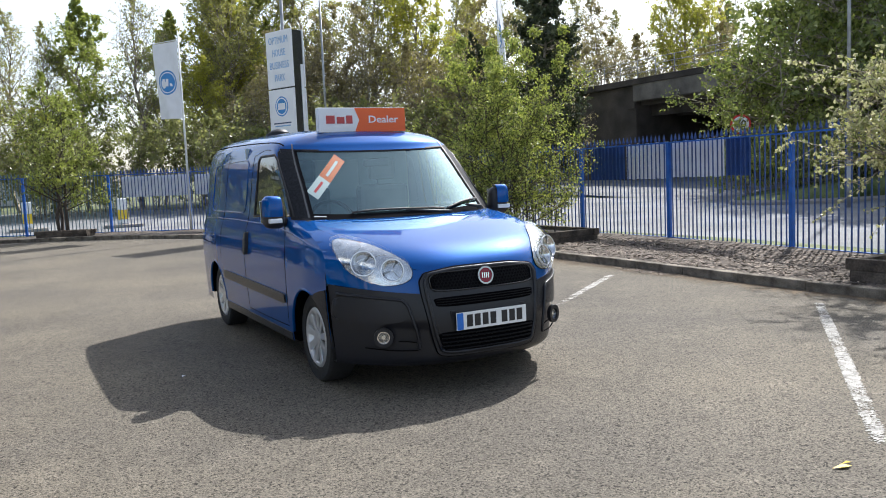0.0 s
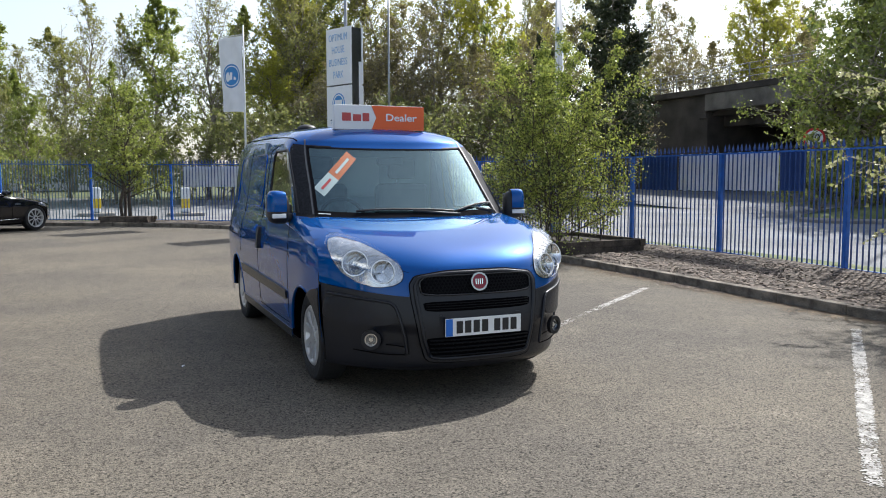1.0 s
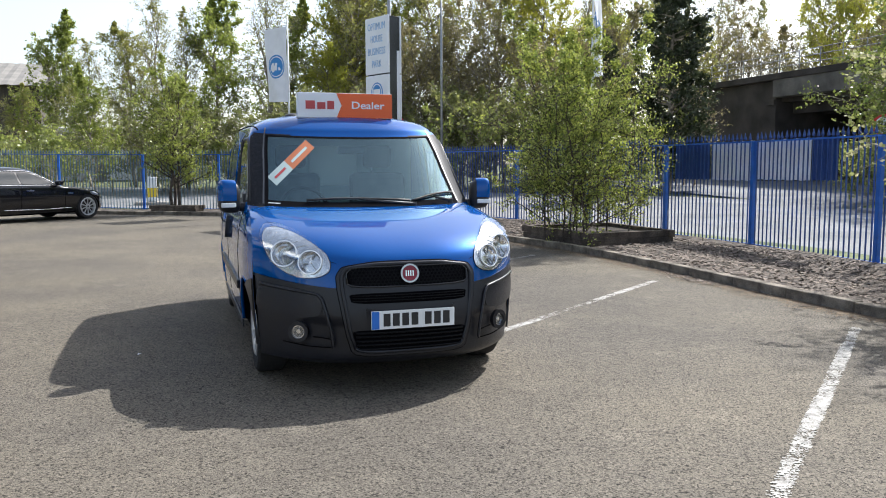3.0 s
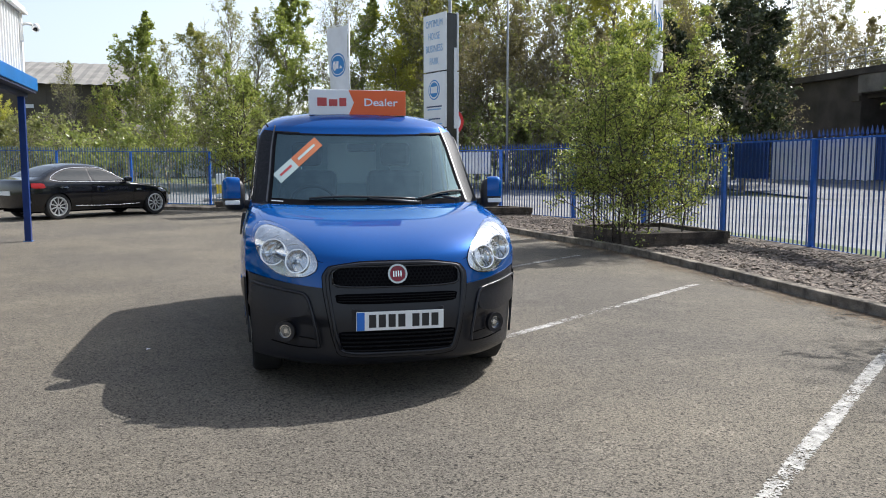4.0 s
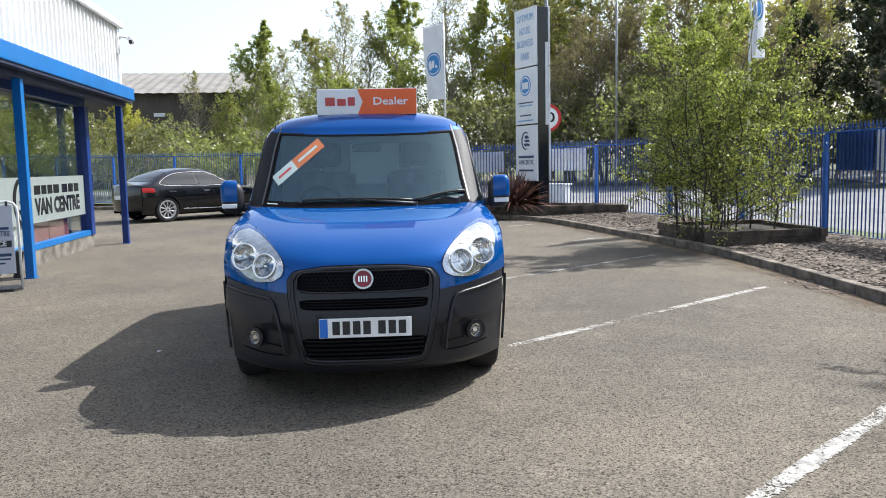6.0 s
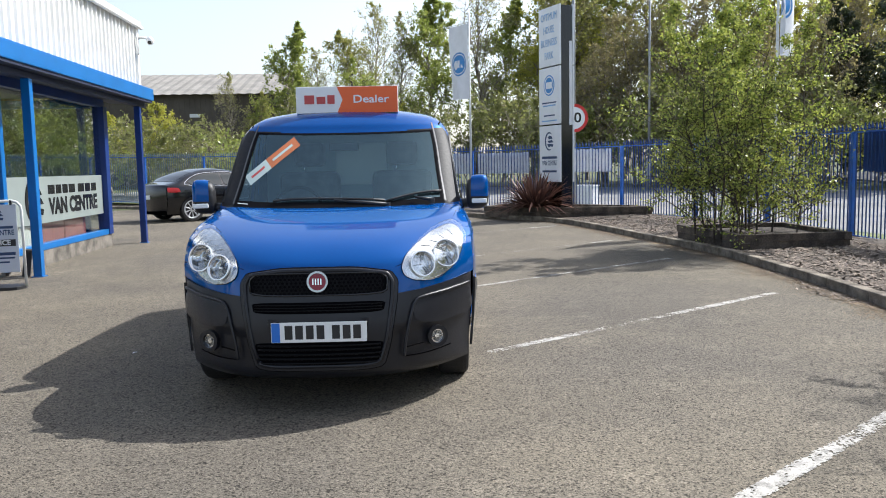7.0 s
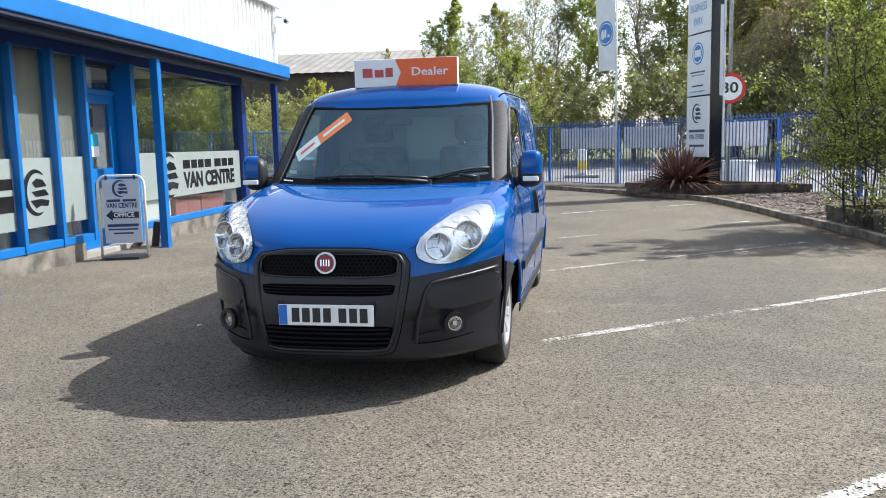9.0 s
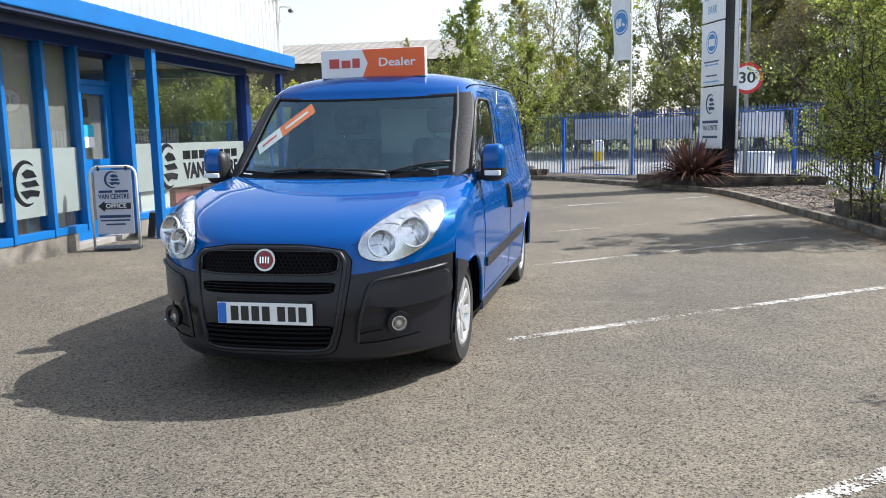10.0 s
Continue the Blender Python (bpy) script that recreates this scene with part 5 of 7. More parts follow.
draw.line("shield_rim", "front", RIM + RIM[:1], 0.013, TRIM, van, 0.021, n=0)
MESH = rounded([(-.365, .668), (.365, .668), (.375, .75), (.33, .782), (-.33, .782), (-.375, .75)], 3, .25)
# the openings are flat black sheets that paint the shade of recesses
draw.piece("grille_recess_shade", "front", MESH, 0.0225, GAP, van, cuts=4, depth=0.004)
draw.line("grille_frame", "front", MESH + MESH[:1], 0.006, BLACK_GLOSS, van, 0.026, n=0)
bm = bmesh.new()
hexr = 0.0125
for row in range(7):
    for col in range(36):
        x = -.345 + col * hexr * 1.9 + (row % 2) * hexr * 0.95
        z = .678 + row * hexr * 1.45
        if abs(x) > .352 or z > .778:
            continue
        q = [draw.from_axis("front", x + hexr * math.cos(math.radians(60 * k + 30)), z + hexr * 0.86 * math.sin(math.radians(60 * k + 30)), 0.027) for k in range(6)]
        i0 = [bm.verts.new(p) for p in q]
        cen = sum(q, Vector()) / 6
        i1 = [bm.verts.new(cen + (p - cen) * 0.74) for p in q]
        for k in range(6):
            bm.faces.new((i0[k], i0[(k + 1) % 6], i1[(k + 1) % 6], i1[k]))
part("grille_mesh", bm, GRILLE, van, "black honeycomb mesh")
draw.piece("upper_slot_shade", "front", rounded([(-.35, .572), (.35, .572), (.365, .632), (-.365, .632)], 3, .2), 0.0225, GAP, van, cuts=4, depth=0.004)
for z in (.588, .603, .618):
    draw.line("slot_bar", "front", [(-.345, z), (0, z), (.345, z)], 0.0035, GRILLE, van, 0.024, n=14)
draw.piece("lower_recess_shade", "front", rounded([(-.315, .285), (.315, .285), (.352, .418), (-.352, .418)], 3, .12), 0.0225, GAP, van, cuts=4, depth=0.004)
for z in (.303, .328, .353, .380, .402):
    draw.line("lower_slat", "front", [(-.33, z), (0, z), (.33, z)], 0.006, GRILLE, van, 0.027, n=14)
bp = draw.from_axis("front", 0, .738, 0.030)
badge = new("badge")
badge.parent = van
badge.matrix_basis = Matrix.Translation(bp) @ Matrix.Rotation(radians(-8), 4, "X") @ F
ring("badge_ring", Matrix.Identity(4), 0.047, 0.058, BADGE_RIM, badge, 0.013, label="chrome ring")
disc("badge_face", Matrix.Identity(4), 0.048, BADGE_RED, badge, 0.010, 32, "dark red face")
for i in range(4):
    boxed("badge_bar", (-.027 + i * .0145, -.0205 + i * .0145, -0.017, 0.017, 0.010, 0.013), CHROME, badge)
plate = new("number_plate")
plate.parent = van
plate.matrix_basis = Matrix.Translation((0.007, -0.034, .480)) @ F
plate["label"] = "white plate with a blue end band and dark bars"
boxed("plate_base", (-.26, .26, -.0555, .0555, 0, 0.006), PLATE_W, plate, bevel=0.002)
boxed("band", (-.257, -.212, -.053, .053, 0.006, 0.008), EU_BLUE, plate)
for x in (-.165, -.108, -.05, .008, .092, .150, .207):
    boxed("bar", (x - .021, x + .021, -.038, .038, 0.006, 0.008), BLACK, plate)
boxed("plate_holder", (-.275, .275, -.005, .03, .41, .55), TRIM, van, bevel=0.004)

# headlamps
for s in (-1, 1):
    o = [(.455, .805), (.470, .758), (.525, .728), (.61, .718), (.70, .744), (.775, .80), (.812, .88), (.818, .945), (.79, .995), (.725, 1.008), (.625, .975), (.535, .915), (.475, .86)]
    o = rounded([(s * a, b) for a, b in o], 2, .3)
    hl = draw.piece("headlamp", "front", o, 0.006, LAMP_BOWL, van, "large clear headlamp with bright reflectors", 5, 0.01)
    # stepped facets of the upper reflector, where the turn signal sits
    for i in range(4):
        f = i / 3
        p0, p1 = (.565 + .16 * f, .905 + .070 * f), (.640 + .135 * f, .893 + .030 * f)
        draw.line("reflector_step", "front", [(s * p0[0], p0[1]), (s * (p0[0] + p1[0]) / 2, (p0[1] + p1[1]) / 2 + .004), (s * p1[0], p1[1])], 0.0022, LAMP_BOWL, hl, 0.008, n=8)
    for (a, b, r) in ((.566, .812, .070), (.702, .856, .078)):
        c = draw.from_axis("front", s * a, b, 0.002)
        mm = Matrix.Translation(c) @ Matrix.Rotation(s * 0.40, 4, "Z") @ Matrix.Rotation(radians(-14), 4, "X") @ F
        bm = bmesh.new()
        n = 28
        prof = [(r, 0.030), (r * 0.96, 0.028), (r * 0.90, 0.012), (r * 0.74, -0.006), (r * 0.50, -0.018), (r * 0.26, -0.022)]
        rr = [[bm.verts.new((p * math.cos(2 * math.pi * j / n), p * math.sin(2 * math.pi * j / n), z)) for p, z in prof] for j in range(n)]
        for j in range(n):
            for i in range(len(prof) - 1):
                bm.faces.new((rr[j][i], rr[(j + 1) % n][i], rr[(j + 1) % n][i + 1], rr[j][i + 1]))
        part("reflector_bowl", bm, CHROME, hl, smooth=True, m=mm)
        disc("bulb_seat", mm @ Matrix.Translation((0, 0, -0.026)), r * 0.30, GRILLE, hl, 0.010, 18)
        for k in range(3):
            boxed("facet_line", (r * 0.30, r * 0.90, -0.0015, 0.0015, 0.006, 0.016), LAMP_DARK, hl, m=mm @ Matrix.Rotation(radians(70 + 120 * k), 4, "Z"))
        rodded("bulb", (0, 0, -0.018), (0, 0, 0.016), r * 0.11, LAMP_SILVER, hl, r * 0.09, 12).matrix_basis = mm
        ring("lamp_ring", mm @ Matrix.Translation((0, 0, 0.020)), r * 0.97, r * 1.05, LAMP_SILVER, hl, 0.012)
    draw.piece("lens_cover", "front", o, 0.034, LENS, hl, "clear lens", 5, 0.03)
    draw.line("lamp_seam", "front", o + o[:1], 0.0032, GAP, hl, 0.003, n=0)

# shut lines
for s in (-1, 1):
    draw.line("bonnet_gap", "front", [(s * .425, .81), (s * .45, .818), (s * .475, .83)], 0.0018, GAP, van, -0.001, n=16)
    draw.line("bonnet_gap", "top", [(s * .70, .50), (s * .77, .80), (s * .80, 1.02), (s * .795, 1.17)], 0.0014, GAP, van, -0.001, n=22)
    nm = "left" if s > 0 else "right"
    draw.line("door_gap", nm, [(1.52, 1.12), (1.40, 1.04), (1.33, .88), (1.33, .6), (1.36, .36)], 0.0035, GAP, van, -0.001, n=24)
    draw.line("door_gap", nm, [(2.47, 1.62), (2.49, 1.3), (2.49, .9), (2.47, .36)], 0.0035, GAP, van, -0.001, n=24)
    draw.line("door_gap", nm, [(1.36, .335), (1.9, .33), (2.47, .335)], 0.0035, GAP, van, -0.001, n=20)
    draw.line("door_gap", nm, [(2.47, 1.62), (2.2, 1.66), (2.02, 1.655)], 0.003, GAP, van, -0.001, n=12)
    draw.line("panel_gap", nm, [(3.36, 1.66), (3.38, 1.2), (3.37, .7)], 0.003, GAP, van, -0.001, n=20)
    draw.line("swage", nm, [(.98, .99), (1.6, 1.055), (2.6, 1.075), (3.6, 1.075), (4.25, 1.06)], 0.004, VAN_BLUE, van, -0.001, n=30)
    draw.piece("rub_strip", nm, rounded([(1.37, .505), (3.26, .525), (3.26, .60), (1.37, .575)], 3, .08), 0.014, TRIM, van, "black side moulding", 6, 0.02)
    draw.piece("sill_trim", nm, [(1.30, .238), (3.30, .238), (3.30, .30), (1.30, .295)], 0.006, TRIM, van, "", 6, 0.01)
    hd = draw.piece("door_handle", nm, rounded([(2.36, .80), (2.43, .80), (2.44, .98), (2.37, .98)], 3, .35), 0.030, BLACK, van, "black upright door handle", 3, 0.036)
    draw.line("roof_channel", "top", [(s * .705, 1.86), (s * .722, 2.1), (s * .718, 2.8), (s * .712, 3.6), (s * .69, 4.2)], 0.006, GAP, van, -0.001, n=30)
    # pressed panel on the load side
    draw.line("pressed_line", nm, rounded([(2.62, 1.14), (3.98, 1.14), (3.92, 1.58), (2.62, 1.60)], 4, .12) + [rounded([(2.62, 1.14), (3.98, 1.14), (3.92, 1.58), (2.62, 1.60)], 4, .12)[0]], 0.006, VAN_BLUE, van, 0.0, n=0)
    draw.piece("bumper_return", nm, [(.558, .25), (.568, .33), (.585, .40), (.615, .475), (.66, .545), (.72, .593), (.765, .617), (.72, .650), (.64, .672), (.558, .682)], 0.012, TRIM, van, "", 4, 0.016)
    # wheel-arch lips
    for a in AX:
        pts = [(a + AR * math.cos(t), .30 + AR * math.sin(t)) for t in np.linspace(0.02, math.pi - (0.02 if a > 2 else 0.0), 26) if a > 2 or t < 1.95]
        bm = bmesh.new()
        tube(bm, [(s * (VS.half(py, pz) - 0.006), py, pz) for py, pz in pts], 0.012, 6)
        part("arch_lip", bm, VAN_BLUE, van, smooth=True)
        bm = bmesh.new()
        k = 18
        for x in (s * .905, s * .52):
            for t in range(k + 1):
                an = math.pi * t / k
                bm.verts.new((x, a + (AR + .004) * math.cos(an), .30 + (AR + .004) * math.sin(an)))
        bm.verts.ensure_lookup_table()
        for t in range(k):
            bm.faces.new((bm.verts[t], bm.verts[t + 1], bm.verts[k + 2 + t], bm.verts[k + 1 + t]))
        for v in bm.verts:
            if abs(v.co.x) > .7:
                v.co.x = s * (VS.half(v.co.y, v.co.z) - 0.012)
        part("wheel_housing", bm, GAP, van)
    for a in AX:
        wheel(van, s * .757, a, .312, .19, s, .205, 9, spoke_w=0.027)
    # mirrors
    mir = new("door_mirror")
    mir.parent = van
    mir.matrix_basis = Matrix.Translation((s * .962, 1.37, 1.185)) @ Matrix.Rotation(s * radians(-10), 4, "Z") @ Matrix.Scale(1.0, 4)
    bm = bmesh.new()
    bmesh.ops.create_uvsphere(bm, u_segments=20, v_segments=14, radius=1)
    for v in bm.verts:
        q = v.co
        e = 0.55
        v.co = Vector((math.copysign(abs(q.x) ** e, q.x) * .082, math.copysign(abs(q.y) ** .8, q.y) * .075, math.copysign(abs(q.z) ** e, q.z) * .116 + (0.012 * s * q.x)))
    top = bmesh.new()
    part("mirror_back", bm.copy(), BLACK, mir, "black mirror shell", smooth=True, m=Matrix.Translation((0, 0.02, -0.012)) @ Matrix.Scale(0.97, 4))
    geom = list(bm.verts) + list(bm.edges) + list(bm.faces)
    bmesh.ops.bisect_plane(bm, geom=geom, plane_co=(0, 0, -0.035), plane_no=(0, 0, -1), clear_outer=True)
    geom = list(bm.verts) + list(bm.edges) + list(bm.faces)
    bmesh.ops.bisect_plane(bm, geom=geom, plane_co=(0, 0.045, 0), plane_no=(0, 1, 0), clear_outer=True)
    geom = list(bm.verts) + list(bm.edges) + list(bm.faces)
    bmesh.ops.bisect_plane(bm, geom=geom, plane_co=(-s * 0.035, 0, 0), plane_no=(-s, 0, 0), clear_outer=True)
    part("mirror_cap", bm, VAN_BLUE, mir, "blue painted cap", smooth=True)
    top.free()
    boxed("indicator", (-.030 if s > 0 else -.074, .074 if s > 0 else .030, -.074, -.05, -.082, -.050), PLATE_W, mir, "pale indicator strip", 0.006)
    boxed("mirror_glass", (-.066, .066, .086, .090, -.08, .08), CHROME, mir, "mirror glass", 0.004)
    tubed("arm", [(-s * .05, .03, -.075), (-s * .10, .04, -.085), (-s * .15, .06, -.09)], [.03, .034, .04], BLACK, mir)
draw.piece("mirror_base", "left", [(1.44, 1.09), (1.66, 1.10), (1.60, 1.20), (1.52, 1.19)], 0.012, BLACK, van, "", 2, 0.016)
draw.piece("mirror_base", "right", [(1.44, 1.09), (1.66, 1.10), (1.60, 1.20), (1.52, 1.19)], 0.012, BLACK, van, "", 2, 0.016)
# underside, so that no light passes beneath
boxed("underbody", (-.62, .62, .35, 4.2, .20, .30), GAP, van)
for s in (-1, 1):
    boxed("sill_floor", (min(s * .63, s * .83), max(s * .63, s * .83), 1.36, 3.24, .21, .30), GAP, van)

# wipers


def wiper(pts, lift):
    w = new("wiper")
    w.parent = van
    q = [draw.from_axis("top", a, b, lift) for a, b in pts]
    tubed("wiper_arm", [q[0], q[1]], [.013, .008], BLACK, w)
    bm = bmesh.new()
    tube(bm, [draw.from_axis("top", pts[2][0] + (pts[3][0] - pts[2][0]) * i / 8, pts[2][1] + (pts[3][1] - pts[2][1]) * i / 8, 0.014) for i in range(9)], 0.009, 6)
    part("wiper_blade", bm, BLACK, w, smooth=True)


wiper([(.34, 1.09), (-.02, 1.125), (-.44, 1.165), (.32, 1.140)], 0.030)
wiper([(.64, 1.14), (.52, 1.18), (.33, 1.135), (.70, 1.30)], 0.030)
for x, y in ((.34, 1.09), (.64, 1.14)):
    c = draw.from_axis("top", x, y, 0.01)
    disc("wiper_pivot", Matrix.Translation(c), 0.02, BLACK, van, 0.03, 14)

# inside the cab
boxed("headliner", (-.66, .66, 2.02, 2.72, 1.655, 1.675), surf("headliner_cloth", (0.62, 0.63, 0.62), 0.9, var=0.05), van, "pale cloth headliner")
boxed("cab_floor", (-.78, .78, 1.0, 2.75, .32, .36), GAP, van)
boxed("bulkhead", (-.78, .78, 2.72, 2.76, .36, 1.70), surf("bulkhead_board", (0.44, 0.52, 0.54), 0.7, var=0.08), van, "grey bulkhead behind the seats")
# opaque pale board in place of light coming through the bulkhead window
boxed("bulkhead_window", (-.18, .26, 2.70, 2.72, 1.22, 1.58), surf("bulkhead_window_light", (0.9, 0.92, 0.92), 0.6, var=0.05), van, "pale panel standing for light through the bulkhead window", 0.01)
bm = bmesh.new()
box(bm, -.74, .74, 1.14, 1.60, .82, 1.05, 0.05)
box(bm, -.62, -.12, 1.38, 1.66, 1.00, 1.11, 0.05)
part("dashboard", bm, BLACK, van, "black moulded dashboard")
wl = new("steering_wheel")
wl.parent = van
wl.matrix_basis = Matrix.Translation((-.37, 1.74, 1.06)) @ Matrix.Rotation(radians(62), 4, "X")
bm = bmesh.new()
tube(bm, [(.185 * math.cos(2 * math.pi * i / 28), .185 * math.sin(2 * math.pi * i / 28), 0) for i in range(28)], .016, 8, True)
part("wheel_rim", bm, BLACK, wl, smooth=True)
boxed("wheel_hub", (-.08, .08, -.06, .06, -.03, .02), BLACK, wl, bevel=.02)
boxed("wheel_spoke", (-.18, .18, -.02, .02, -.01, .01), BLACK, wl, bevel=.006)
for x in (-.37, .40):
    seat = new("cab_seat")
    seat.parent = van
    seat.matrix_basis = Matrix.Translation((x, 2.2, .36))
    boxed("cushion", (-.25, .25, -.28, .25, .20, .38), CLOTH, seat, bevel=.05)
    boxed("backrest", (-.25, .25, .22, .36, .34, .98), CLOTH, seat, bevel=.05)
    boxed("headrest", (-.13, .13, .24, .34, 1.02, 1.22), CLOTH, seat, bevel=.04)
    rodded("headrest_bar", (-.05, .29, .95), (-.05, .29, 1.05), .008, CHROME, seat)
boxed("rear_view_mirror", (-.11, .11, 1.66, 1.69, 1.49, 1.55), BLACK, van, bevel=.012)

# the sticker on the screen: an orange and pale strip laid at a slant
def strip(name, a, b, w, f0, f1, material, off, label="", shift=0.0):
    a, b = Vector(a), Vector(b)
    d = (b - a)
    n = Vector((-d.y, d.x)).normalized()
    p = [a + d * f0 - n * w + n * shift, a + d * f1 - n * w + n * shift, a + d * f1 + n * w + n * shift, a + d * f0 + n * w + n * shift]
    return draw.piece(name, "front", [tuple(q) for q in p], off, material, van, label, 3, 0.002)


SA, SB = (-.655, 1.285), (-.335, 1.565)
strip("screen_sticker", SA, SB, .042, 0.0, .42, PALE, 0.003, "pale half of a slanting warranty sticker")
strip("screen_sticker", SA, SB, .042, .42, 1.0, STICKER_ORANGE, 0.003, "orange half of a slanting warranty sticker")
strip("sticker_mark", SA, SB, .008, .08, .34, MARK_RED, 0.005)
strip("sticker_mark", SA, SB, .009, .50, .90, PALE, 0.005)
draw.piece("screen_label", "front", [(-.70, 1.118), (-.62, 1.112), (-.62, 1.132), (-.70, 1.138)], 0.003, SIGN_WHITE, van, "", 1, 0.002)

vent = new("roof_vent")
vent.parent = van
vent.matrix_basis = Matrix.Translation(draw.from_axis("top", -.17, 3.72, -0.004))
vent["label"] = "low black roof ventilator"
disc("vent_base", Matrix.Identity(4), .13, BLACK, vent, .03, 28)
bm = bmesh.new()
bmesh.ops.create_uvsphere(bm, u_segments=24, v_segments=12, radius=.10)
for v in bm.verts:
    v.co.z = max(0.0, v.co.z) * .5
part("vent_cap", bm, BLACK, vent, smooth=True, m=Matrix.Translation((0, 0, .03)))

# the magnetic sign on the roof
rs = thing("roof_sign", pose(2.793, 6.227, 1.728), "white and orange dealer sign standing on the van roof", "sign")
boxed("board", (-.39, .39, 0.0, .07, .055, .258), SIGN_WHITE, rs, bevel=0.006)
bm = bmesh.new()
slab(bm, [(-.075, .058), (.388, .058), (.388, .255), (-.075, .255), (-.033, .157)], 0.0, 0.004)
part("orange_half", bm, ORANGE, rs, "orange half with an arrow edge", m=Matrix.Translation((0, 0, 0)) @ F)
lettering("lettering", "Dealer", .083, SIGN_WHITE, rs, Matrix.Translation((.183, -.006, .158)) @ F, width=.272, bold=0.001)
# the maker's mark as three plain red blocks
for x0, x1, z1 in ((-.325, -.250, .193), (-.232, -.165, .181), (-.150, -.094, .193)):
    boxed("emblem_block", (x0, x1, -.003, 0.0, .127, z1), MARK_RED, rs)
for x in (-.28, .28):
    boxed("magnet_foot", (x - .055, x + .055, -.01, .10, 0.0, .055), BLACK, rs, bevel=0.008)

# ---- showroom details ----
FILM_TEXT = BLACK_GLOSS
DOORPLATE = surf("door_notice", (0.03, 0.35, 0.50), 0.5, var=0.1)
FACE = Matrix.Rotation(math.pi / 2, 4, "Z") @ F      # lettering that looks along +x of the building


def on_glass(y, z, x=0.004):
    return Matrix.Translation((x, y, z)) @ FACE


# big window film beside the canopy post
film = thing("window_lettering", BLD, "frosted film band on the glass with black lettering and emblem", "window film", "films on the shop windows")
boxed("film", (-0.004, 0.0, -1.02, 3.00, 0.62, 1.32), FROST, film, "pale frosted band")
swoosh_emblem(film, on_glass(0.02, 0.96), 0.66, FILM_TEXT)
for a, b in ((0.52, 0.78), (0.83, 1.05), (1.10, 1.32), (1.37, 1.64), (1.78, 2.06), (2.11, 2.36), (2.41, 2.66)):
    boxed("name_bar", (0.0, 0.003, a, b, 1.05, 1.19), FILM_TEXT, film, "black bar")
lettering("lettering", "VAN CENTRE", 0.34, FILM_TEXT, film, on_glass(1.60, 0.85), width=2.16, label="bold black lettering", bold=0.016)
# row of red storage boxes inside, seen under the film
box0 = thing("storage_box", BLD @ pose(-0.16, 0.62, 0.22), "dull red storage box standing just inside the window", "box", "red boxes behind the shop window")
boxed("box_body", (-0.10, 0.06, -0.235, 0.235, 0.0, 0.37), BRICK, box0, bevel=0.012)
boxed("box_lid", (-0.11, 0.07, -0.24, 0.24, 0.37, 0.41), BRICK, box0, bevel=0.01)
for i in range(1, 4):
    copy_thing(box0, BLD @ pose(-0.16 - 0.01 * (i % 2), 0.62 + 0.50 * i, 0.22))
wb = thing("display_plinth", BLD @ pose(-0.22, -0.32, 0.22), "low white display plinth inside the window", "plinth")
boxed("body", (-0.16, 0.16, -0.44, 0.44, 0.0, 0.36), INTERIOR, wb, bevel=0.01)
boxed("top", (-0.18, 0.18, -0.46, 0.46, 0.36, 0.39), INTERIOR, wb, bevel=0.006)
# smaller films on the left panes
for (a, b, txt) in ((-3.68, -3.02, True), (-4.42, -3.76, False)):
    f = thing("window_emblem", BLD, "frosted pane film with a black emblem", "window film", "films on the shop windows")
    if txt:
        swoosh_emblem(f, on_glass((a + b) / 2, 0.90, 0.002), 0.50, FILM_TEXT)
    else:
        for z, h in ((1.02, 0.06), (0.80, 0.09)):
            boxed("name_bar", (0.001, 0.004, a + 0.18, b - 0.02, z - h, z + h), FILM_TEXT, f)

# the entrance door
door = thing("door_1", BLD @ pose(-0.20, -1.73, 0.07), "blue glazed entrance door, closed, with notices on the glass", "door", "", "structure")
for nm, d in (("stile", (-0.03, 0.03, -0.55, -0.40, 0.0, 2.05)), ("stile", (-0.03, 0.03, 0.40, 0.55, 0.0, 2.05)), ("rail", (-0.03, 0.03, -0.40, 0.40, 0.0, 0.24)), ("rail", (-0.03, 0.03, -0.40, 0.40, 0.86, 1.06)), ("rail", (-0.03, 0.03, -0.40, 0.40, 1.93, 2.05)), ("transom", (-0.05, 0.05, -0.55, 0.55, 2.05, 2.12))):
    boxed(nm, d, BLUE, door, bevel=0.004)
boxed("pane", (-0.006, 0.0, -0.40, 0.40, 0.24, 0.86), PANE, door)
boxed("pane", (-0.006, 0.0, -0.40, 0.40, 1.06, 1.93), PANE, door)
boxed("upper_pane", (-0.006, 0.0, -0.55, 0.55, 2.12, 2.45), PANE, door)
for k in range(5):
    boxed("blind_slat", (-0.045, -0.04, -0.40 + k * 0.16, -0.235 + k * 0.16, 0.24, 1.93), BLIND, door, "taupe vertical blind")
boxed("notice", (0.002, 0.004, -0.16, 0.12, 1.36, 1.52), DOORPLATE, door, "blue notice")
boxed("notice", (0.002, 0.004, -0.16, 0.12, 1.22, 1.36), SIGN_WHITE, door, "white notice")
boxed("notice", (0.002, 0.004, -0.20, 0.02, 1.62, 1.86), BLACK, door, "black notice")
tubed("pull_handle", [(0.03, -0.47, 0.98), (0.075, -0.47, 0.98), (0.075, -0.47, 1.3), (0.03, -0.47, 1.3)], 0.012, GALV, door)
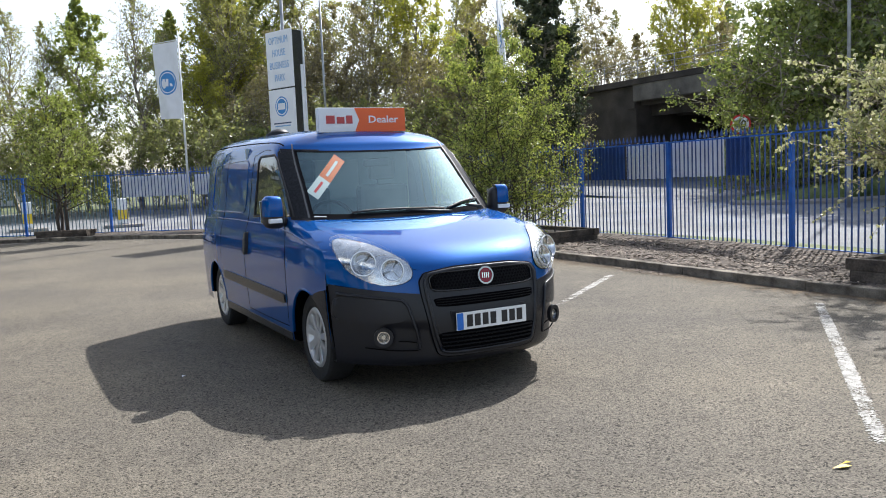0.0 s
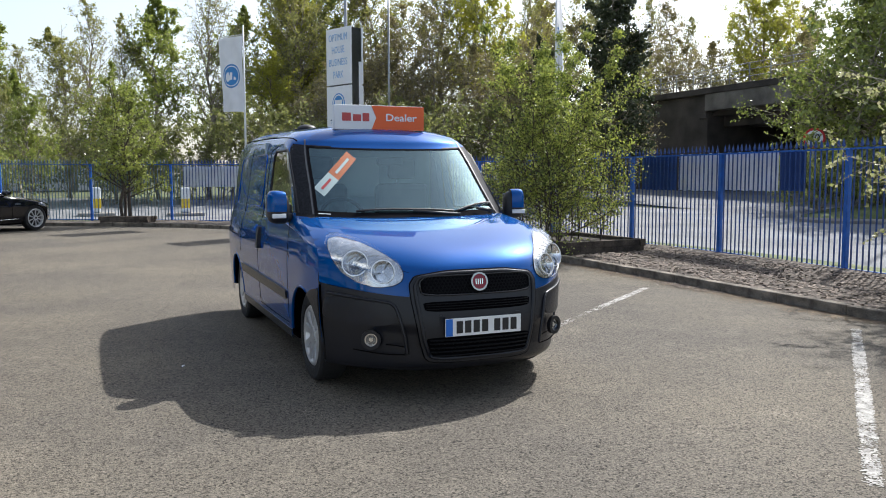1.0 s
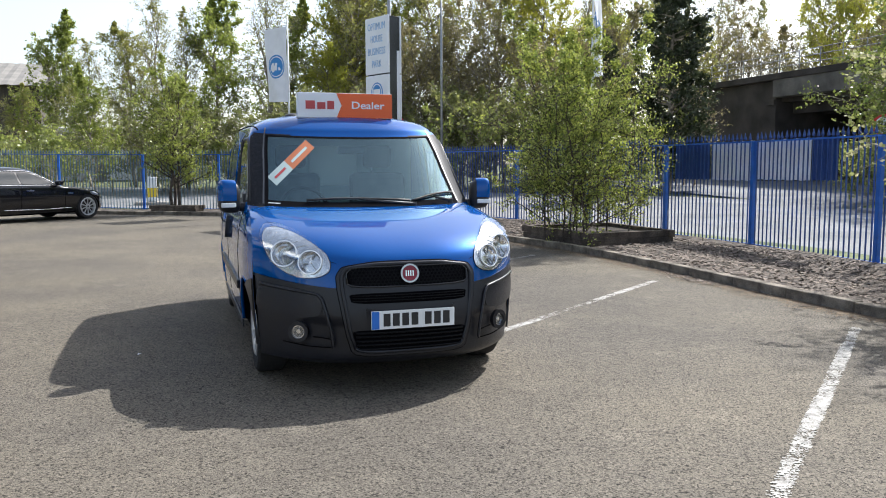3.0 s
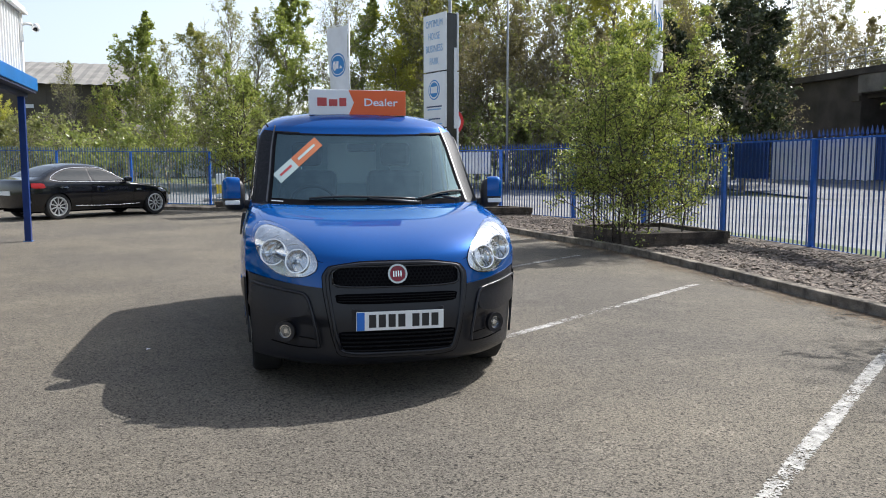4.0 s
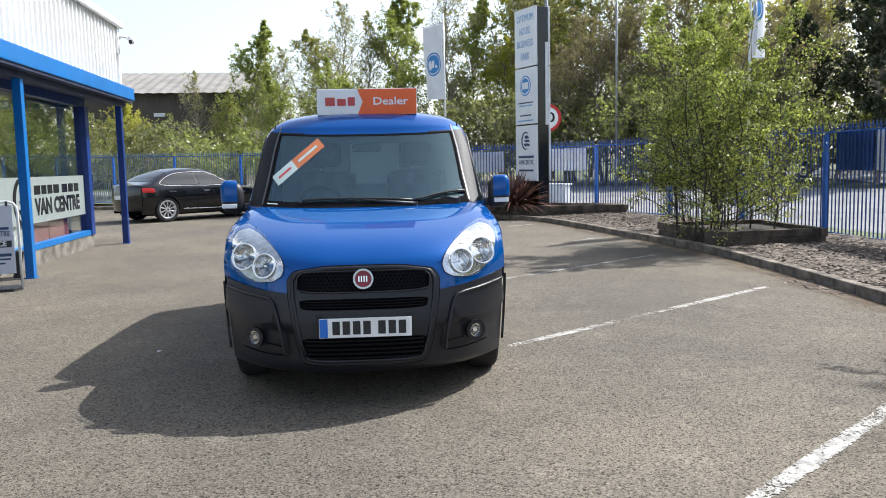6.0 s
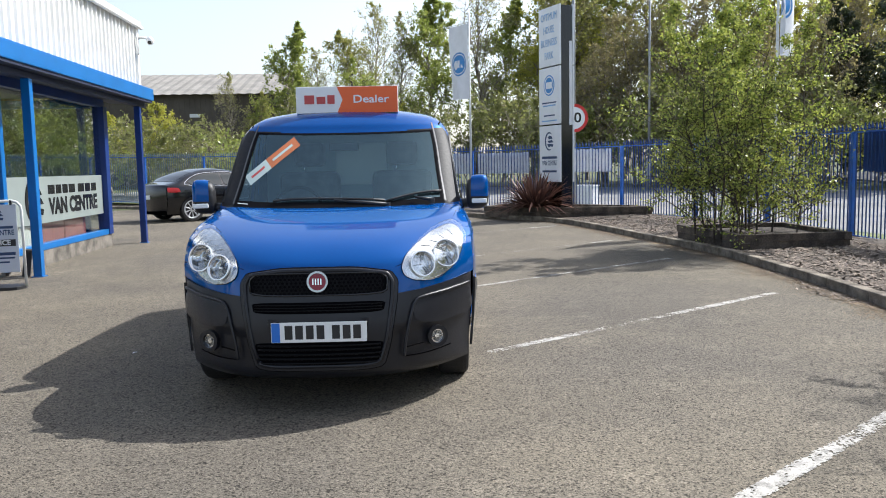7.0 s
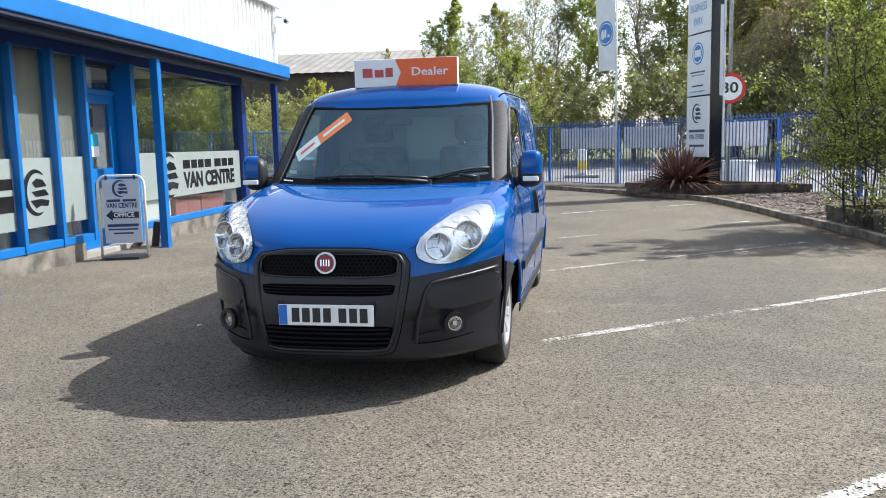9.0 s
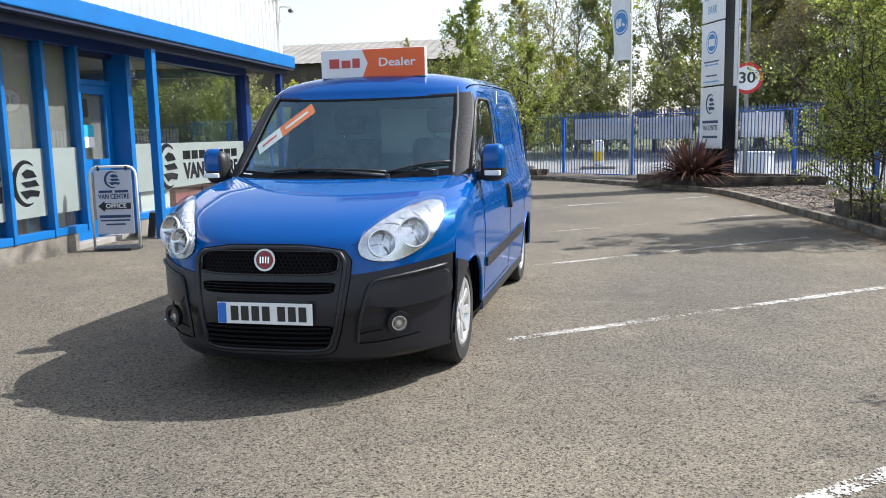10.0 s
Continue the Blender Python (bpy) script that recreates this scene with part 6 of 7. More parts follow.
# things on the showroom counter, seen through the glass
for i in range(9):
    y = -7.4 + i * 0.62
    g = thing("display_item", BLD @ pose(-0.24 - 0.04 * (i % 3), y, 0.2), "small metal display piece on the showroom floor", "display", "showroom display pieces")
    boxed("stand", (-0.10, 0.10, -0.10, 0.10, 0.0, 0.55 + 0.07 * (i % 2)), INTERIOR, g, bevel=0.01)
    rodded("item", (0, 0, 0.55), (0, 0, 0.80 + 0.06 * (i % 3)), 0.05, GALV, g, 0.03)

# security camera on the corner
cctv = thing("security_camera", BLD @ pose(0.575, 3.70, 3.80), "white dome security camera on a wall bracket", "camera")
boxed("bracket", (-0.02, 0.02, -0.05, 0.05, -0.22, 0.10), CLAD, cctv, bevel=0.008)
tubed("arm", [(0, 0, 0.06), (0.06, 0.03, 0.10), (0.16, 0.06, 0.09)], 0.025, CLAD, cctv)
bm = bmesh.new()
bmesh.ops.create_uvsphere(bm, u_segments=18, v_segments=12, radius=0.07)
for v in bm.verts:
    v.co.z *= 1.15
part("dome", bm, CLAD, cctv, smooth=True, m=Matrix.Translation((0.22, 0.08, 0.04)))
disc("lens", Matrix.Translation((0.225, 0.02, 0.0)) @ F, 0.035, BLACK_GLOSS, cctv, 0.012, 18)
# extra roof verge
wall_part("gutter", (0.58, 0.66, Y0, YC + 0.08, 4.06, 4.12), CLAD, "white gutter along the roof edge", "gutter", 0.02)

# ---- A-board ----
ab = thing("pavement_board", pose(-1.72, 9.60, 0, 0, 0, 18), "white pavement board in a steel tube frame pointing to the office", "sign board")
tubed("frame", [(-0.28, 0, 0.02), (-0.28, 0.0, 0.93), (-0.272, 0, 0.985), (-0.24, 0.0, 1.03), (-0.19, 0, 1.05), (0.19, 0.0, 1.05), (0.24, 0, 1.03), (0.272, 0, 0.985), (0.28, 0.0, 0.93), (0.28, 0.0, 0.02)], 0.017, POLE_WHITE, ab, label="pale tubular frame")
boxed("panel", (-0.225, 0.225, -0.012, 0.012, 0.20, 1.01), SIGN_GREY, ab, "pale grey sheet panel", 0.004)
for x in (-0.17, 0.17):
    boxed("hook", (x - 0.012, x + 0.012, -0.02, 0.02, 1.0, 1.06), BLACK, ab)
bm = bmesh.new()
slab(bm, [(-0.28, -0.02), (-0.2, -0.16), (0.2, -0.16), (0.28, -0.02), (0.28, 0.12), (0.2, 0.22), (-0.2, 0.22), (-0.28, 0.12)], 0.0, 0.035)
part("base", bm, BLACK, ab, "black rubber base")
swoosh_emblem(ab, Matrix.Translation((0, -0.014, 0.89)) @ F, 0.20, SIGN_NAVY)
for x0, x1 in ((-0.18, -0.015), (0.015, 0.18)):
    boxed("name_bar", (x0, x1, -0.016, -0.012, 0.725, 0.755), SIGN_NAVY, ab)
lettering("lettering", "VAN CENTRE", 0.088, SIGN_NAVY, ab, Matrix.Translation((0, -0.014, 0.675)) @ F, width=0.38, bold=0.002)
bm = bmesh.new()
slab(bm, [(-0.20, 0.555), (-0.12, 0.485), (-0.12, 0.515), (0.20, 0.515), (0.20, 0.595), (-0.12, 0.595), (-0.12, 0.625)], 0.0, 0.003)
part("arrow", bm, BLACK, ab, "black arrow", m=Matrix.Translation((0, -0.013, 0)) @ F)
lettering("lettering", "OFFICE", 0.082, SIGN_WHITE, ab, Matrix.Translation((0.02, -0.017, 0.556)) @ F, width=0.25, bold=0.002)
for z, w, h in ((0.425, 0.19, 0.018), (0.375, 0.18, 0.010), (0.325, 0.12, 0.010)):
    boxed("small_print", (-w, w, -0.015, -0.012, z - h, z + h), SIGN_NAVY, ab)

# black box leaning by the canopy post
bb = thing("black_display_box", BLD @ pose(0.30, -1.16, 0, 0, 8, 20), "small black plastic box standing by the post", "box")
boxed("box_body", (-0.05, 0.05, -0.10, 0.10, 0.0, 0.36), BLACK, bb, bevel=0.01)
boxed("box_label", (0.051, 0.053, -0.02, 0.0, 0.12, 0.27), SIGN_WHITE, bb)
# litter on the tarmac
for x, y, sz, c in ((3.36, 2.19, 0.055, YELLOW), (1.16, 5.98, 0.028, SIGN_WHITE), (3.42, 2.21, 0.03, YELLOW)):
    lf = thing("fallen_leaf", pose(x, y, 0.003, 0, 0, x * 50), "pale fallen leaf on the tarmac", "leaf", "scraps on the tarmac")
    raw("blade", [(-sz, 0, 0.002), (-sz * .3, -sz * .4, 0.008), (sz, 0, 0.003), (-sz * .2, sz * .45, 0.01), (0, 0, 0.002)], [(0, 1, 4), (1, 2, 4), (2, 3, 4), (3, 0, 4)], c, lf)

# ---- the parked saloon ----
CAR_BLACK = surf("black_metallic_paint", (0.004, 0.005, 0.008), 0.2, 0.1, var=0.06, coat=0.8, spec=0.3)
car = thing("saloon_car", Matrix.Translation((-0.85, 25.2, 0)) @ Matrix.Rotation(math.radians(133.8), 4, "Z"), "glossy black saloon car parked by the fence", "car")
CS = Shell([(.10, .22, .50, .25), (.02, .30, .48, .32), (.0, .45, .48, .48), (.06, .62, .50, .66), (.16, .71, .60, .74), (.55, .80, .85, .80), (1.05, .875, 1.2, .855), (1.45, .915, 1.62, .90), (1.52, .92, 1.68, .91),
            (1.9, 1.13, 2.02, 1.12), (2.3, 1.345, 2.36, 1.30), (2.6, 1.415, 2.62, 1.345), (3.0, 1.435, 3.0, 1.36), (3.4, 1.40, 3.4, 1.325), (3.85, 1.25, 3.82, 1.20), (4.18, 1.09, 4.12, 1.05), (4.42, 1.03, 4.34, .99), (4.58, 1.0, 4.44, .96), (4.64, .88, 4.46, .86), (4.66, .6, 4.46, .6), (4.62, .3, 4.44, .3)],
           [(.22, .84), (.4, .905), (.65, .935), (.85, .925), (.95, .90), (1.1, .79), (1.25, .70), (1.36, .60)],
           lambda y: 1 - 0.09 * max(0.0, (1.0 - y)) ** 2 - 0.24 * max(0.0, (y - 3.85)) ** 2, plan=2.8, crown=2.4, edge=0.05)
CAX, CAR_R = (0.86, 3.77), 0.355
cb = arch_bottom(CAX, CAR_R, 0.33, lambda y: 0.22)
cys = arch_columns(0.50, 4.45, CAX, CAR_R, 0.09)
cf = bmesh.new()
CS.patch(cf, 0.0, 20.0, nu=24, nv=80)
for s in (-1, 1):
    CS.side(cf, s, 2.5, 18.6, cys, cb, 22)
bmesh.ops.remove_doubles(cf, verts=cf.verts, dist=0.004)
bmesh.ops.recalc_face_normals(cf, faces=cf.faces)
cdraw = Draw(bvh_of(cf))
part("body", cf, CAR_BLACK, car, "glossy black bodywork", smooth=True).data.set_sharp_from_angle(angle=radians(50))
for v0, v1 in ((8.1, 10.1), (13.4, 15.0)):
    bm = bmesh.new()
    CS.patch(bm, v0, v1, -0.84, 0.84, nu=14, nv=8, off=0.006)
    part("screen", bm, surf("car_screen", (0.02, 0.024, 0.026), 0.06, var=0.05), car, "dark glass screen", smooth=True)
CAR_GLASS = surf("car_window", (0.035, 0.042, 0.045), 0.05, var=0.05)
for nm in ("left", "right"):
    s = 1 if nm == "left" else -1
    w = rounded([(1.86, .955), (2.78, .965), (2.80, 1.285), (2.44, 1.255), (2.15, 1.12)], 2, .12)
    cdraw.piece("door_window", nm, w, 0.006, CAR_GLASS, car, "dark door glass", 3, 0.008)
    w2 = rounded([(2.84, .965), (3.74, .99), (3.86, 1.06), (3.45, 1.25), (2.86, 1.29)], 2, .12)
    cdraw.piece("door_window", nm, w2, 0.006, CAR_GLASS, car, "dark door glass", 3, 0.008)
    trim = [(1.80, .94), (2.8, .945), (3.78, .97), (3.92, 1.06), (3.5, 1.265), (2.85, 1.315), (2.42, 1.285), (2.1, 1.13), (1.80, .94)]
    cdraw.line("window_trim", nm, trim, 0.011, CHROME, car, 0.004, n=60, label="bright window trim")
    cdraw.line("sill_strip", nm, [(1.35, .33), (2.3, .315), (3.3, .335)], 0.012, CHROME, car, 0.002, n=20)
    for y in (1.55, 2.82):
        cdraw.line("door_gap", nm, [(y, .92), (y + 0.03, .6), (y + 0.02, .34)], 0.005, GAP, car, 0.0, n=14)
    for y in (2.60, 3.62):
        cdraw.piece("door_handle", nm, rounded([(y - .11, .795), (y + .11, .80), (y + .11, .83), (y - .11, .825)], 2, .3), 0.025, CHROME, car, "", 2, 0.03)
    cdraw.piece("tail_lamp", nm, rounded([(4.10, .80), (4.44, .80), (4.44, .93), (4.14, .92)], 2, .2), 0.008, AMBER, car, "red tail lamp", 3, 0.01)
    cdraw.piece("head_lamp", nm, rounded([(.50, .62), (.78, .68), (.80, .75), (.56, .73)], 2, .2), 0.008, LAMP_BOWL, car, "clear headlamp", 3, 0.01)
    cdraw.piece("side_vent", nm, rounded([(1.34, .70), (1.50, .70), (1.50, .75), (1.34, .74)], 2, .2), 0.006, CHROME, car, "", 2, 0.008)
    for a in CAX:
        wheel(car, s * .80, a, .335, .22, s, .245, 10, SILVER, 0.016)
        bm = bmesh.new()
        k = 14
        for x in (s * .90, s * .55):
            for t in range(k + 1):
                an = math.pi * t / k
                bm.verts.new((x, a + CAR_R * math.cos(an), .33 + CAR_R * math.sin(an)))
        bm.verts.ensure_lookup_table()
        for t in range(k):
            bm.faces.new((bm.verts[t], bm.verts[t + 1], bm.verts[k + 2 + t], bm.verts[k + 1 + t]))
        part("wheel_housing", bm, GAP, car)
    mo = new("door_mirror")
    mo.parent = car
    mo.matrix_basis = Matrix.Translation((s * 1.0, 1.80, 1.0))
    boxed("mirror_shell", (-.11, .11, -.07, .07, -.06, .07), CAR_BLACK, mo, bevel=.04)
    boxed("mirror_arm", (-.18 if s > 0 else .05, -.05 if s > 0 else .18, -.03, .03, -.06, -.02), BLACK, mo, bevel=.01)
boxed("rear_plate", (-.26, .26, 4.655, 4.668, .62, .73), PLATE_W, car)
boxed("underbody", (-.75, .75, .5, 4.3, .18, .35), GAP, car)

# ---- trees and shrubs ----


def mesh_np(name, verts, quads, material):
    me = bpy.data.meshes.new(name)
    nv, nf = len(verts), len(quads)
    me.vertices.add(nv)
    me.vertices.foreach_set("co", np.asarray(verts, np.float32).ravel())
    me.loops.add(nf * 4)
    me.loops.foreach_set("vertex_index", np.asarray(quads, np.int32).ravel())
    me.polygons.add(nf)
    me.polygons.foreach_set("loop_start", np.arange(0, nf * 4, 4, dtype=np.int32))
    me.update(calc_edges=True)
    me.materials.append(material)
    return me


def branch_mesh(segs, material, sides=4):
    """Tapered bars from rows of (a, b, ra, rb)."""
    a = np.array([s[0] for s in segs], float)
    b = np.array([s[1] for s in segs], float)
    ra, rb = np.array([s[2] for s in segs]), np.array([s[3] for s in segs])
    d = b - a
    d /= np.linalg.norm(d, axis=1, keepdims=True) + 1e-9
    ref = np.where(np.abs(d[:, 2:3]) > 0.9, np.array([[1.0, 0, 0]]), np.array([[0, 0, 1.0]]))
    u = np.cross(d, ref)
    u /= np.linalg.norm(u, axis=1, keepdims=True)
    w = np.cross(d, u)
    n = len(segs)
    v = np.zeros((n, 2 * sides, 3))
    for j in range(sides):
        c = u * math.cos(2 * math.pi * j / sides) + w * math.sin(2 * math.pi * j / sides)
        v[:, j] = a + c * ra[:, None]
        v[:, sides + j] = b + c * rb[:, None]
    base = (np.arange(n) * 2 * sides)[:, None]
    q = np.concatenate([base + np.array([[j, (j + 1) % sides, sides + (j + 1) % sides, sides + j]]) for j in range(sides)], 0)
    return mesh_np("branches", v.reshape(-1, 3), q, material)


def leaf_mesh(centres, size, rng, material, droop=0.3, length=1.5):
    """One small bent leaf at each centre."""
    n = len(centres)
    c = np.asarray(centres)
    d = rng.normal(size=(n, 3))
    d[:, 2] -= droop
    d /= np.linalg.norm(d, axis=1, keepdims=True)
    r = rng.normal(size=(n, 3))
    s = np.cross(d, r)
    s /= np.linalg.norm(s, axis=1, keepdims=True)
    k = (size * rng.uniform(0.6, 1.3, n))[:, None]
    v = np.stack([c - d * k * length / 2, c + s * k / 2 + d * k * 0.1, c + d * k * length / 2, c - s * k / 2 + d * k * 0.1], 1)
    q = np.arange(n * 4).reshape(n, 4)
    return mesh_np("leaves", v.reshape(-1, 3), q, material)


def grow(seed, height, spread_r, trunk_r, base=0.25, primaries=26, secs=6, twigs=4, leaves=6000, leaf=0.12, lean=0.6, top=0.35, stems=1, stem_gap=0.0, fluff=0.18):
    """Skeleton and leaf places of a tree: trunk, limbs, side branches and twigs."""
    rng = np.random.default_rng(seed)
    segs, tips = [], []
    for st in range(stems):
        off = np.array([*(rng.normal(size=2) * stem_gap), 0]) if stems > 1 else np.zeros(3)
        h = height * (rng.uniform(0.75, 1.05) if stems > 1 else 1.0)
        lean_v = np.array([*(rng.normal(size=2) * 0.05 * height), 0]) + off * 0.8
        pts = [off + np.array([0, 0, -0.1])]
        m = 9
        for i in range(1, m + 1):
            f = i / m
            pts.append(off + lean_v * f * f + np.array([*(rng.normal(size=2) * 0.012 * h), h * f]))
        rad = [trunk_r * (1 - 0.93 * (i / m)) for i in range(m + 1)]
        for i in range(m):
            segs.append((pts[i], pts[i + 1], rad[i], rad[i + 1]))
        for p in range(primaries // stems):
            f = base + (1 - base) * (p + rng.uniform(0, 1)) / (primaries // stems)
            i = min(int(f * m), m - 1)
            o = pts[i] + (pts[i + 1] - pts[i]) * (f * m - i)
            az = rng.uniform(0, 2 * math.pi)
            g = (f - base) / (1 - base)
            ln = spread_r * (math.sin(math.pi * min(0.97, top + g * (1 - top))) ** 0.8) * rng.uniform(0.6, 1.12) + 0.06 * height * (1 - g) * 0.3
            up = lean * rng.uniform(0.6, 1.3)
            d = np.array([math.cos(az), math.sin(az), up])
            d /= np.linalg.norm(d)
            q, r0 = o, rad[i] * 0.45 + 0.002
            k = 4
            line = [o]
            for j in range(k):
                d = d + np.array([*(rng.normal(size=2) * 0.12), 0.05 + rng.normal() * 0.06])
                d /= np.linalg.norm(d)
                q = q + d * ln / k
                line.append(q)
                segs.append((line[-2], q, r0 * (1 - j / k) + 0.002, r0 * (1 - (j + 1) / k) + 0.002))
            for s in range(secs):
                w = rng.uniform(0.25, 1.0)
                j = min(int(w * k), k - 1)
                so = line[j] + (line[j + 1] - line[j]) * (w * k - j)
                sd = d + rng.normal(size=3) * 0.75 + np.array([0, 0, 0.15])
                sd /= np.linalg.norm(sd)
                sl = ln * rng.uniform(0.2, 0.45)
                se = so + sd * sl
                segs.append((so, se, r0 * 0.35 + 0.002, 0.003))
                for tw in range(twigs):
                    tw_o = so + sd * sl * rng.uniform(0.3, 1.0)
                    td = sd + rng.normal(size=3) * 0.8
                    td /= np.linalg.norm(td)
                    te = tw_o + td * sl * rng.uniform(0.35, 0.7)
                    segs.append((tw_o, te, 0.004 + r0 * 0.08, 0.002))
                    tips.append((tw_o, te))
                tips.append((so, se))
    tips_a, tips_b = np.array([t[0] for t in tips]), np.array([t[1] for t in tips])
    idx = rng.integers(0, len(tips), leaves)
    f = rng.uniform(0.2, 1.08, leaves)[:, None]
    c = tips_a[idx] + (tips_b[idx] - tips_a[idx]) * f + rng.normal(size=(leaves, 3)) * fluff * leaf * 3
    return segs, c, rng


def tree(name, m, label, category, leafmat, leaf, seed, group="", sides=4, droop=0.3, bark=None, **kw):
    t = thing(name, m, label, category, group)
    segs, c, rng = grow(seed, leaf=leaf, **kw)
    link("trunk", branch_mesh(segs, bark or BARK, sides), t)
    link("crown", leaf_mesh(c, leaf, rng, leafmat, droop), t)
    return t


def at(x, y, turn=0.0, s=1.0, z=None):
    return Matrix.Translation((x, y, rise(x, y) - 0.08 if z is None else z)) @ Matrix.Rotation(turn, 4, "Z") @ Matrix.Scale(s, 4)


# the thicket in the planter, and the shrubs by the fence
tree("planter_thicket", at(8.38, 12.6, 0, 1, 0.2), "many-stemmed young birch thicket with small bright leaves", "shrub", LEAF_THICKET, 0.030, 5,
     height=3.65, spread_r=1.0, trunk_r=0.02, bark=BARK_DARK, base=0.03, primaries=182, secs=7, twigs=4, leaves=40000, lean=0.45, stems=14, stem_gap=0.46, top=0.5, sides=3, fluff=0.5)
tree("planter_tree", at(1.35, 25.4, 0, 1, 0.18), "young leafy tree in the small planter", "tree", LEAF_SPRING, 0.042, 7,
     bark=BARK_DARK, height=4.4, spread_r=1.35, trunk_r=0.05, base=0.16, primaries=70, secs=6, twigs=5, leaves=14000, lean=0.6, stems=3, stem_gap=0.12, top=0.3)
tree("pale_shrub", at(9.6, 4.30, 0.4, 1, 0.2), "pale-leaved shrub with long arching sprays over the kerb", "shrub", LEAF_PALE, 0.036, 9,
     height=2.6, spread_r=1.9, trunk_r=0.035, base=0.35, primaries=56, secs=8, twigs=4, leaves=34000, lean=0.05, stems=3, stem_gap=0.2, top=0.45)

# stands out of view, added to throw branch shadows on the tarmac
tree("branch_shadow_tree", at(13.3, 7.9, 1.2, 1, 0.1), "tall thin tree out of view, added for its branch shadows", "tree", LEAF_OLIVE, 0.05, 13,
     bark=BARK_DARK, height=8.6, spread_r=2.3, trunk_r=0.10, base=0.42, primaries=34, secs=6, twigs=5, leaves=2600, lean=0.8, top=0.3)

# the wood behind the road: a few grown trees, copied
KINDS = []


def wood_tree(*a, **k):
    KINDS.append(tree(*a, **k))


wood_tree("birch_tree", at(3.6, 43), "tall slender birch just coming into leaf", "tree", LEAF_SPRING, 0.09, 21, "trees of the wood", height=10, spread_r=2.3, trunk_r=0.11, base=0.2, primaries=50, secs=8, twigs=5, leaves=15000, lean=1.1, sides=3)
wood_tree("alder_tree", at(11.6, 47), "tall half-bare tree with olive buds and brown twigs", "tree", LEAF_OLIVE, 0.09, 22, "trees of the wood", height=12, spread_r=3.3, trunk_r=0.16, base=0.12, primaries=56, secs=9, twigs=6, leaves=13000, lean=1.2, sides=3)
wood_tree("willow_tree", at(11, 45), "broad tree in fresh yellow-green leaf", "tree", LEAF_YELLOW, 0.10, 23, "trees of the wood", height=11, spread_r=3.4, trunk_r=0.18, base=0.15, primaries=54, secs=8, twigs=4, leaves=15000, lean=0.9, sides=3)
wood_tree("maple_tree", at(30.2, 20.2), "large broad tree in dense green leaf", "tree", LEAF_MAPLE, 0.12, 24, "trees of the wood", height=12.5, spread_r=5.0, trunk_r=0.24, base=0.10, primaries=76, secs=9, twigs=3, leaves=34000, lean=0.35, sides=3)
wood_tree("bare_tree", at(5.9, 42), "tall bare tree with fine grey-brown twigs", "tree", LEAF_OLIVE, 0.07, 25, "trees of the wood", height=11, spread_r=2.6, trunk_r=0.14, base=0.2, primaries=44, secs=8, twigs=6, leaves=3000, lean=1.35, sides=3)
wood_tree("ivy_tree", at(22.9, 32.0), "dark evergreen tree thick with ivy", "tree", LEAF_DARK, 0.10, 26, "trees of the wood", height=10.8, spread_r=1.75, trunk_r=0.2, base=0.05, primaries=110, secs=7, twigs=3, leaves=36000, lean=0.3, sides=3)
wood_tree("hazel_tree", at(15.0, 40.5), "dense twiggy tree with brown catkins and buds", "tree", LEAF_BUD, 0.085, 27, "trees of the wood", height=9.5, spread_r=3.2, trunk_r=0.10, base=0.05, primaries=84, secs=9, twigs=6, leaves=11000, lean=1.0, stems=4, stem_gap=0.5, sides=3)
BIRCH, ALDER, WILLOW, MAPLE, BARE, IVY, HAZEL = KINDS
_rng = random.Random(77)


def plant(kind, x, y, s):
    copy_thing(kind, at(x, y, _rng.uniform(0, 6.28), 1.0)).scale = (s, s, s * _rng.uniform(0.92, 1.08))


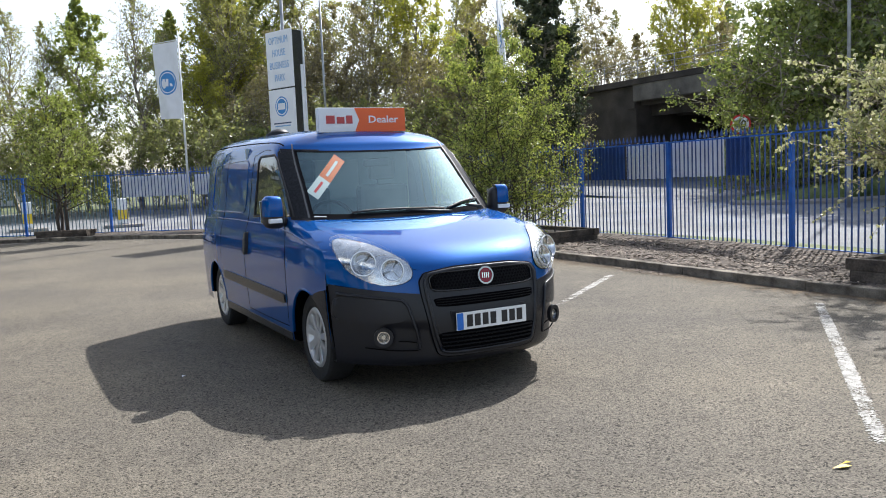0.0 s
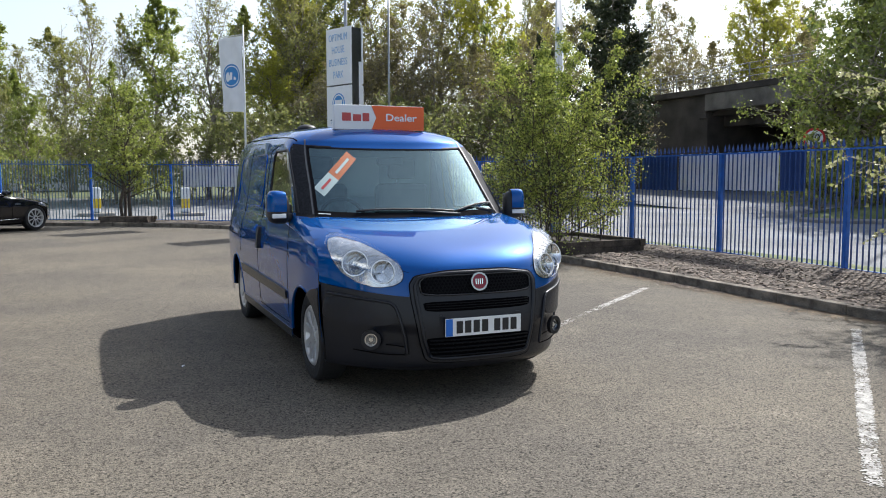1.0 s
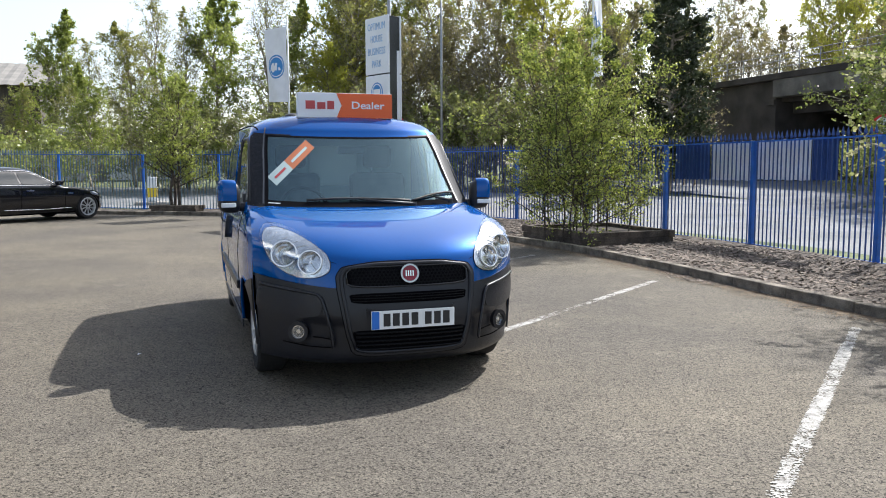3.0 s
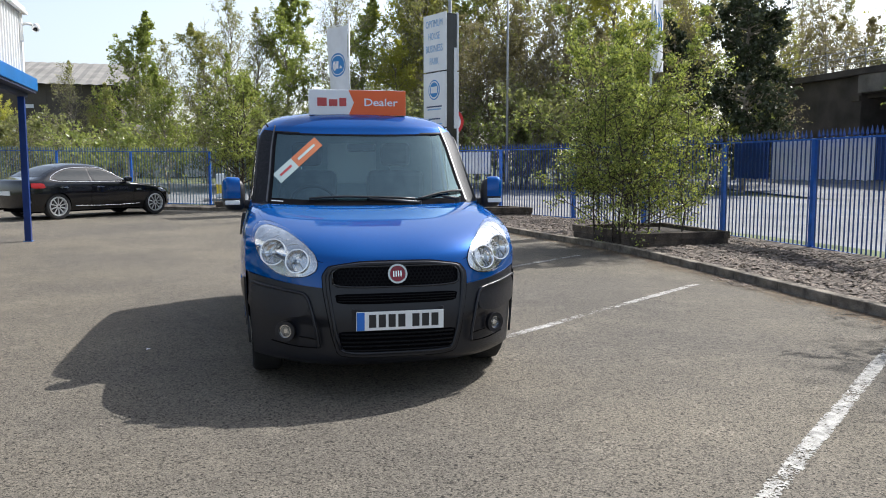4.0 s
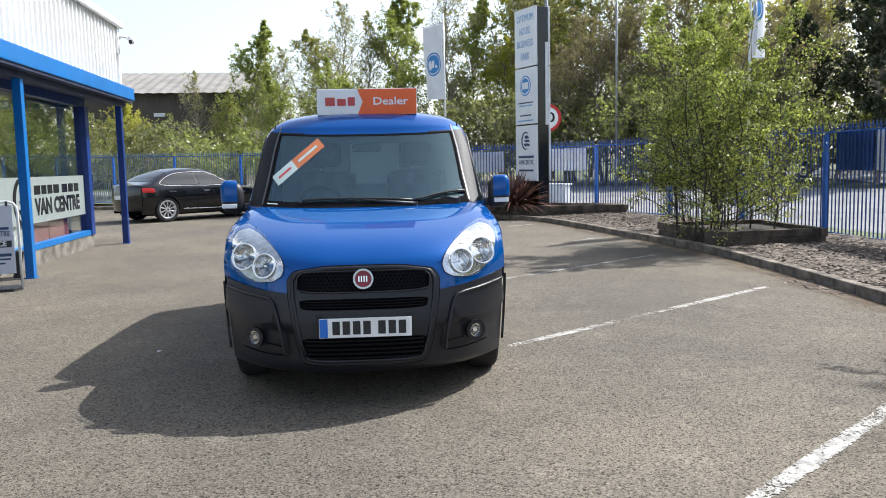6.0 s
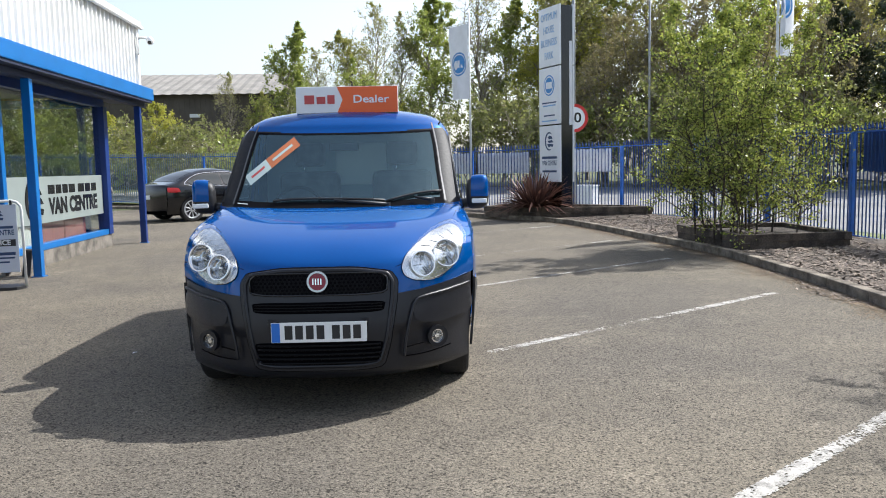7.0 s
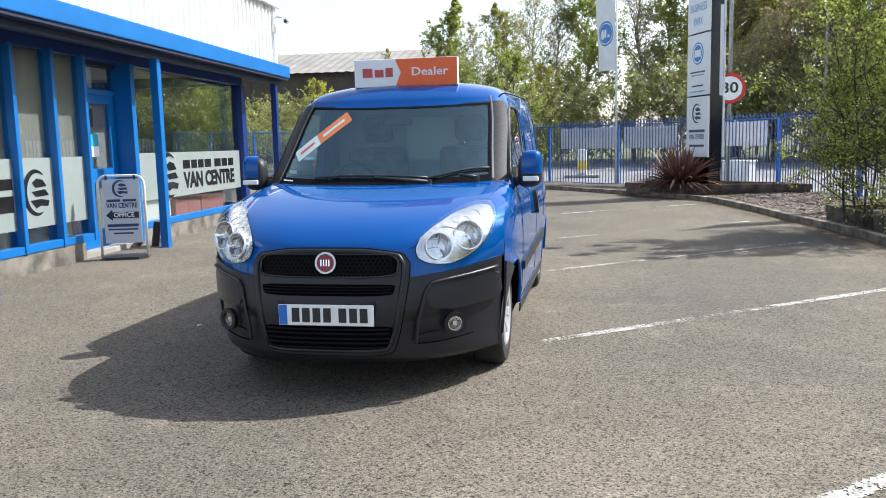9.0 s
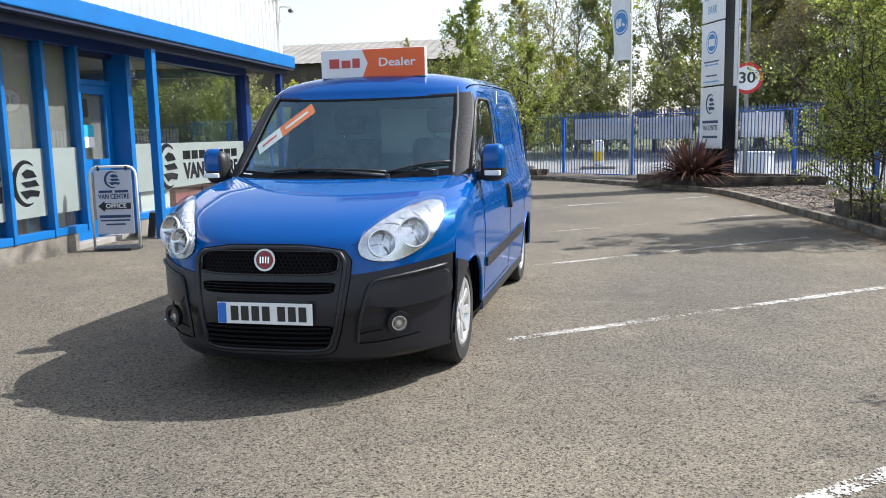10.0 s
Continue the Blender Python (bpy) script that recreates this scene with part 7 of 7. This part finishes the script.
# left part, low against the sky, then the high wood in the middle and right
for k, x, y, s in [(BIRCH, -1.6, 35.5, 0.5), (WILLOW, -12, 40, 0.36), (WILLOW, -16.5, 41, 0.4), (BARE, -7, 44, 0.55), (WILLOW, -8.7, 37.2, 0.4), (BARE, -17, 44, 0.6), (ALDER, -0.4, 44, 0.72), (BARE, 0.6, 46, 0.95), (BIRCH, -4.3, 45, 0.86), (ALDER, -6.2, 46.5, 0.45), (BARE, -2.6, 45, 0.72), (ALDER, -3.0, 41, 0.42), (BARE, 2.0, 43, 0.85), (WILLOW, 1.6, 41, 0.45),
                   (BIRCH, 7.6, 46, 1.0), (WILLOW, 9, 42, 0.7), (ALDER, 11, 43, 0.95), (BIRCH, 12.6, 47, 1.3), (HAZEL, 12.4, 40, 0.95), (ALDER, 16, 45, 1.2), (BARE, 14.8, 47, 1.2),
                   (HAZEL, 17.6, 39, 1.05), (ALDER, 19, 43.5, 1.1), (WILLOW, 20.6, 40.5, 1.05), (HAZEL, 20.6, 36.4, 0.8), (IVY, 22.6, 36.8, 0.72), (HAZEL, 23.5, 41, 1.15), (HAZEL, 37.5, 44.5, 1.3), (WILLOW, 43, 43, 1.2), (ALDER, 28.5, 41.5, 1.1), (HAZEL, 26.4, 36.0, 0.62), (BARE, 26, 46, 1.2), (WILLOW, 34.6, 47.5, 1.0), (WILLOW, 31, 53, 1.15), (BARE, 41, 48, 1.2), (BARE, 43.5, 45, 1.25), (HAZEL, 46.5, 45, 1.35), (BARE, 38.5, 50, 1.2), (BIRCH, 50, 47, 1.2),
                   # the last four stand unseen, added for reflections in paint and glass
                   (MAPLE, 27.6, 16.8, 1.0), (MAPLE, 30.6, 24.2, 0.78), (MAPLE, 32, 16.5, 1.1), (ALDER, 36, 13, 1.1), (BIRCH, 34, 5, 1.1), (ALDER, 40, 8, 1.2), (BIRCH, 35, -6, 1.1)]:
    plant(k, x, y, s)
# low scrub that closes the foot of the wood
tree("hedge_scrub", at(-4, 36), "dense low scrub of bramble and hazel", "shrub", LEAF_DEEP, 0.085, 31, "scrub at the wood's edge", height=2.4, spread_r=2.6, trunk_r=0.03, base=0.03, primaries=80, secs=6, twigs=3, leaves=9000, lean=0.5, stems=7, stem_gap=1.1, sides=3)
SCRUB = bpy.data.objects["hedge_scrub"]
tree("olive_scrub", at(0, 38.5), "tangled budding scrub in olive and brown", "shrub", LEAF_SCRUB, 0.08, 32, "scrub at the wood's edge", height=3.2, spread_r=2.4, trunk_r=0.03, base=0.03, primaries=80, secs=7, twigs=3, leaves=8000, lean=0.8, stems=7, stem_gap=1.0, sides=3)
OLIVE = bpy.data.objects["olive_scrub"]
for i, (x, y, s) in enumerate([(-8, 36.5, 1), (-12, 38, 1.1), (-16, 40, 1.2), (-21, 42, 1.2), (2.5, 40, 1.0), (5.5, 39, 1.1), (9, 39, 1.3), (12.5, 38.5, 1.35), (15.5, 38, 1.4), (18, 36.5, 1.4), (21, 36, 1.3), (23.8, 18.9, 0.85), (26.2, 17.6, 1.1), (29.5, 13, 1.1), (31, 8, 1.1), (31, 3, 1.2), (31, -2, 1.2)]):
    plant(SCRUB if i % 3 == 1 or y < 30 else OLIVE, x, y, s)

# spiky bronze plant in front of the pylon sign
strap = thing("bronze_strap_plant", pose(6.05, 20.0, 0.30) @ Matrix.Scale(1.12, 4) , "bronze-purple strap-leaved plant in the long planter", "plant")
_r = random.Random(3)
verts, faces = [], []
for i in range(420):
    az, ln, up = _r.uniform(0, 6.28), _r.uniform(0.65, 1.15), _r.uniform(0.25, 1.25)
    d = Vector((math.cos(az), math.sin(az), 0))
    s = Vector((-d.y, d.x, 0)) * _r.uniform(0.022, 0.04)
    o = d * _r.uniform(0.0, 0.28)
    k = len(verts)
    for j in range(5):
        f = j / 4
        p = o + d * ln * math.cos(up) * f + Vector((0, 0, ln * math.sin(up) * f - 0.42 * ln * math.cos(up) * f * f))
        w = (1 - f) ** 0.6 * (1.0 if f < 1 else 0)
        verts += [p - s * w + Vector((0, 0, 0.008 * w)), p, p + s * w + Vector((0, 0, 0.008 * w))]
    for j in range(4):
        b = k + j * 3
        faces += [(b, b + 1, b + 4, b + 3), (b + 1, b + 2, b + 5, b + 4)]
raw("leaves", verts, faces, LEAF_PURPLE, strap)

# loose bark chips on the bed
_c = random.Random(12)
verts, faces = [], []
_ins = resample(K_OUT, 0.05)
while len(faces) < 44000:
    p = _c.choice(_ins)
    if not (0 < p[1] < 22) or p[0] < 4:
        continue
    q = near_fence(p) if len(faces) % 7 == 0 else q
    q = (p[0] + 2.2, p[1] + 0.2) if abs(q[1] - p[1]) > 3 else q
    f = _c.uniform(0.01, 0.98)
    x, y = p[0] + (q[0] - p[0]) * f, p[1] + (q[1] - p[1]) * f
    z = bed_z(x, y) + 0.05 * f + 0.006
    a, ln, w = _c.uniform(0, 6.28), _c.uniform(0.012, 0.042), _c.uniform(0.005, 0.014)
    d, s = Vector((math.cos(a), math.sin(a), _c.uniform(-0.3, 0.3))) * ln, Vector((-math.sin(a), math.cos(a), _c.uniform(-0.4, 0.4))) * w
    o = Vector((x, y, z))
    k = len(verts)
    verts += [o - d - s, o + d - s * 0.6, o + d * 0.8 + s, o - d * 0.9 + s]
    faces.append((k, k + 1, k + 2, k + 3))
tagged(raw("bark_chips", verts, faces, CHIP), "loose brown and grey bark chips covering the bed", "bark mulch", "", "stuff")

# dry leaves blown against the kerb
_l = random.Random(41)
verts, faces = [], []
_kin = resample(KERB_LINE, 0.02)
for _ in range(420):
    p = _l.choice([q for q in _kin[::9] if 6.5 < q[1] < 11])
    if _l.random() < 0.55:
        p = (7.5 + _l.gauss(0, 0.05), 8.0 + _l.gauss(0, 0.35))
    x, y = p[0] - abs(_l.gauss(0, 0.09)) - 0.01, p[1] + _l.uniform(-0.1, 0.1)
    a, ln = _l.uniform(0, 6.28), _l.uniform(0.012, 0.028)
    d, s = Vector((math.cos(a), math.sin(a), _l.uniform(-0.2, 0.4))) * ln, Vector((-math.sin(a), math.cos(a), _l.uniform(-0.3, 0.3))) * ln * 0.5
    o = Vector((x, y, 0.012))
    k = len(verts)
    verts += [o - d, o + s, o + d, o - s]
    faces.append((k, k + 1, k + 2, k + 3))
tagged(raw("leaf_litter", verts, faces, CHIP), "dry brown leaves gathered along the kerb", "leaf litter", "", "stuff")
